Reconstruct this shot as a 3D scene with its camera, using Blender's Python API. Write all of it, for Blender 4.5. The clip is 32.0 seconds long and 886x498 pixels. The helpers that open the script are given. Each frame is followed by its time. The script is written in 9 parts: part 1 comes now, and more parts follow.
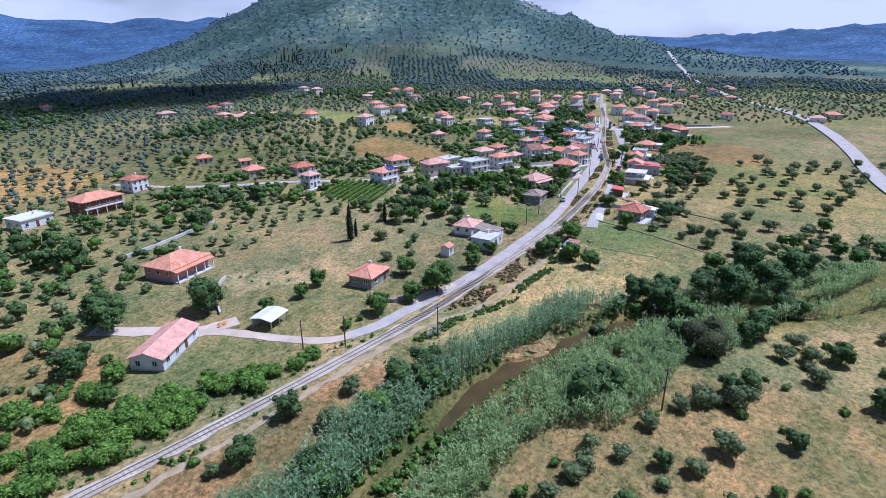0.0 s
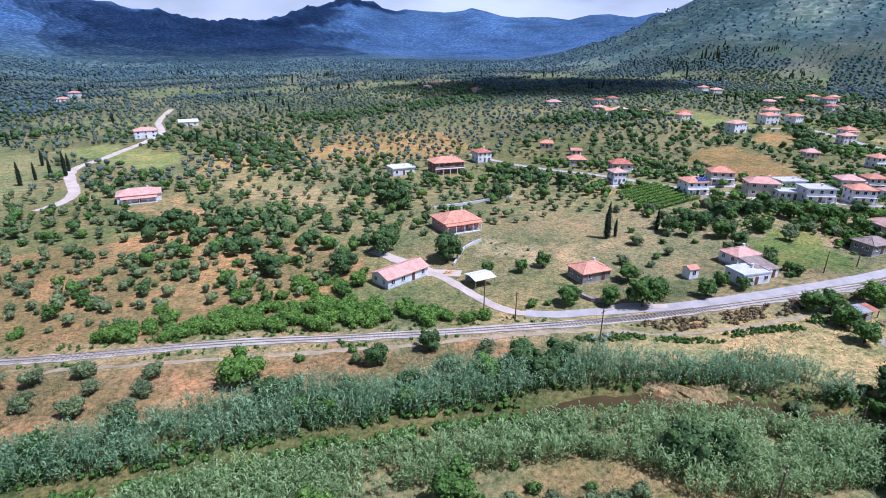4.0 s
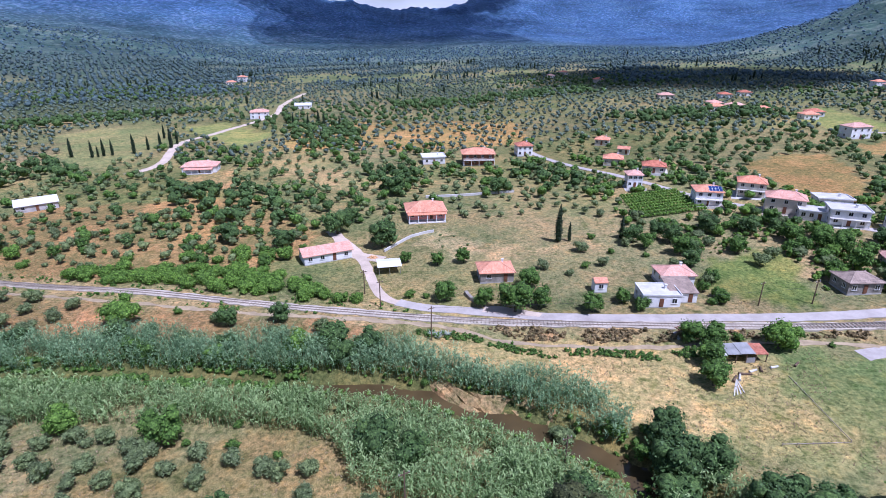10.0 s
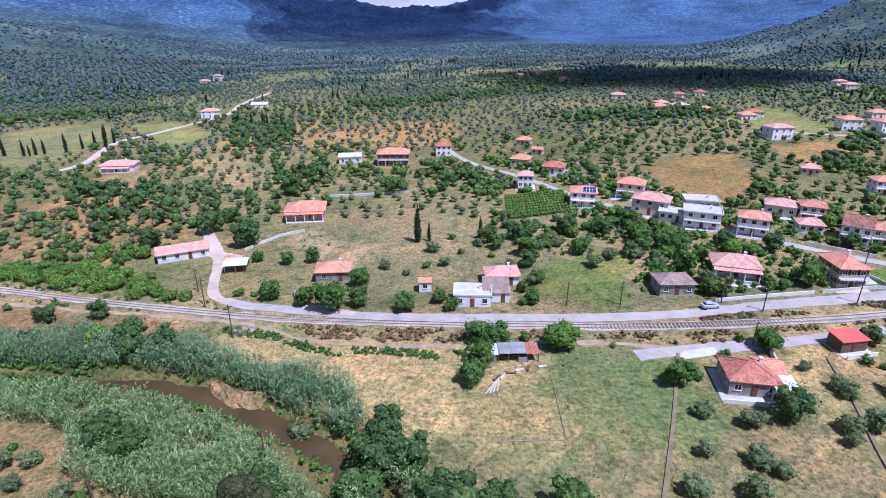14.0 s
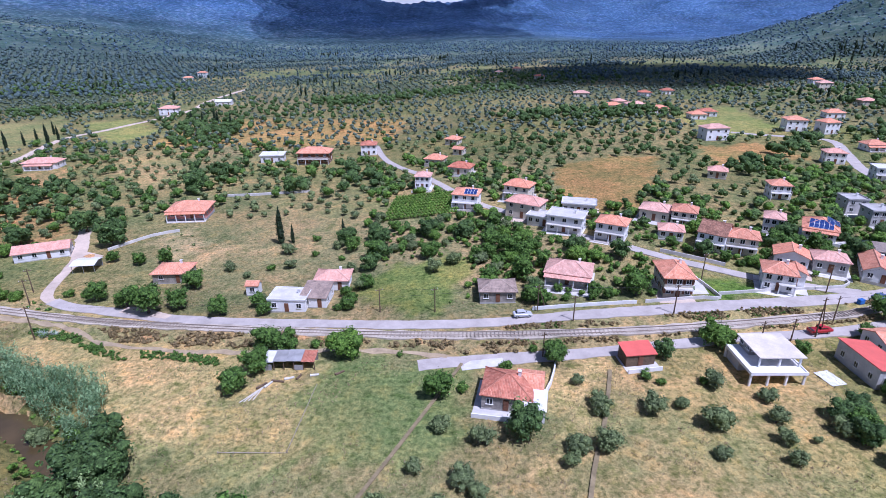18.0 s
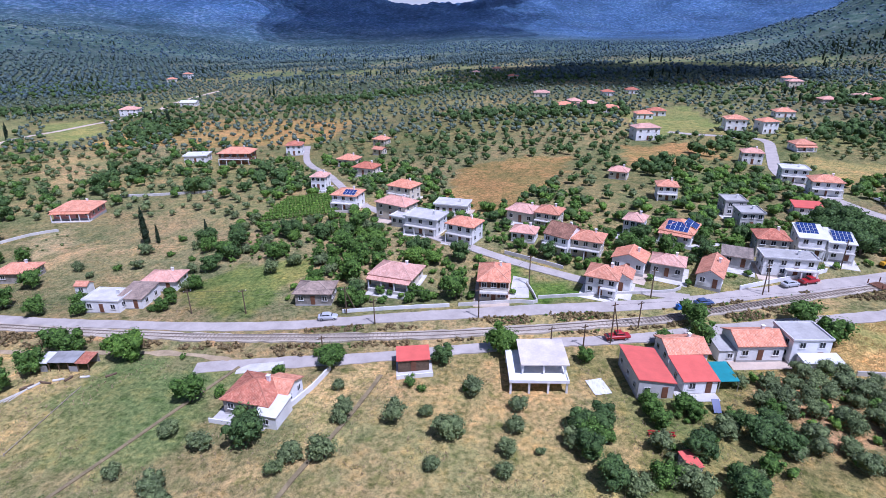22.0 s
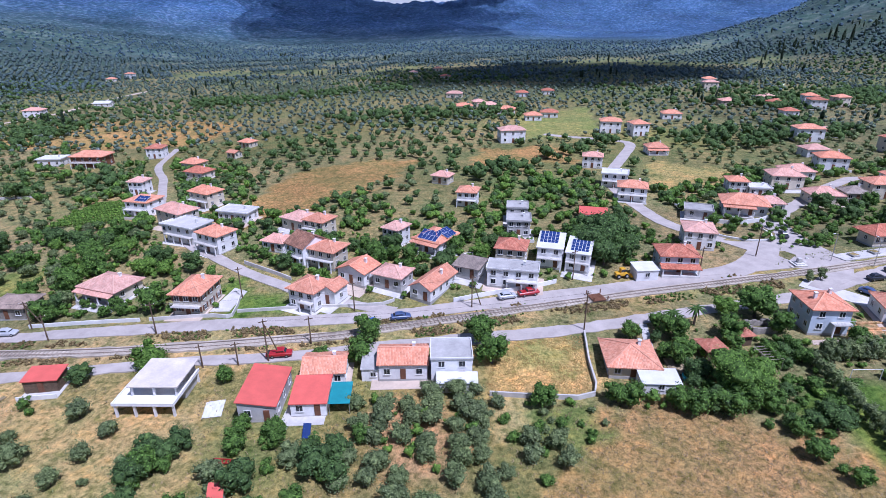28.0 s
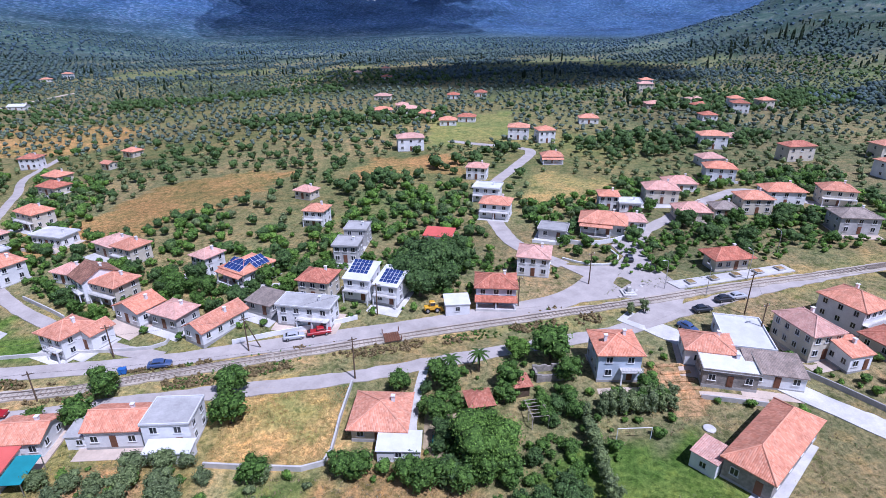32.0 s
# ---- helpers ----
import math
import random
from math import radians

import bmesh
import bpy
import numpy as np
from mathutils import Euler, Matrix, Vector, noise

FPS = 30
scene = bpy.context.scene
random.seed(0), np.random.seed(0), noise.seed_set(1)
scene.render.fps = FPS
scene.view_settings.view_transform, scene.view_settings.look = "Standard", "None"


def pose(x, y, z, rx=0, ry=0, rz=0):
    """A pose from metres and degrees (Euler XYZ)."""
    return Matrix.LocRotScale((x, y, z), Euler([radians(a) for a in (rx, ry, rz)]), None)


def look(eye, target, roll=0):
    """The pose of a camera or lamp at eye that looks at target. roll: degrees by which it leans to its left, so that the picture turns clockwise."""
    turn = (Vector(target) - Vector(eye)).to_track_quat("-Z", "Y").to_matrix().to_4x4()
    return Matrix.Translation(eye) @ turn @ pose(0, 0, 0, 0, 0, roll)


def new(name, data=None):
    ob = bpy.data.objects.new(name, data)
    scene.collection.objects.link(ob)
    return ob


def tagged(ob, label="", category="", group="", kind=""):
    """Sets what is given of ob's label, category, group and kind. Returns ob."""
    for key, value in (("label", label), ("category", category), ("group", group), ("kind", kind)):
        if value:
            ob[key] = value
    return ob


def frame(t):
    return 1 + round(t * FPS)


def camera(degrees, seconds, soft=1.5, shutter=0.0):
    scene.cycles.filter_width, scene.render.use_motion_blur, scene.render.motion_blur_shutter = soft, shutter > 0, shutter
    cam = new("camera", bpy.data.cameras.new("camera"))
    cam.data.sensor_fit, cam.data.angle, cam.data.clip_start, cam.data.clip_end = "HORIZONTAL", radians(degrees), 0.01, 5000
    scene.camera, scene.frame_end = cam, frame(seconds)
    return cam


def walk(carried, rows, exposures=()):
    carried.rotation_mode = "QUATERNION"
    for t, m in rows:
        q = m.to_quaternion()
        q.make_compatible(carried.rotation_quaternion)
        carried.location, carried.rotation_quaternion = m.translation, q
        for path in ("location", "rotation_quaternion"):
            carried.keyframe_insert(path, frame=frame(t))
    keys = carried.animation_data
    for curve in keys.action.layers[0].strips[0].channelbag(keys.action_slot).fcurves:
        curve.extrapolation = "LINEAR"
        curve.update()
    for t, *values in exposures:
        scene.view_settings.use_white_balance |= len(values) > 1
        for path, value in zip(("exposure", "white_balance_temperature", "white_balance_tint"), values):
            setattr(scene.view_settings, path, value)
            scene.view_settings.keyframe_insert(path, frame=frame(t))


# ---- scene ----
cam = camera(78.46, 32.0, 0.5)
PATH = [
    (0.0, pose(0.02, -0.00, 53.91, 69.88, 0.34, -62.63)),
    (0.5, pose(1.97, -4.40, 54.01, 69.80, 0.23, -57.84)),
    (1.0, pose(4.05, -8.77, 54.11, 69.74, 0.14, -53.31)),
    (1.5, pose(6.43, -13.03, 54.23, 69.74, 0.05, -48.48)),
    (2.0, pose(9.14, -17.20, 54.37, 69.74, -0.06, -43.85)),
    (2.5, pose(12.12, -21.33, 54.52, 69.69, -0.20, -38.83)),
    (3.0, pose(15.34, -25.34, 54.69, 69.58, -0.38, -32.96)),
    (3.5, pose(18.89, -29.14, 54.89, 69.44, -0.55, -27.04)),
    (4.0, pose(22.75, -32.62, 55.12, 69.29, -0.69, -20.58)),
    (4.5, pose(26.88, -35.89, 55.39, 69.11, -0.79, -14.04)),
    (6.5, pose(47.57, -44.51, 57.32, 68.04, -0.22, -4.61)),
    (7.0, pose(52.82, -45.74, 57.48, 67.97, -0.16, -3.79)),
    (7.5, pose(58.07, -46.81, 57.58, 67.91, -0.12, -3.07)),
    (8.0, pose(63.34, -47.70, 57.66, 67.88, -0.08, -2.63)),
    (8.5, pose(68.69, -48.46, 57.73, 67.90, -0.06, -2.46)),
    (9.0, pose(74.22, -49.27, 57.83, 67.89, -0.06, -2.52)),
    (9.5, pose(79.85, -50.14, 57.97, 67.88, -0.07, -2.58)),
    (10.0, pose(85.46, -50.96, 58.15, 67.88, -0.09, -2.61)),
    (10.5, pose(90.99, -51.70, 58.34, 67.85, -0.12, -2.63)),
    (11.0, pose(96.49, -52.37, 58.56, 67.83, -0.16, -2.61)),
    (11.5, pose(102.00, -53.00, 58.77, 67.79, -0.18, -2.51)),
    (12.0, pose(107.42, -53.51, 58.98, 67.77, -0.17, -2.45)),
    (12.5, pose(112.82, -53.94, 59.16, 67.74, -0.13, -2.25)),
    (13.0, pose(118.32, -54.31, 59.33, 67.72, -0.09, -2.10)),
    (13.5, pose(123.87, -54.60, 59.47, 67.71, -0.07, -1.93)),
    (14.0, pose(129.35, -54.81, 59.60, 67.68, -0.06, -1.80)),
    (14.5, pose(134.77, -54.94, 59.73, 67.66, -0.06, -1.64)),
    (16.5, pose(157.58, -53.87, 60.33, 67.41, -0.10, -0.74)),
    (17.0, pose(163.39, -53.51, 60.36, 67.37, -0.07, -0.45)),
    (17.5, pose(169.16, -53.10, 60.39, 67.34, -0.03, -0.20)),
    (18.0, pose(174.90, -52.71, 60.40, 67.33, 0.01, 0.00)),
    (18.5, pose(180.57, -52.33, 60.36, 67.34, 0.08, 0.28)),
    (19.0, pose(186.30, -52.01, 60.27, 67.35, 0.15, 0.46)),
    (19.5, pose(192.05, -51.69, 60.12, 67.36, 0.20, 0.67)),
    (20.0, pose(197.69, -51.23, 59.94, 67.38, 0.26, 0.92)),
    (20.5, pose(203.21, -50.73, 59.77, 67.39, 0.31, 1.18)),
    (21.0, pose(208.72, -50.32, 59.64, 67.41, 0.35, 1.41)),
    (21.5, pose(214.25, -50.05, 59.57, 67.41, 0.38, 1.55)),
    (22.0, pose(219.69, -49.87, 59.55, 67.40, 0.41, 1.65)),
    (22.5, pose(225.05, -49.72, 59.56, 67.38, 0.43, 1.78)),
    (23.0, pose(230.44, -49.68, 59.62, 67.35, 0.42, 1.81)),
    (23.5, pose(235.89, -49.80, 59.74, 67.36, 0.42, 2.00)),
    (24.0, pose(241.28, -49.89, 59.86, 67.34, 0.42, 2.22)),
    (24.5, pose(246.55, -49.78, 59.97, 67.32, 0.38, 2.23)),
    (25.0, pose(251.80, -49.49, 60.06, 67.29, 0.34, 2.01)),
    (25.5, pose(257.01, -48.99, 60.12, 67.27, 0.30, 1.85)),
    (27.5, pose(277.57, -44.76, 59.88, 67.31, 0.31, 1.26)),
    (28.0, pose(282.49, -43.42, 60.00, 67.29, 0.32, 1.02)),
    (28.5, pose(287.43, -42.08, 60.16, 67.27, 0.34, 0.77)),
    (29.0, pose(292.42, -40.70, 60.36, 67.24, 0.37, 0.48)),
    (29.5, pose(297.46, -39.11, 60.58, 67.18, 0.41, 0.26)),
    (30.0, pose(302.51, -37.40, 60.82, 67.14, 0.44, 0.14)),
    (30.5, pose(307.49, -35.62, 61.08, 67.11, 0.46, -0.15)),
    (31.0, pose(312.53, -33.77, 61.40, 67.09, 0.41, -0.48)),
    (31.5, pose(317.55, -31.79, 61.76, 67.05, 0.32, -0.64)),
    (32.0, pose(322.54, -29.72, 62.13, 66.98, 0.20, -0.79)),
]
walk(cam, PATH, [(0.0, -0.04, 5060, 23), (3.0, 0.10, 5080, 24), (7.0, 0.15, 5130, 29), (20.0, 0.0, 5160, 31), (32.0, -0.05, 5180, 28)])

# ---- sky and sun ----
SUN_AZ, SUN_EL = radians(137), radians(62)      # clockwise from +y, and above the horizon
world = bpy.data.worlds.new("sky")
scene.world = world
world.use_nodes = True
wn, wl = world.node_tree.nodes, world.node_tree.links
bgn = wn["Background"]
sky = wn.new("ShaderNodeTexSky")
sky.sky_type, sky.sun_disc = "NISHITA", False
sky.sun_elevation, sky.sun_rotation = SUN_EL, SUN_AZ
sky.altitude, sky.air_density, sky.dust_density = 100, 1.0, 1.0
bgn.inputs[1].default_value = 0.07
# broken white cloud, thickest low over the horizon
way = wn.new("ShaderNodeTexCoord").outputs["Generated"]
puff = wn.new("ShaderNodeTexNoise")
puff.inputs["Scale"].default_value, puff.inputs["Detail"].default_value = 3.2, 6.0
stretch = wn.new("ShaderNodeMapping")
stretch.inputs["Scale"].default_value = (1.0, 1.0, 3.0)
wl.new(way, stretch.inputs["Vector"]), wl.new(stretch.outputs[0], puff.inputs["Vector"])
level = wn.new("ShaderNodeSeparateXYZ")
wl.new(way, level.inputs[0])
low = wn.new("ShaderNodeMapRange")
low.inputs["From Min"].default_value, low.inputs["From Max"].default_value, low.inputs["To Min"].default_value, low.inputs["To Max"].default_value = 0.0, 0.45, 0.34, -0.12
wl.new(level.outputs["Z"], low.inputs["Value"])
dense = wn.new("ShaderNodeMath")
wl.new(puff.outputs[0], dense.inputs[0]), wl.new(low.outputs[0], dense.inputs[1])
cover = wn.new("ShaderNodeMapRange")
cover.inputs["From Min"].default_value, cover.inputs["From Max"].default_value = 0.56, 0.92
wl.new(dense.outputs[0], cover.inputs["Value"])
veiled = wn.new("ShaderNodeMix")
veiled.data_type = "RGBA"
veiled.inputs[7].default_value = (10.5, 11.0, 12.0, 1)
wl.new(cover.outputs[0], veiled.inputs[0]), wl.new(sky.outputs[0], veiled.inputs[6])
wl.new(veiled.outputs[2], bgn.inputs[0])
sun = new("sun", bpy.data.lights.new("sun", "SUN"))
sun.data.energy, sun.data.angle, sun.data.color = 5.0, radians(0.55), (1.0, 0.97, 0.93)
sun.matrix_world = look((math.sin(SUN_AZ) * math.cos(SUN_EL) * 900, math.cos(SUN_AZ) * math.cos(SUN_EL) * 900,
                         math.sin(SUN_EL) * 900), (0, 0, 0))
scene.view_settings.exposure = 0.0

# ---- materials ----
def shader(name, rough=0.8, spec=0.3, metal=0.0):
    m = bpy.data.materials.new(name)
    m.use_nodes = True
    nt = m.node_tree
    b = nt.nodes["Principled BSDF"]
    b.inputs["Roughness"].default_value = rough
    b.inputs["Specular IOR Level"].default_value = spec
    b.inputs["Metallic"].default_value = metal
    return m, nt.nodes, nt.links, b


def noise_node(n, l, scale, detail=3.0, vec=None, rough=0.6):
    k = n.new("ShaderNodeTexNoise")
    k.inputs["Scale"].default_value, k.inputs["Detail"].default_value, k.inputs["Roughness"].default_value = scale, detail, rough
    if vec is not None:
        l.new(vec, k.inputs["Vector"])
    return k


def ramp(n, l, src, stops):
    r = n.new("ShaderNodeValToRGB")
    while len(r.color_ramp.elements) < len(stops):
        r.color_ramp.elements.new(0.5)
    for e, (p, c) in zip(r.color_ramp.elements, stops):
        e.position = p
        e.color = (*c, 1) if len(c) == 3 else c
    l.new(src, r.inputs[0])
    return r.outputs[0]


def mixer(n, l, a, b, fac, mode="MIX"):
    x = n.new("ShaderNodeMix")
    x.data_type, x.blend_type = "RGBA", mode
    for sock, v in ((x.inputs[0], fac), (x.inputs[6], a), (x.inputs[7], b)):
        if hasattr(v, "is_linked"):
            l.new(v, sock)
        else:
            sock.default_value = v if not isinstance(v, tuple) else (*v, 1)
    return x.outputs[2]


def bump(n, l, b, height, strength=0.4, dist=0.05):
    k = n.new("ShaderNodeBump")
    k.inputs["Strength"].default_value, k.inputs["Distance"].default_value = strength, dist
    l.new(height, k.inputs["Height"])
    l.new(k.outputs[0], b.inputs["Normal"])


def plain(name, c, rough=0.7, vary=0.25, big=0.5, small=9.0, spec=0.3, metal=0.0, relief=0.25, per_object=0.15):
    """A surface of one colour with stains at a large scale, grain at a small one, and a tone of its own per object."""
    m, n, l, b = shader(name, rough, spec, metal)
    pos = n.new("ShaderNodeTexCoord").outputs["Object"]
    g = noise_node(n, l, small, 4, pos)
    s = noise_node(n, l, big, 4, pos)
    lo, hi = tuple(v * (1 - vary) for v in c), tuple(min(1, v * (1 + vary * 0.6)) for v in c)
    col = ramp(n, l, s.outputs[0], [(0.3, lo), (0.68, hi)])
    grain = ramp(n, l, g.outputs[0], [(0.3, (1 - vary * 0.7,) * 3), (0.7, (1, 1, 1))])
    col = mixer(n, l, col, grain, 1.0, "MULTIPLY")
    if per_object:
        r = n.new("ShaderNodeObjectInfo").outputs["Random"]
        tone = ramp(n, l, r, [(0.0, (1 - per_object, 1 - per_object, 1 - per_object)), (1.0, (1, 1, 1))])
        col = mixer(n, l, col, tone, 1.0, "MULTIPLY")
    l.new(col, b.inputs["Base Color"])
    if relief:
        bump(n, l, b, g.outputs[0], relief, 0.03)
    return m


def roof_tiles(name, c1, c2, c3, weather=0.35):
    """Clay tiles laid along UV (u along the eaves, v up the slope, in metres)."""
    m, n, l, b = shader(name, 0.75, 0.25)
    uv = n.new("ShaderNodeUVMap").outputs[0]
    sep = n.new("ShaderNodeSeparateXYZ")
    l.new(uv, sep.inputs[0])

    def mth(op, a, v=None):
        k = n.new("ShaderNodeMath")
        k.operation = op
        for i, s in enumerate((a, v)):
            if s is None:
                continue
            if hasattr(s, "is_linked"):
                l.new(s, k.inputs[i])
            else:
                k.inputs[i].default_value = s
        return k.outputs[0]
    u, v = mth("DIVIDE", sep.outputs[0], 0.26), mth("DIVIDE", sep.outputs[1], 0.36)
    comb = n.new("ShaderNodeCombineXYZ")
    l.new(mth("FLOOR", u), comb.inputs[0]), l.new(mth("FLOOR", v), comb.inputs[1])
    wn_ = n.new("ShaderNodeTexWhiteNoise")
    wn_.noise_dimensions = "2D"
    l.new(comb.outputs[0], wn_.inputs["Vector"])
    pos = n.new("ShaderNodeTexCoord").outputs["Object"]
    stain = noise_node(n, l, 0.55, 5, pos)
    tile = ramp(n, l, wn_.outputs[0], [(0.0, c1), (0.5, c2), (1.0, c3)])
    dirt = ramp(n, l, stain.outputs[0], [(0.33, (1 - weather, 1 - weather, 1 - weather)), (0.6, (1, 1, 1))])
    col = mixer(n, l, tile, dirt, 1.0, "MULTIPLY")
    r = n.new("ShaderNodeObjectInfo").outputs["Random"]
    col = mixer(n, l, col, ramp(n, l, r, [(0, (0.82, 0.8, 0.8)), (0.5, (1, 1, 1)), (1, (1.0, 0.9, 0.86))]), 1.0, "MULTIPLY")
    l.new(col, b.inputs["Base Color"])
    wave = mth("ABSOLUTE", mth("SINE", mth("MULTIPLY", u, 3.14159)))
    step = mth("FRACT", v)
    bump(n, l, b, mth("ADD", wave, mth("MULTIPLY", step, 0.6)), 0.7, 0.06)
    return m


def foliage(name, dark, light, spread=0.25, translucent=0.25):
    m, n, l, b = shader(name, 0.62, 0.25)
    r = n.new("ShaderNodeObjectInfo").outputs["Random"]
    isl = n.new("ShaderNodeNewGeometry").outputs["Random Per Island"]
    leaf = ramp(n, l, isl, [(0.0, dark), (1.0, light)])
    pos = n.new("ShaderNodeNewGeometry").outputs["Position"]
    big = noise_node(n, l, 0.07, 3, pos)
    tone = ramp(n, l, big.outputs[0], [(0.35, (1 - spread, 1 - spread * 0.8, 1 - spread)), (0.65, (1, 1, 1))])
    own = ramp(n, l, r, [(0, (1 - spread, 1 - spread, 1 - spread * 0.6)), (1, (1, 1, 1 - spread * 0.3))])
    col = mixer(n, l, mixer(n, l, leaf, tone, 1.0, "MULTIPLY"), own, 1.0, "MULTIPLY")
    l.new(col, b.inputs["Base Color"])
    if translucent:
        t = n.new("ShaderNodeBsdfTranslucent")
        l.new(col, t.inputs[0])
        mx = n.new("ShaderNodeMixShader")
        mx.inputs[0].default_value = translucent
        l.new(b.outputs[0], mx.inputs[1]), l.new(t.outputs[0], mx.inputs[2])
        l.new(mx.outputs[0], n["Material Output"].inputs[0])
    return m


def leafage(name, dark, light, scale=1.5, tone=0.3):
    """The closed inner mass of a crown: clumps of leaves, the shade in the gaps between them painted darker."""
    m, n, l, b = shader(name, 0.75, 0.15)
    geo = n.new("ShaderNodeNewGeometry")
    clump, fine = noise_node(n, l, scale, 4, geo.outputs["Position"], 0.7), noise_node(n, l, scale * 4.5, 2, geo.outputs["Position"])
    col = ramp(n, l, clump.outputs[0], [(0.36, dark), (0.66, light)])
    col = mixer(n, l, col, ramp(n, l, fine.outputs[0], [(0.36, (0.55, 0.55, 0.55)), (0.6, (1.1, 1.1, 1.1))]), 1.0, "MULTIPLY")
    own = ramp(n, l, geo.outputs["Random Per Island"], [(0.0, (1 - tone, 1 - tone, 1 - tone)), (0.5, (1, 1, 1)), (1.0, (1 + tone, 1 + tone * 0.8, 1 + tone * 0.4))])
    l.new(mixer(n, l, col, own, 1.0, "MULTIPLY"), b.inputs["Base Color"])
    bump(n, l, b, clump.outputs[0], 1.0, 0.5 / scale)
    return m


def earth(name, attr=True, base=(0.3, 0.26, 0.15)):
    """Ground: a field colour from the mesh, with air haze in it far off, broken by patches of grass, dry straw and bare
    soil.
    """
    m, n, l, b = shader(name, 0.95, 0.1)
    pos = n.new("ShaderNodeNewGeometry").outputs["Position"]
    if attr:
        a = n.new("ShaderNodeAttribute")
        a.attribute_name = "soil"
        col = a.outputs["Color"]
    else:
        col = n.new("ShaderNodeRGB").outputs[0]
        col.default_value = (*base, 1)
    n1, n2, n3 = noise_node(n, l, 0.045, 5, pos, 0.65), noise_node(n, l, 0.35, 5, pos, 0.7), noise_node(n, l, 1.25, 4, pos, 0.72)
    dry = mixer(n, l, col, (1.22, 1.05, 0.84), 1.0, "MULTIPLY")
    green = mixer(n, l, col, (0.76, 0.86, 0.64), 1.0, "MULTIPLY")
    f1 = ramp(n, l, n1.outputs[0], [(0.40, (0, 0, 0)), (0.62, (1, 1, 1))])
    col2 = mixer(n, l, green, dry, f1)
    f2 = ramp(n, l, n2.outputs[0], [(0.32, (0.50, 0.62, 0.44)), (0.5, (1, 1, 1)), (0.68, (1.32, 1.14, 0.98))])
    col3 = mixer(n, l, col2, f2, 1.0, "MULTIPLY")
    f3 = ramp(n, l, n3.outputs[0], [(0.34, (0.44, 0.50, 0.40)), (0.49, (0.95, 0.95, 0.93)), (0.64, (1.40, 1.34, 1.28))])
    n4 = noise_node(n, l, 0.006, 6, pos, 0.7)
    f4 = ramp(n, l, n4.outputs[0], [(0.36, (0.62, 0.68, 0.66)), (0.5, (1, 1, 1)), (0.66, (1.22, 1.16, 1.0))])
    col4 = mixer(n, l, mixer(n, l, col3, f3, 1.0, "MULTIPLY"), f4, 1.0, "MULTIPLY")
    if attr:
        w = n.new("ShaderNodeAttribute")
        w.attribute_name = "wood"
        vor = n.new("ShaderNodeTexVoronoi")
        vor.inputs["Scale"].default_value = 0.085
        l.new(pos, vor.inputs["Vector"])
        crowns = ramp(n, l, vor.outputs["Distance"], [(0.12, (0.5, 0.6, 0.52)), (0.55, (0.8, 0.85, 0.8)), (0.75, (1.5, 1.35, 1.15))])
        col4 = mixer(n, l, col4, mixer(n, l, (1, 1, 1), crowns, w.outputs["Fac"]), 1.0, "MULTIPLY")
    n5 = noise_node(n, l, 7.5, 2, pos, 0.7)
    f5 = ramp(n, l, n5.outputs[0], [(0.32, (0.55, 0.6, 0.5)), (0.5, (1, 1, 1)), (0.66, (1.32, 1.28, 1.22))])
    col4 = mixer(n, l, col4, f5, 1.0, "MULTIPLY")
    l.new(col4, b.inputs["Base Color"])
    bump(n, l, b, n3.outputs[0], 0.8, 0.2)
    return m


M_GROUND = earth("field_soil_and_haze")
M_TILE = roof_tiles("orange_clay_tiles", (0.66, 0.27, 0.16), (0.76, 0.34, 0.21), (0.82, 0.43, 0.29), 0.25)
M_TILE_RED = roof_tiles("red_clay_tiles", (0.46, 0.16, 0.10), (0.57, 0.21, 0.13), (0.64, 0.29, 0.19), 0.35)
M_TILE_PINK = roof_tiles("faded_pink_tiles", (0.66, 0.36, 0.28), (0.74, 0.43, 0.34), (0.80, 0.51, 0.41), 0.25)
M_TILE_BROWN = roof_tiles("weathered_brown_tiles", (0.25, 0.14, 0.10), (0.34, 0.18, 0.12), (0.42, 0.25, 0.17), 0.45)
M_TILE_GREY = roof_tiles("grey_weathered_tiles", (0.30, 0.26, 0.22), (0.38, 0.32, 0.27), (0.43, 0.36, 0.30), 0.4)
M_SHEET_RED = plain("red_metal_sheet", (0.74, 0.15, 0.115), 0.5, 0.12, spec=0.4)
M_SHEET_WHITE = plain("white_metal_sheet", (0.74, 0.74, 0.72), 0.5, 0.12)
M_SHEET_GREY = plain("grey_corrugated_sheet", (0.36, 0.36, 0.36), 0.55, 0.3)
M_WHITE = plain("white_plaster", (0.84, 0.84, 0.83), 0.85, 0.14, 0.4, 5)
M_CREAM = plain("cream_plaster", (0.68, 0.62, 0.50), 0.85, 0.16, 0.4, 5)
M_GREYWALL = plain("grey_plaster", (0.52, 0.51, 0.49), 0.88, 0.22, 0.5, 5)
M_PINK = plain("pink_plaster", (0.66, 0.30, 0.27), 0.85, 0.12, 0.4, 5)
M_BLUEWALL = plain("pale_blue_plaster", (0.60, 0.68, 0.76), 0.85, 0.12, 0.4, 5)
M_STONE = plain("rubble_stone", (0.36, 0.33, 0.29), 0.9, 0.4, 0.9, 3.0, relief=0.8)
M_CONCRETE = plain("concrete", (0.47, 0.46, 0.44), 0.9, 0.25, 0.35, 4)
M_PALE_CONCRETE = plain("pale_concrete", (0.66, 0.64, 0.60), 0.9, 0.2, 0.35, 4)
M_WOOD = plain("weathered_wood", (0.16, 0.11, 0.07), 0.85, 0.35, 1.2, 8)
M_BROWN = plain("brown_painted_wood", (0.20, 0.09, 0.05), 0.6, 0.2)
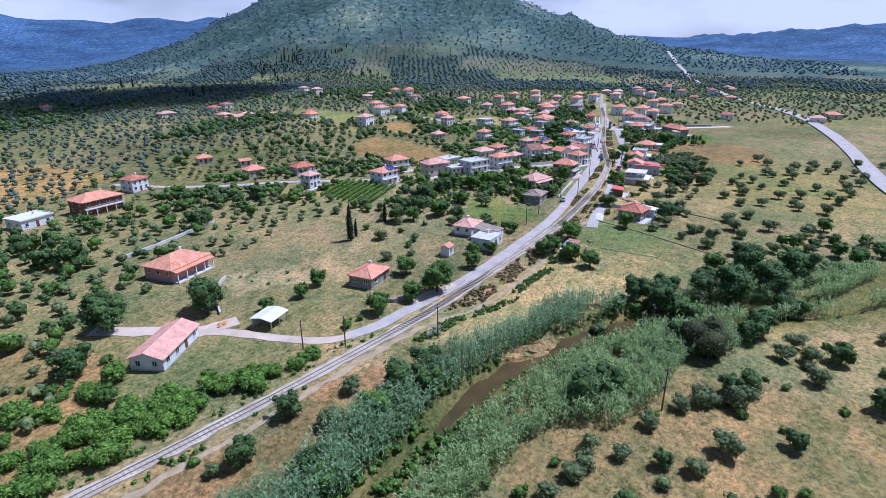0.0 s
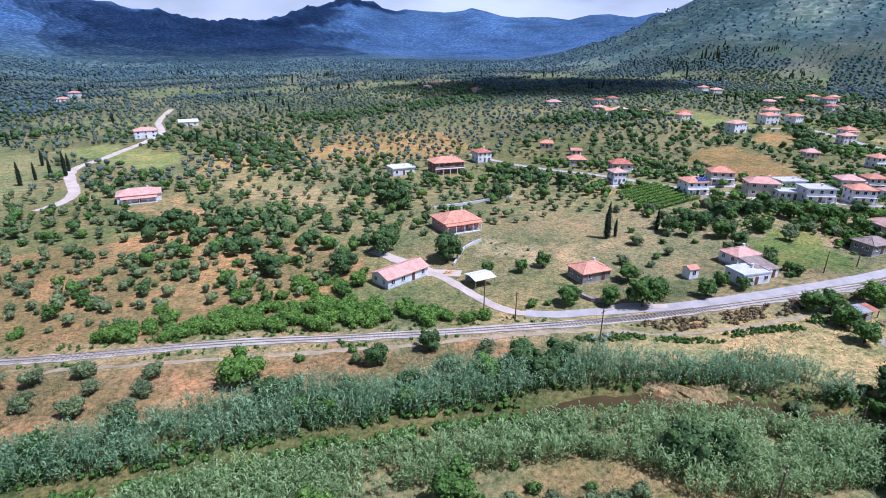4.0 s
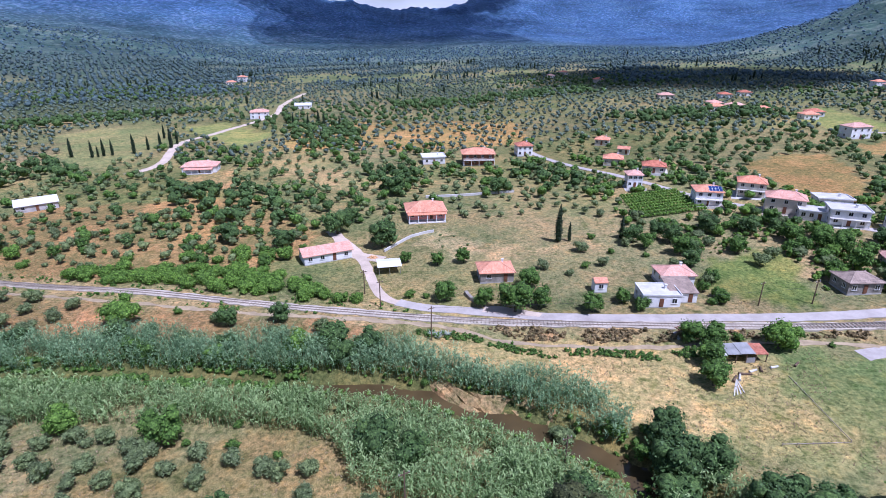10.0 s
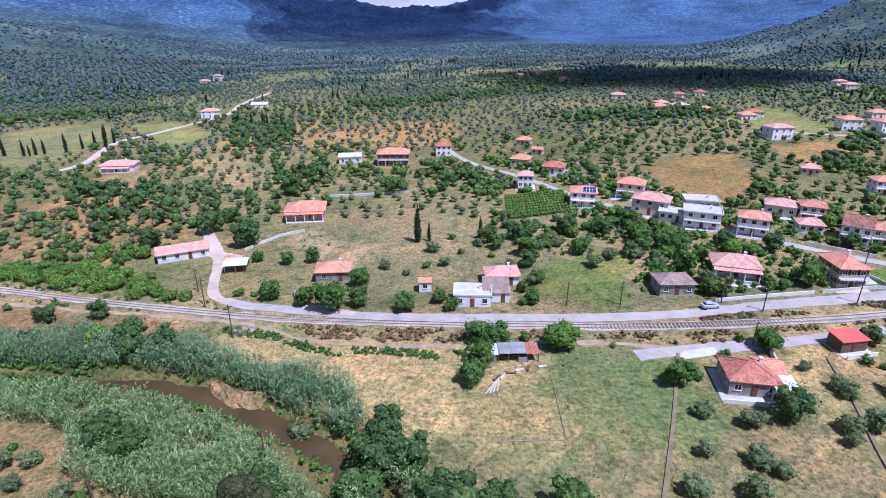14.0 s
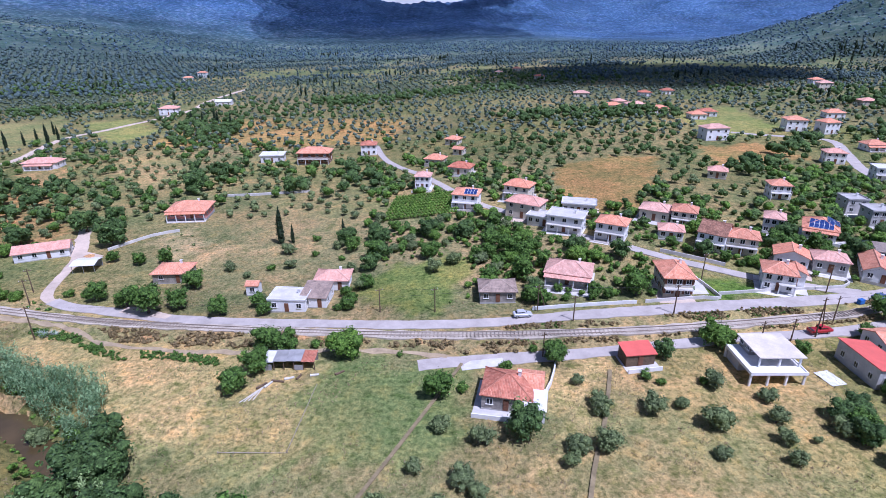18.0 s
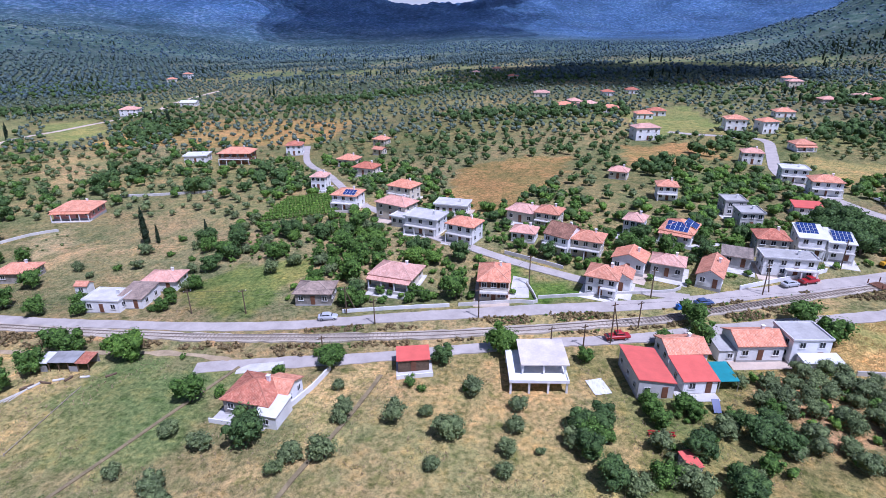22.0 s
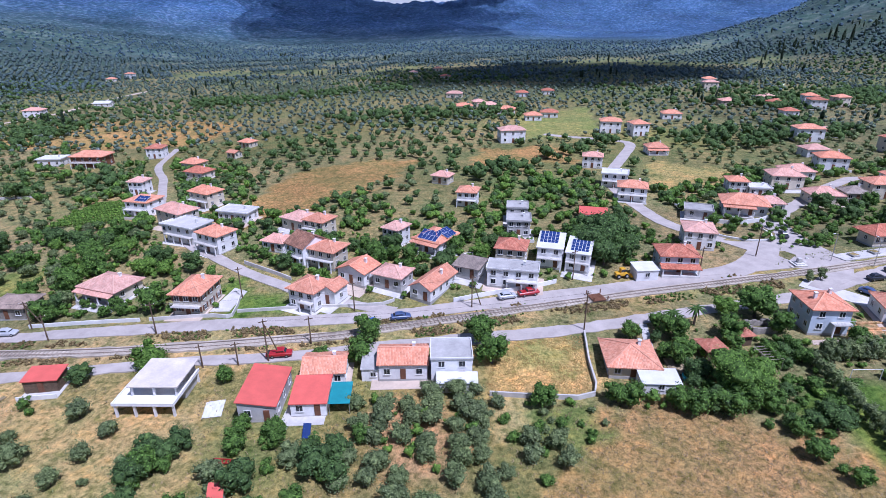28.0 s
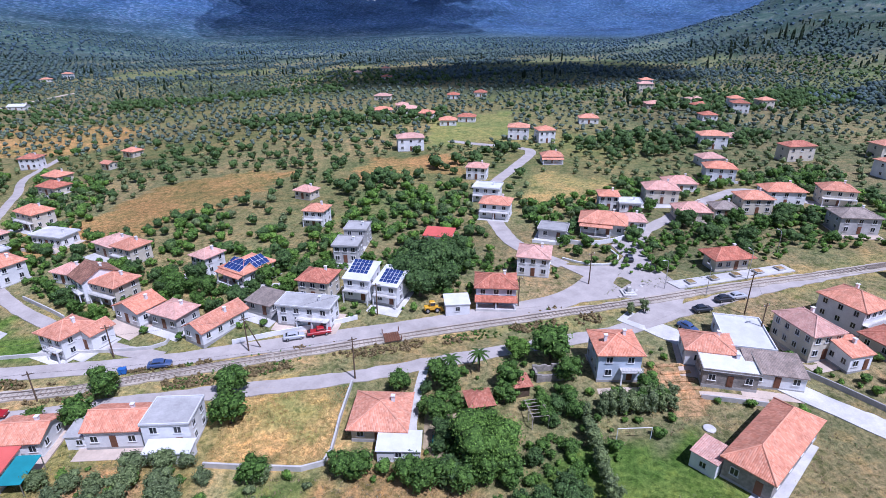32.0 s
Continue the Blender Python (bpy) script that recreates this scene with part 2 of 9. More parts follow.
M_FRAME = plain("white_window_frame", (0.75, 0.75, 0.73), 0.5, 0.08)
M_GLASS = plain("dark_window_glass", (0.025, 0.03, 0.035), 0.08, 0.1, relief=0.0, spec=0.6)
M_METAL = plain("dark_metal", (0.08, 0.08, 0.085), 0.5, 0.2, metal=0.6)
M_STEEL = plain("galvanised_steel", (0.55, 0.56, 0.57), 0.4, 0.15, metal=0.8)
M_SOLAR = plain("blue_solar_cells", (0.03, 0.06, 0.20), 0.15, 0.2, spec=0.7, relief=0.0)
M_TEAL = plain("teal_canvas", (0.03, 0.30, 0.33), 0.8, 0.15)
M_BLUE = plain("blue_plastic", (0.04, 0.16, 0.50), 0.5, 0.12)
M_OLIVE = foliage("olive_leaves", (0.08, 0.112, 0.04), (0.31, 0.38, 0.16), translucent=0.2)
M_SILVER = foliage("agave_leaves", (0.30, 0.36, 0.32), (0.55, 0.60, 0.52), translucent=0.1)
M_LEAF = foliage("broad_green_leaves", (0.03, 0.07, 0.012), (0.20, 0.36, 0.065), translucent=0.22)
M_BRIGHT = foliage("bright_green_leaves", (0.05, 0.12, 0.014), (0.30, 0.50, 0.08), translucent=0.28)
M_DARK = foliage("dark_green_leaves", (0.035, 0.072, 0.02), (0.17, 0.29, 0.085), translucent=0.22)
M_DOME = foliage("dull_brown_green_leaves", (0.05, 0.06, 0.022), (0.15, 0.165, 0.07), translucent=0.2)
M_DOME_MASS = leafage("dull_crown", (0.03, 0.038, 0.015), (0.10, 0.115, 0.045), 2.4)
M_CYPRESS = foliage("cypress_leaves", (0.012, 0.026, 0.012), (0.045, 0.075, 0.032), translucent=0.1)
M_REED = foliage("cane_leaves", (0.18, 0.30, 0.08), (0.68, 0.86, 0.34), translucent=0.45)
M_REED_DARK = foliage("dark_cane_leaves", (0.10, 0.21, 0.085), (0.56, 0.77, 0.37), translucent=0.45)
# leaves of distant trees, blue of air haze mixed into the green
M_MAQUIS = foliage("hazed_tree_leaves", (0.06, 0.095, 0.085), (0.16, 0.225, 0.20), translucent=0.2)
# inner masses: leaf colours darkened for the shade inside a crown
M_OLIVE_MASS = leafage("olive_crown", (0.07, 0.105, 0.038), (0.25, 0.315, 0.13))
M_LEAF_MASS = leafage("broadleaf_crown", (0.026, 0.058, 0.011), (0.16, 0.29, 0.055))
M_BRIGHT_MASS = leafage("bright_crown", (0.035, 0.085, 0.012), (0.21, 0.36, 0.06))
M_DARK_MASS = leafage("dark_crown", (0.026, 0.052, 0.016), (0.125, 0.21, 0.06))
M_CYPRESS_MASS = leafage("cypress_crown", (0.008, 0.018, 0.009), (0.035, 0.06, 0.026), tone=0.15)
# three distant crowns, their green shifted to blue for air haze
M_MAQUIS_MASS = leafage("hazed_tree_crown", (0.06, 0.105, 0.14), (0.125, 0.20, 0.26), 0.7, 0.4)
M_WOOD_MASS = leafage("hazed_wood_crown", (0.05, 0.085, 0.085), (0.13, 0.19, 0.19), 0.8, 0.35)
M_GROVE_MASS = leafage("hazed_olive_crown", (0.06, 0.09, 0.07), (0.195, 0.255, 0.20), 1.0, 0.35)
M_BRUSH = foliage("dry_brush", (0.17, 0.125, 0.06), (0.44, 0.34, 0.17), translucent=0.3)
M_BRUSH_MASS = leafage("dry_brush_mass", (0.13, 0.095, 0.042), (0.34, 0.255, 0.125), 2.2)
M_DRYGRASS = foliage("dry_grass", (0.42, 0.31, 0.16), (0.66, 0.52, 0.30), translucent=0.5)
M_CROP = foliage("ripe_dry_crop", (0.66, 0.42, 0.14), (0.85, 0.60, 0.26), translucent=0.5)
M_WEED = foliage("green_weeds", (0.19, 0.23, 0.08), (0.40, 0.42, 0.18), translucent=0.4)
M_SLEEPER = plain("dusty_sleeper", (0.44, 0.38, 0.305), 0.95, 0.2, 1.0, 8)
M_BARK = plain("bark", (0.13, 0.10, 0.075), 0.95, 0.35, 2, 14, relief=0.6)
M_ASPHALT = plain("worn_asphalt", (0.46, 0.415, 0.38), 0.92, 0.18, 0.3, 3, per_object=0)
M_GRAVELROAD = plain("dusty_gravel", (0.60, 0.49, 0.39), 0.95, 0.22, 0.2, 3, per_object=0)
M_TRACK = plain("beaten_earth", (0.42, 0.33, 0.205), 0.95, 0.3, 0.4, 3, per_object=0)
M_RIDGE = plain("grassy_earth_ridge", (0.27, 0.215, 0.12), 0.95, 0.35, 0.6, 3, per_object=0)
M_BALLAST = plain("rail_ballast", (0.50, 0.44, 0.36), 0.95, 0.3, 0.3, 6, relief=0.8, per_object=0)
M_RAIL = plain("rusty_rail", (0.40, 0.33, 0.27), 0.7, 0.3, metal=0.2)
M_TYRE = plain("black_rubber", (0.02, 0.02, 0.02), 0.8, 0.1)
M_REDSOIL = earth("red_bank_soil", False, (0.44, 0.30, 0.20))

# ---- helpers for meshes ----
def part(name, bm, material, parent=None, label=""):
    """Links a bmesh as one mesh object, under a thing or a part."""
    me = bpy.data.meshes.new(name)
    bm.to_mesh(me)
    bm.free()
    me.materials.append(material)
    ob = new(name, me)
    if parent is not None:
        ob.parent = parent
    if label:
        ob["label"] = label
    return ob


def shared(name, me, parent, m=None):
    """A further object on a mesh that others use too."""
    ob = new(name, me)
    ob.parent = parent
    if m is not None:
        ob.matrix_basis = m
    return ob


def thing(name, label, category, m, group="", kind=""):
    e = new(name)
    e.empty_display_size = 0.5
    e.matrix_basis = m
    return tagged(e, label, category, group, kind)


def box(bm, x0, y0, z0, x1, y1, z1, m=None):
    vs = [bm.verts.new(m @ Vector(c) if m else c) for c in
          ((x0, y0, z0), (x1, y0, z0), (x1, y1, z0), (x0, y1, z0), (x0, y0, z1), (x1, y0, z1), (x1, y1, z1), (x0, y1, z1))]
    for f in ((3, 2, 1, 0), (4, 5, 6, 7), (0, 1, 5, 4), (1, 2, 6, 5), (2, 3, 7, 6), (3, 0, 4, 7)):
        bm.faces.new([vs[i] for i in f])
    return vs


def boxmesh(x0, y0, z0, x1, y1, z1, bevel=0.0):
    bm = bmesh.new()
    box(bm, x0, y0, z0, x1, y1, z1)
    if bevel:
        bmesh.ops.bevel(bm, geom=bm.edges[:], offset=bevel, segments=1, affect="EDGES")
    return bm


def tube(bm, points, radii, sides=6):
    """A tapered tube along points."""
    rings = []
    for i, (p, r) in enumerate(zip(points, radii)):
        p = Vector(p)
        d = (Vector(points[min(i + 1, len(points) - 1)]) - Vector(points[max(i - 1, 0)])).normalized()
        a = d.orthogonal().normalized()
        b = d.cross(a)
        rings.append([bm.verts.new(p + (a * math.cos(k * math.tau / sides) + b * math.sin(k * math.tau / sides)) * r) for k in range(sides)])
    for r0, r1 in zip(rings, rings[1:]):
        for k in range(sides):
            bm.faces.new((r0[k], r0[(k + 1) % sides], r1[(k + 1) % sides], r1[k]))
    bm.faces.new(rings[-1])
    bm.faces.new(rings[0][::-1])


# ---- the lie of the land ----
def smooth(a, b, v):
    t = np.clip((v - a) / (b - a), 0, 1)
    return t * t * (3 - 2 * t)


def to_line(px, py, line):
    """Distance from points to a broken line, and the place along it."""
    best, along, run = np.full(np.shape(px), 1e9), np.zeros(np.shape(px)), 0.0
    for (x0, y0), (x1, y1) in zip(line, line[1:]):
        ex, ey = x1 - x0, y1 - y0
        n = math.hypot(ex, ey)
        t = np.clip(((px - x0) * ex + (py - y0) * ey) / (n * n), 0, 1)
        d = np.hypot(px - x0 - t * ex, py - y0 - t * ey)
        along = np.where(d < best, run + t * n, along)
        best = np.minimum(best, d)
        run += n
    return best, along


def inside(px, py, poly):
    r = np.zeros(np.shape(px), bool)
    for (x0, y0), (x1, y1) in zip(poly, poly[1:] + poly[:1]):
        if y0 == y1:
            continue
        r ^= ((y0 > py) != (y1 > py)) & (px < (x1 - x0) * (py - y0) / (y1 - y0) + x0)
    return r


RIVER = [(-260, 62), (-120, 55), (-40, 46), (13, 39.5), (29, 40), (47, 37.5), (66, 34.5), (76, 33), (87, 29.5), (98, 23.5), (108, 17), (116, 10.5),
         (123, 1), (130, -14), (140, -30), (170, -48), (230, -80), (330, -120)]


RAIL = [(-317.9, 168.9), (-148.7, 117.1), (-59.2, 92.3), (-18.5, 81.3), (13.4, 74.9), (44.2, 66.4), (67.1, 60.4), (98.0, 53.8), (122.6, 49.8), (140.0, 46.9), (153.0, 45.2), (166.0, 44.2), (184.0, 43.5), (201.0, 43.1), (218.0, 43.1), (228.0, 43.6), (235.0, 44.2), (247.0, 45.6),
        (259.5, 47.4), (268.0, 49.7), (282.0, 53.6), (296.6, 57.3), (306.5, 59.8), (314.0, 61.5), (326.0, 64.2), (339.0, 66.8), (350.0, 69.0), (366.0, 72.2), (388.4, 77.0), (423.3, 84.3), (504.7, 103.8), (615.3, 126.8)]
RAIL_LINE = [p for p in RAIL if p[0] > -100]


def bearing_profile(a, table):
    return np.interp(a, [p[0] for p in table], [p[1] for p in table])


SOUTH_RISE = [(-150, -6.2), (0, -3.6), (80, -2.2), (120, -1.3), (154, -0.2), (185, 0.2), (211, 1.2), (252, 2.2), (313, 3.0), (350, 4.0), (400, 5.2), (480, 7.0)]
LINE_RISE = [(100, 0), (140, 0.3), (185, 1.4), (230, 1.7), (275, 1.3), (320, 1.2), (360, 1.0), (480, 0.6)]
NORTH_RISE = [(140, 0), (200, 2.3), (290, 2.3), (340, 1.15), (480, 1.4)]


def lie(x, y):
    """The valley floor, without river or hills: it climbs to the east and, in the village, to the north."""
    return bearing_profile(x, SOUTH_RISE) + smooth(34, 50, y) * bearing_profile(x, LINE_RISE) + smooth(57, 84, y) * bearing_profile(x, NORTH_RISE)


def height(x, y):
    """Ground level."""
    x, y = np.asarray(x, float), np.asarray(y, float)
    z = lie(x, y)
    d, _ = to_line(x, y, RIVER)
    half = 0.3 + 0.9 * smooth(60, 95, x) * (1 - smooth(126, 145, x))
    deep = 1.3 + 1.7 * smooth(46, 76, x) * (1 - smooth(128, 146, x))
    z = z - deep * (1 - smooth(half, half + 3.4, d))
    z = z + 0.25 * np.sin(x * 0.071 + 1.3 * np.sin(y * 0.05)) * np.sin(y * 0.083 + 0.7) * smooth(9, 20, d)
    # hills, each with a crest line of its own round the valley
    a, r = np.degrees(np.arctan2(x, y)), np.hypot(x, y)
    rough = 1 + 0.04 * np.sin(a * 1.1) + 0.05 * np.sin(a * 2.9 + r * 0.004) * np.sin(r * 0.003 + a) + 0.05 * np.abs(np.sin(a * 1.7 + 0.6 * np.sin(r * 0.004))) + 0.035 * np.abs(np.sin(a * 4.3 + r * 0.002))
    near = bearing_profile(a, [(29, 0), (32, 16), (35, 38), (38.9, 76), (42.4, 130), (47, 195), (53, 236), (58, 245), (63, 225), (68, 190), (74.4, 135), (79.7, 80), (84, 52), (92, 20), (105, 0)])
    z = z + near * rough * smooth(820, 1850, r) * (1 - 0.5 * smooth(1950, 3600, r))
    a2, r2 = np.degrees(np.arctan2(x - 100, y + 40)), np.hypot(x - 100, y + 40)
    west = bearing_profile(a2, [(-110, 150), (-60, 300), (-40, 300), (-30, 290), (-20, 265), (-10, 205), (-5, 168), (-1, 140), (3, 115), (8, 80), (12, 40), (17, 0)])
    z = z + west * rough * smooth(1500, 3300, r2) ** 1.1
    far = bearing_profile(a2, [(-3, 10), (2.5, 60), (6, 140), (8.5, 225), (10.5, 268), (16, 240), (22, 262), (27, 225), (31, 205), (38, 205), (45, 150), (60, 60), (84, 90), (97, 160), (110, 170), (140, 190), (180, 150)])
    z = z + far * rough * smooth(2400, 4300, r2)
    left = bearing_profile(a2, [(-150, 60), (-75, 110), (-55, 120), (-45, 105), (-34, 66), (-27, 40), (-20, 15), (-15, 0)])
    z = z + left * rough * smooth(750, 1500, r2)
    return z


def ground_z(x, y):
    return float(height(x, y))


def spaced(lo, hi, step, reach, growth):
    inner = list(np.arange(lo, hi + step, step))
    out, s, v = [], step, inner[-1]
    while v < reach:
        s *= growth
        v += s
        out.append(v)
    back, s, v = [], step, lo
    while v > -reach:
        s *= growth
        v -= s
        back.append(v)
    return np.array(back[::-1] + inner + out)


# soils and fields: outline, colour
TAN, STRAW, REDDISH, GREEN, OCHRE, PALE = (0.285, 0.245, 0.165), (0.44, 0.35, 0.205), (0.33, 0.215, 0.13), (0.205, 0.23, 0.115), (0.38, 0.25, 0.13), (0.42, 0.36, 0.27)
FIELDS = [
    ([(-148.7, 59.4), (-39.3, 57.4), (60.2, 49.5), (75.1, 43.5), (75.1, 55.5), (20.4, 69.4), (-39.3, 83.3), (-148.7, 109.1)], REDDISH),
    ([(-59.2, -30.1), (20.4, 7.7), (60.2, 23.6), (85.0, 13.6), (99.9, -10.3), (90.0, -60.0), (0.5, -89.8)], (0.28, 0.22, 0.125)),
    ([(99.9, 23.5), (118.8, 7.5), (127.6, 11.4), (150.1, 8.1), (151.0, 28.7), (149.0, 39.4), (119.7, 45.0), (88.0, 51.4), (84.0, 37.5)], STRAW),
    ([(149.1, 8.1), (176.0, 11.0), (182.9, 34.7), (152.0, 36.5)], GREEN),
    ([(131.5, 8.3), (151.0, 11.0), (151.0, 28.7), (136.4, 31.0)], (0.30, 0.27, 0.15)),
    ([(189.8, 9.0), (198.5, 8.8), (205.3, 32.2), (195.6, 34.4)], STRAW),
    ([(198.5, -5.9), (246.3, -6.2), (243.4, 29.8), (205.3, 32.2)], (0.33, 0.27, 0.16)),
    ([(219.7, 164.0), (239.6, 180.9), (268.8, 183.4), (251.5, 138.2), (234.1, 111.7), (217.9, 97.5), (210.6, 103.3)], OCHRE),
    ([(285.6, 46.5), (307.6, 47.6), (305.8, 29.0), (288.2, 30.9)], (0.47, 0.345, 0.185)),
    ([(263, 31), (300, 30), (301, 15), (291, 3), (262, 3)], (0.21, 0.19, 0.10)),
    ([(271, 27), (284, 27), (283, 12), (270, 11)], (0.33, 0.235, 0.155)),
    ([(290, 29.5), (301, 29), (300, 20), (291, 19)], (0.32, 0.28, 0.18)),
    ([(360.5, 49.5), (366, 49), (367, 38.6), (360.5, 38)], (0.40, 0.25, 0.16)),
    ([(293.0, 43.5), (303.5, 43.0), (302.5, 34.5), (292.8, 35.0)], (0.30, 0.28, 0.13)),
    ([(236.5, 55.5), (247.5, 56.5), (245.5, 63.0), (233.5, 72.0), (231.0, 68.0), (231.5, 56.5)], (0.13, 0.20, 0.055)),
    ([(292.0, 4.0), (297.6, 14.4), (305.3, 20.2), (306.8, 29.0), (316.5, 30.0), (335.7, 22.0), (345.3, 6.3), (328.1, -20.8), (289.1, -20.7)], (0.31, 0.215, 0.12)),
    ([(295.5, 25.5), (308, 27), (302, 16.5), (291.5, 16.5)], (0.17, 0.20, 0.085)),
    ([(337.7, 30.7), (360.8, 34.0), (370.4, 8.7), (341.5, 6.4)], (0.14, 0.20, 0.055)),
    ([(103.9, 77.0), (125.6, 76.3), (129.4, 95.9), (105.9, 96.8)], (0.40, 0.32, 0.21)),
    ([(86.0, 99.2), (98.0, 87.1), (102.9, 102.9), (92.0, 117.0)], (0.43, 0.34, 0.24)),
    ([(-99.0, 89.3), (40.3, 79.3), (55.2, 109.2), (20.4, 159.0), (-59.2, 149.0)], (0.32, 0.22, 0.125)),
    ([(153, 58), (172, 52), (184, 68), (178, 81), (161, 79)], (0.20, 0.225, 0.09)),
    ([(110, 95), (140, 93), (137, 69), (113, 66)], (0.34, 0.275, 0.18)),
    ([(286.2, 165.8), (336.2, 182.3), (329.5, 211.6), (296.4, 203.4)], OCHRE),
    ([(292.6, 124.1), (297.3, 153.0), (322.9, 158.1), (319.1, 129.1)], GREEN),
    ([(350.1, 140.0), (382.6, 141.4), (388.1, 165.6), (362.2, 177.2)], (0.38, 0.30, 0.16)),
    ([(0.5, 248.5), (80.1, 248.5), (109.8, 326.7), (20.4, 338.1)], (0.42, 0.29, 0.15)),
    ([(-147, 318), (-105, 359), (-53, 270), (-70, 210), (-100, 232)], (0.27, 0.27, 0.15)),
    ([(-75, 331), (-53, 352), (-4, 291), (-16, 257), (-44, 290)], (0.26, 0.28, 0.13)),
    ([(-19, 194), (-2, 203), (11, 173), (-4, 165)], (0.42, 0.28, 0.17)),
    ([(320, 300), (372, 330), (360, 245), (318, 225)], (0.24, 0.26, 0.12)),
    ([(5, 222), (37, 219), (75, 165), (45, 167)], (0.36, 0.29, 0.18)),
    ([(70.1, 238.6), (148.3, 241.3), (148.3, 319.0), (90.0, 327.8)], (0.42, 0.28, 0.14)),
]


def plot_kind(x, y):
    """The patchwork of the far plain: a number from 0 to 1 for each plot, and the way across its plot."""
    c, q = math.cos(0.5), math.sin(0.5)
    u, v = (x * c + y * q) / 95 + 0.25 * np.sin(y * 0.011), (y * c - x * q) / 58 + 0.25 * np.sin(x * 0.013)
    h = np.sin(np.floor(u) * 127.1 + np.floor(v) * 311.7) * 43758.5453
    return (h - np.floor(h)) * np.where(x < -150, 0.6, 1.0)


def soil_haze_colour(x, y):
    jx, jy = x + 2.0 * np.sin(y * 0.31) + 1.2 * np.sin(y * 0.9 + x * 0.2), y + 2.0 * np.sin(x * 0.27) + 1.2 * np.sin(x * 0.8)
    mixv = 0.5 + 0.5 * np.sin(x * 0.017 + 2 * np.sin(y * 0.011)) * np.cos(y * 0.021 + 1.5 * np.sin(x * 0.013))
    c = np.array((0.20, 0.20, 0.10)) * (1 - mixv[..., None]) + np.array(TAN) * mixv[..., None]
    r = np.hypot(x - 100, y)
    wild = smooth(260, 620, r)[..., None]
    plot = plot_kind(x, y)[..., None]
    # plot colours, tinted a little towards the blue of air haze
    patch = np.where(plot < 0.5, np.array((0.075, 0.105, 0.085)), np.where(plot < 0.8, np.array((0.20, 0.195, 0.135)), np.array((0.19, 0.215, 0.125))))
    c = c * (1 - wild) + patch * wild
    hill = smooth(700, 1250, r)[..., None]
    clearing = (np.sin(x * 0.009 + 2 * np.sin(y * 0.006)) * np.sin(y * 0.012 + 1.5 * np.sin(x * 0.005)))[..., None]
    # hill scrub, with the blue of air haze painted into its colour
    hazed_bush = np.array((0.08, 0.135, 0.195)) * (1 + 0.3 * clearing) + np.array((0.16, 0.12, 0.08)) * np.clip(clearing - 0.55, 0, 1)
    c = c * (1 - hill) + hazed_bush * hill
    # far mountains: haze blue painted over their own green
    peak_haze = smooth(1450, 2300, r)[..., None]
    c = c * (1 - peak_haze) + np.array((0.065, 0.13, 0.40)) * (1 + 0.25 * clearing) * peak_haze
    for poly, col in FIELDS:
        c = np.where(inside(jx, jy, poly)[..., None], np.array(col), c)
    # dusty verge along the line, dry grass further east
    d, _ = to_line(x, y, RAIL_LINE)
    dust = (1 - smooth(2.5, 7.5, d + 1.6 * np.sin(x * 0.23) + 1.2 * np.sin(x * 0.71 + y)))[..., None]
    east = smooth(285, 315, x)[..., None]
    c = c * (1 - 0.85 * dust) + (np.array((0.36, 0.29, 0.19)) * (1 - east) + np.array((0.36, 0.30, 0.165)) * east) * 0.85 * dust
    d, _ = to_line(x, y, RIVER)
    bank = (1 - smooth(5, 12, d))[..., None]
    return c * (1 - bank) + np.array((0.15, 0.15, 0.07)) * bank


def sheet(name, xs, ys, material, zfun=height, colour=None):
    X, Y = np.meshgrid(xs, ys)
    Z = zfun(X, Y)
    nx, ny = len(xs), len(ys)
    verts = np.stack([X, Y, Z], -1).reshape(-1, 3)
    i = np.arange(nx * ny).reshape(ny, nx)
    faces = np.stack([i[:-1, :-1], i[:-1, 1:], i[1:, 1:], i[1:, :-1]], -1).reshape(-1, 4)
    me = bpy.data.meshes.new(name)
    me.from_pydata(verts.tolist(), [], faces.tolist())
    me.polygons.foreach_set("use_smooth", [True] * len(me.polygons))
    if colour is not None:
        c = colour(X, Y).reshape(-1, 3)
        at = me.color_attributes.new("soil", "FLOAT_COLOR", "POINT")
        at.data.foreach_set("color", np.concatenate([c, np.ones((len(c), 1))], 1).ravel())
        wd = me.attributes.new("wood", "FLOAT", "POINT")
        wd.data.foreach_set("value", smooth(900, 1300, np.hypot(X - 100, Y)).ravel())
    me.materials.append(material)
    return new(name, me)


ground = sheet("ground", spaced(-110, 470, 2.6, 4650, 1.085), spaced(-70, 250, 2.6, 4650, 1.085), M_GROUND, colour=soil_haze_colour)
tagged(ground, "valley floor of dry grass, soil and scrub rising into hills hazed blue", "ground", kind="structure")


def resample(line, step):
    pts = [Vector((x, y, 0)) for x, y in line]
    # a Catmull-Rom curve through the points, in even steps
    out = []
    for i in range(len(pts) - 1):
        p0, p1, p2, p3 = pts[max(i - 1, 0)], pts[i], pts[i + 1], pts[min(i + 2, len(pts) - 1)]
        k = max(2, int((p2 - p1).length / step))
        for j in range(k):
            t = j / k
            out.append(0.5 * ((2 * p1) + (p2 - p0) * t + (2 * p0 - 5 * p1 + 4 * p2 - p3) * t * t + (3 * p1 - p0 - 3 * p2 + p3) * t ** 3))
    out.append(pts[-1])
    return out


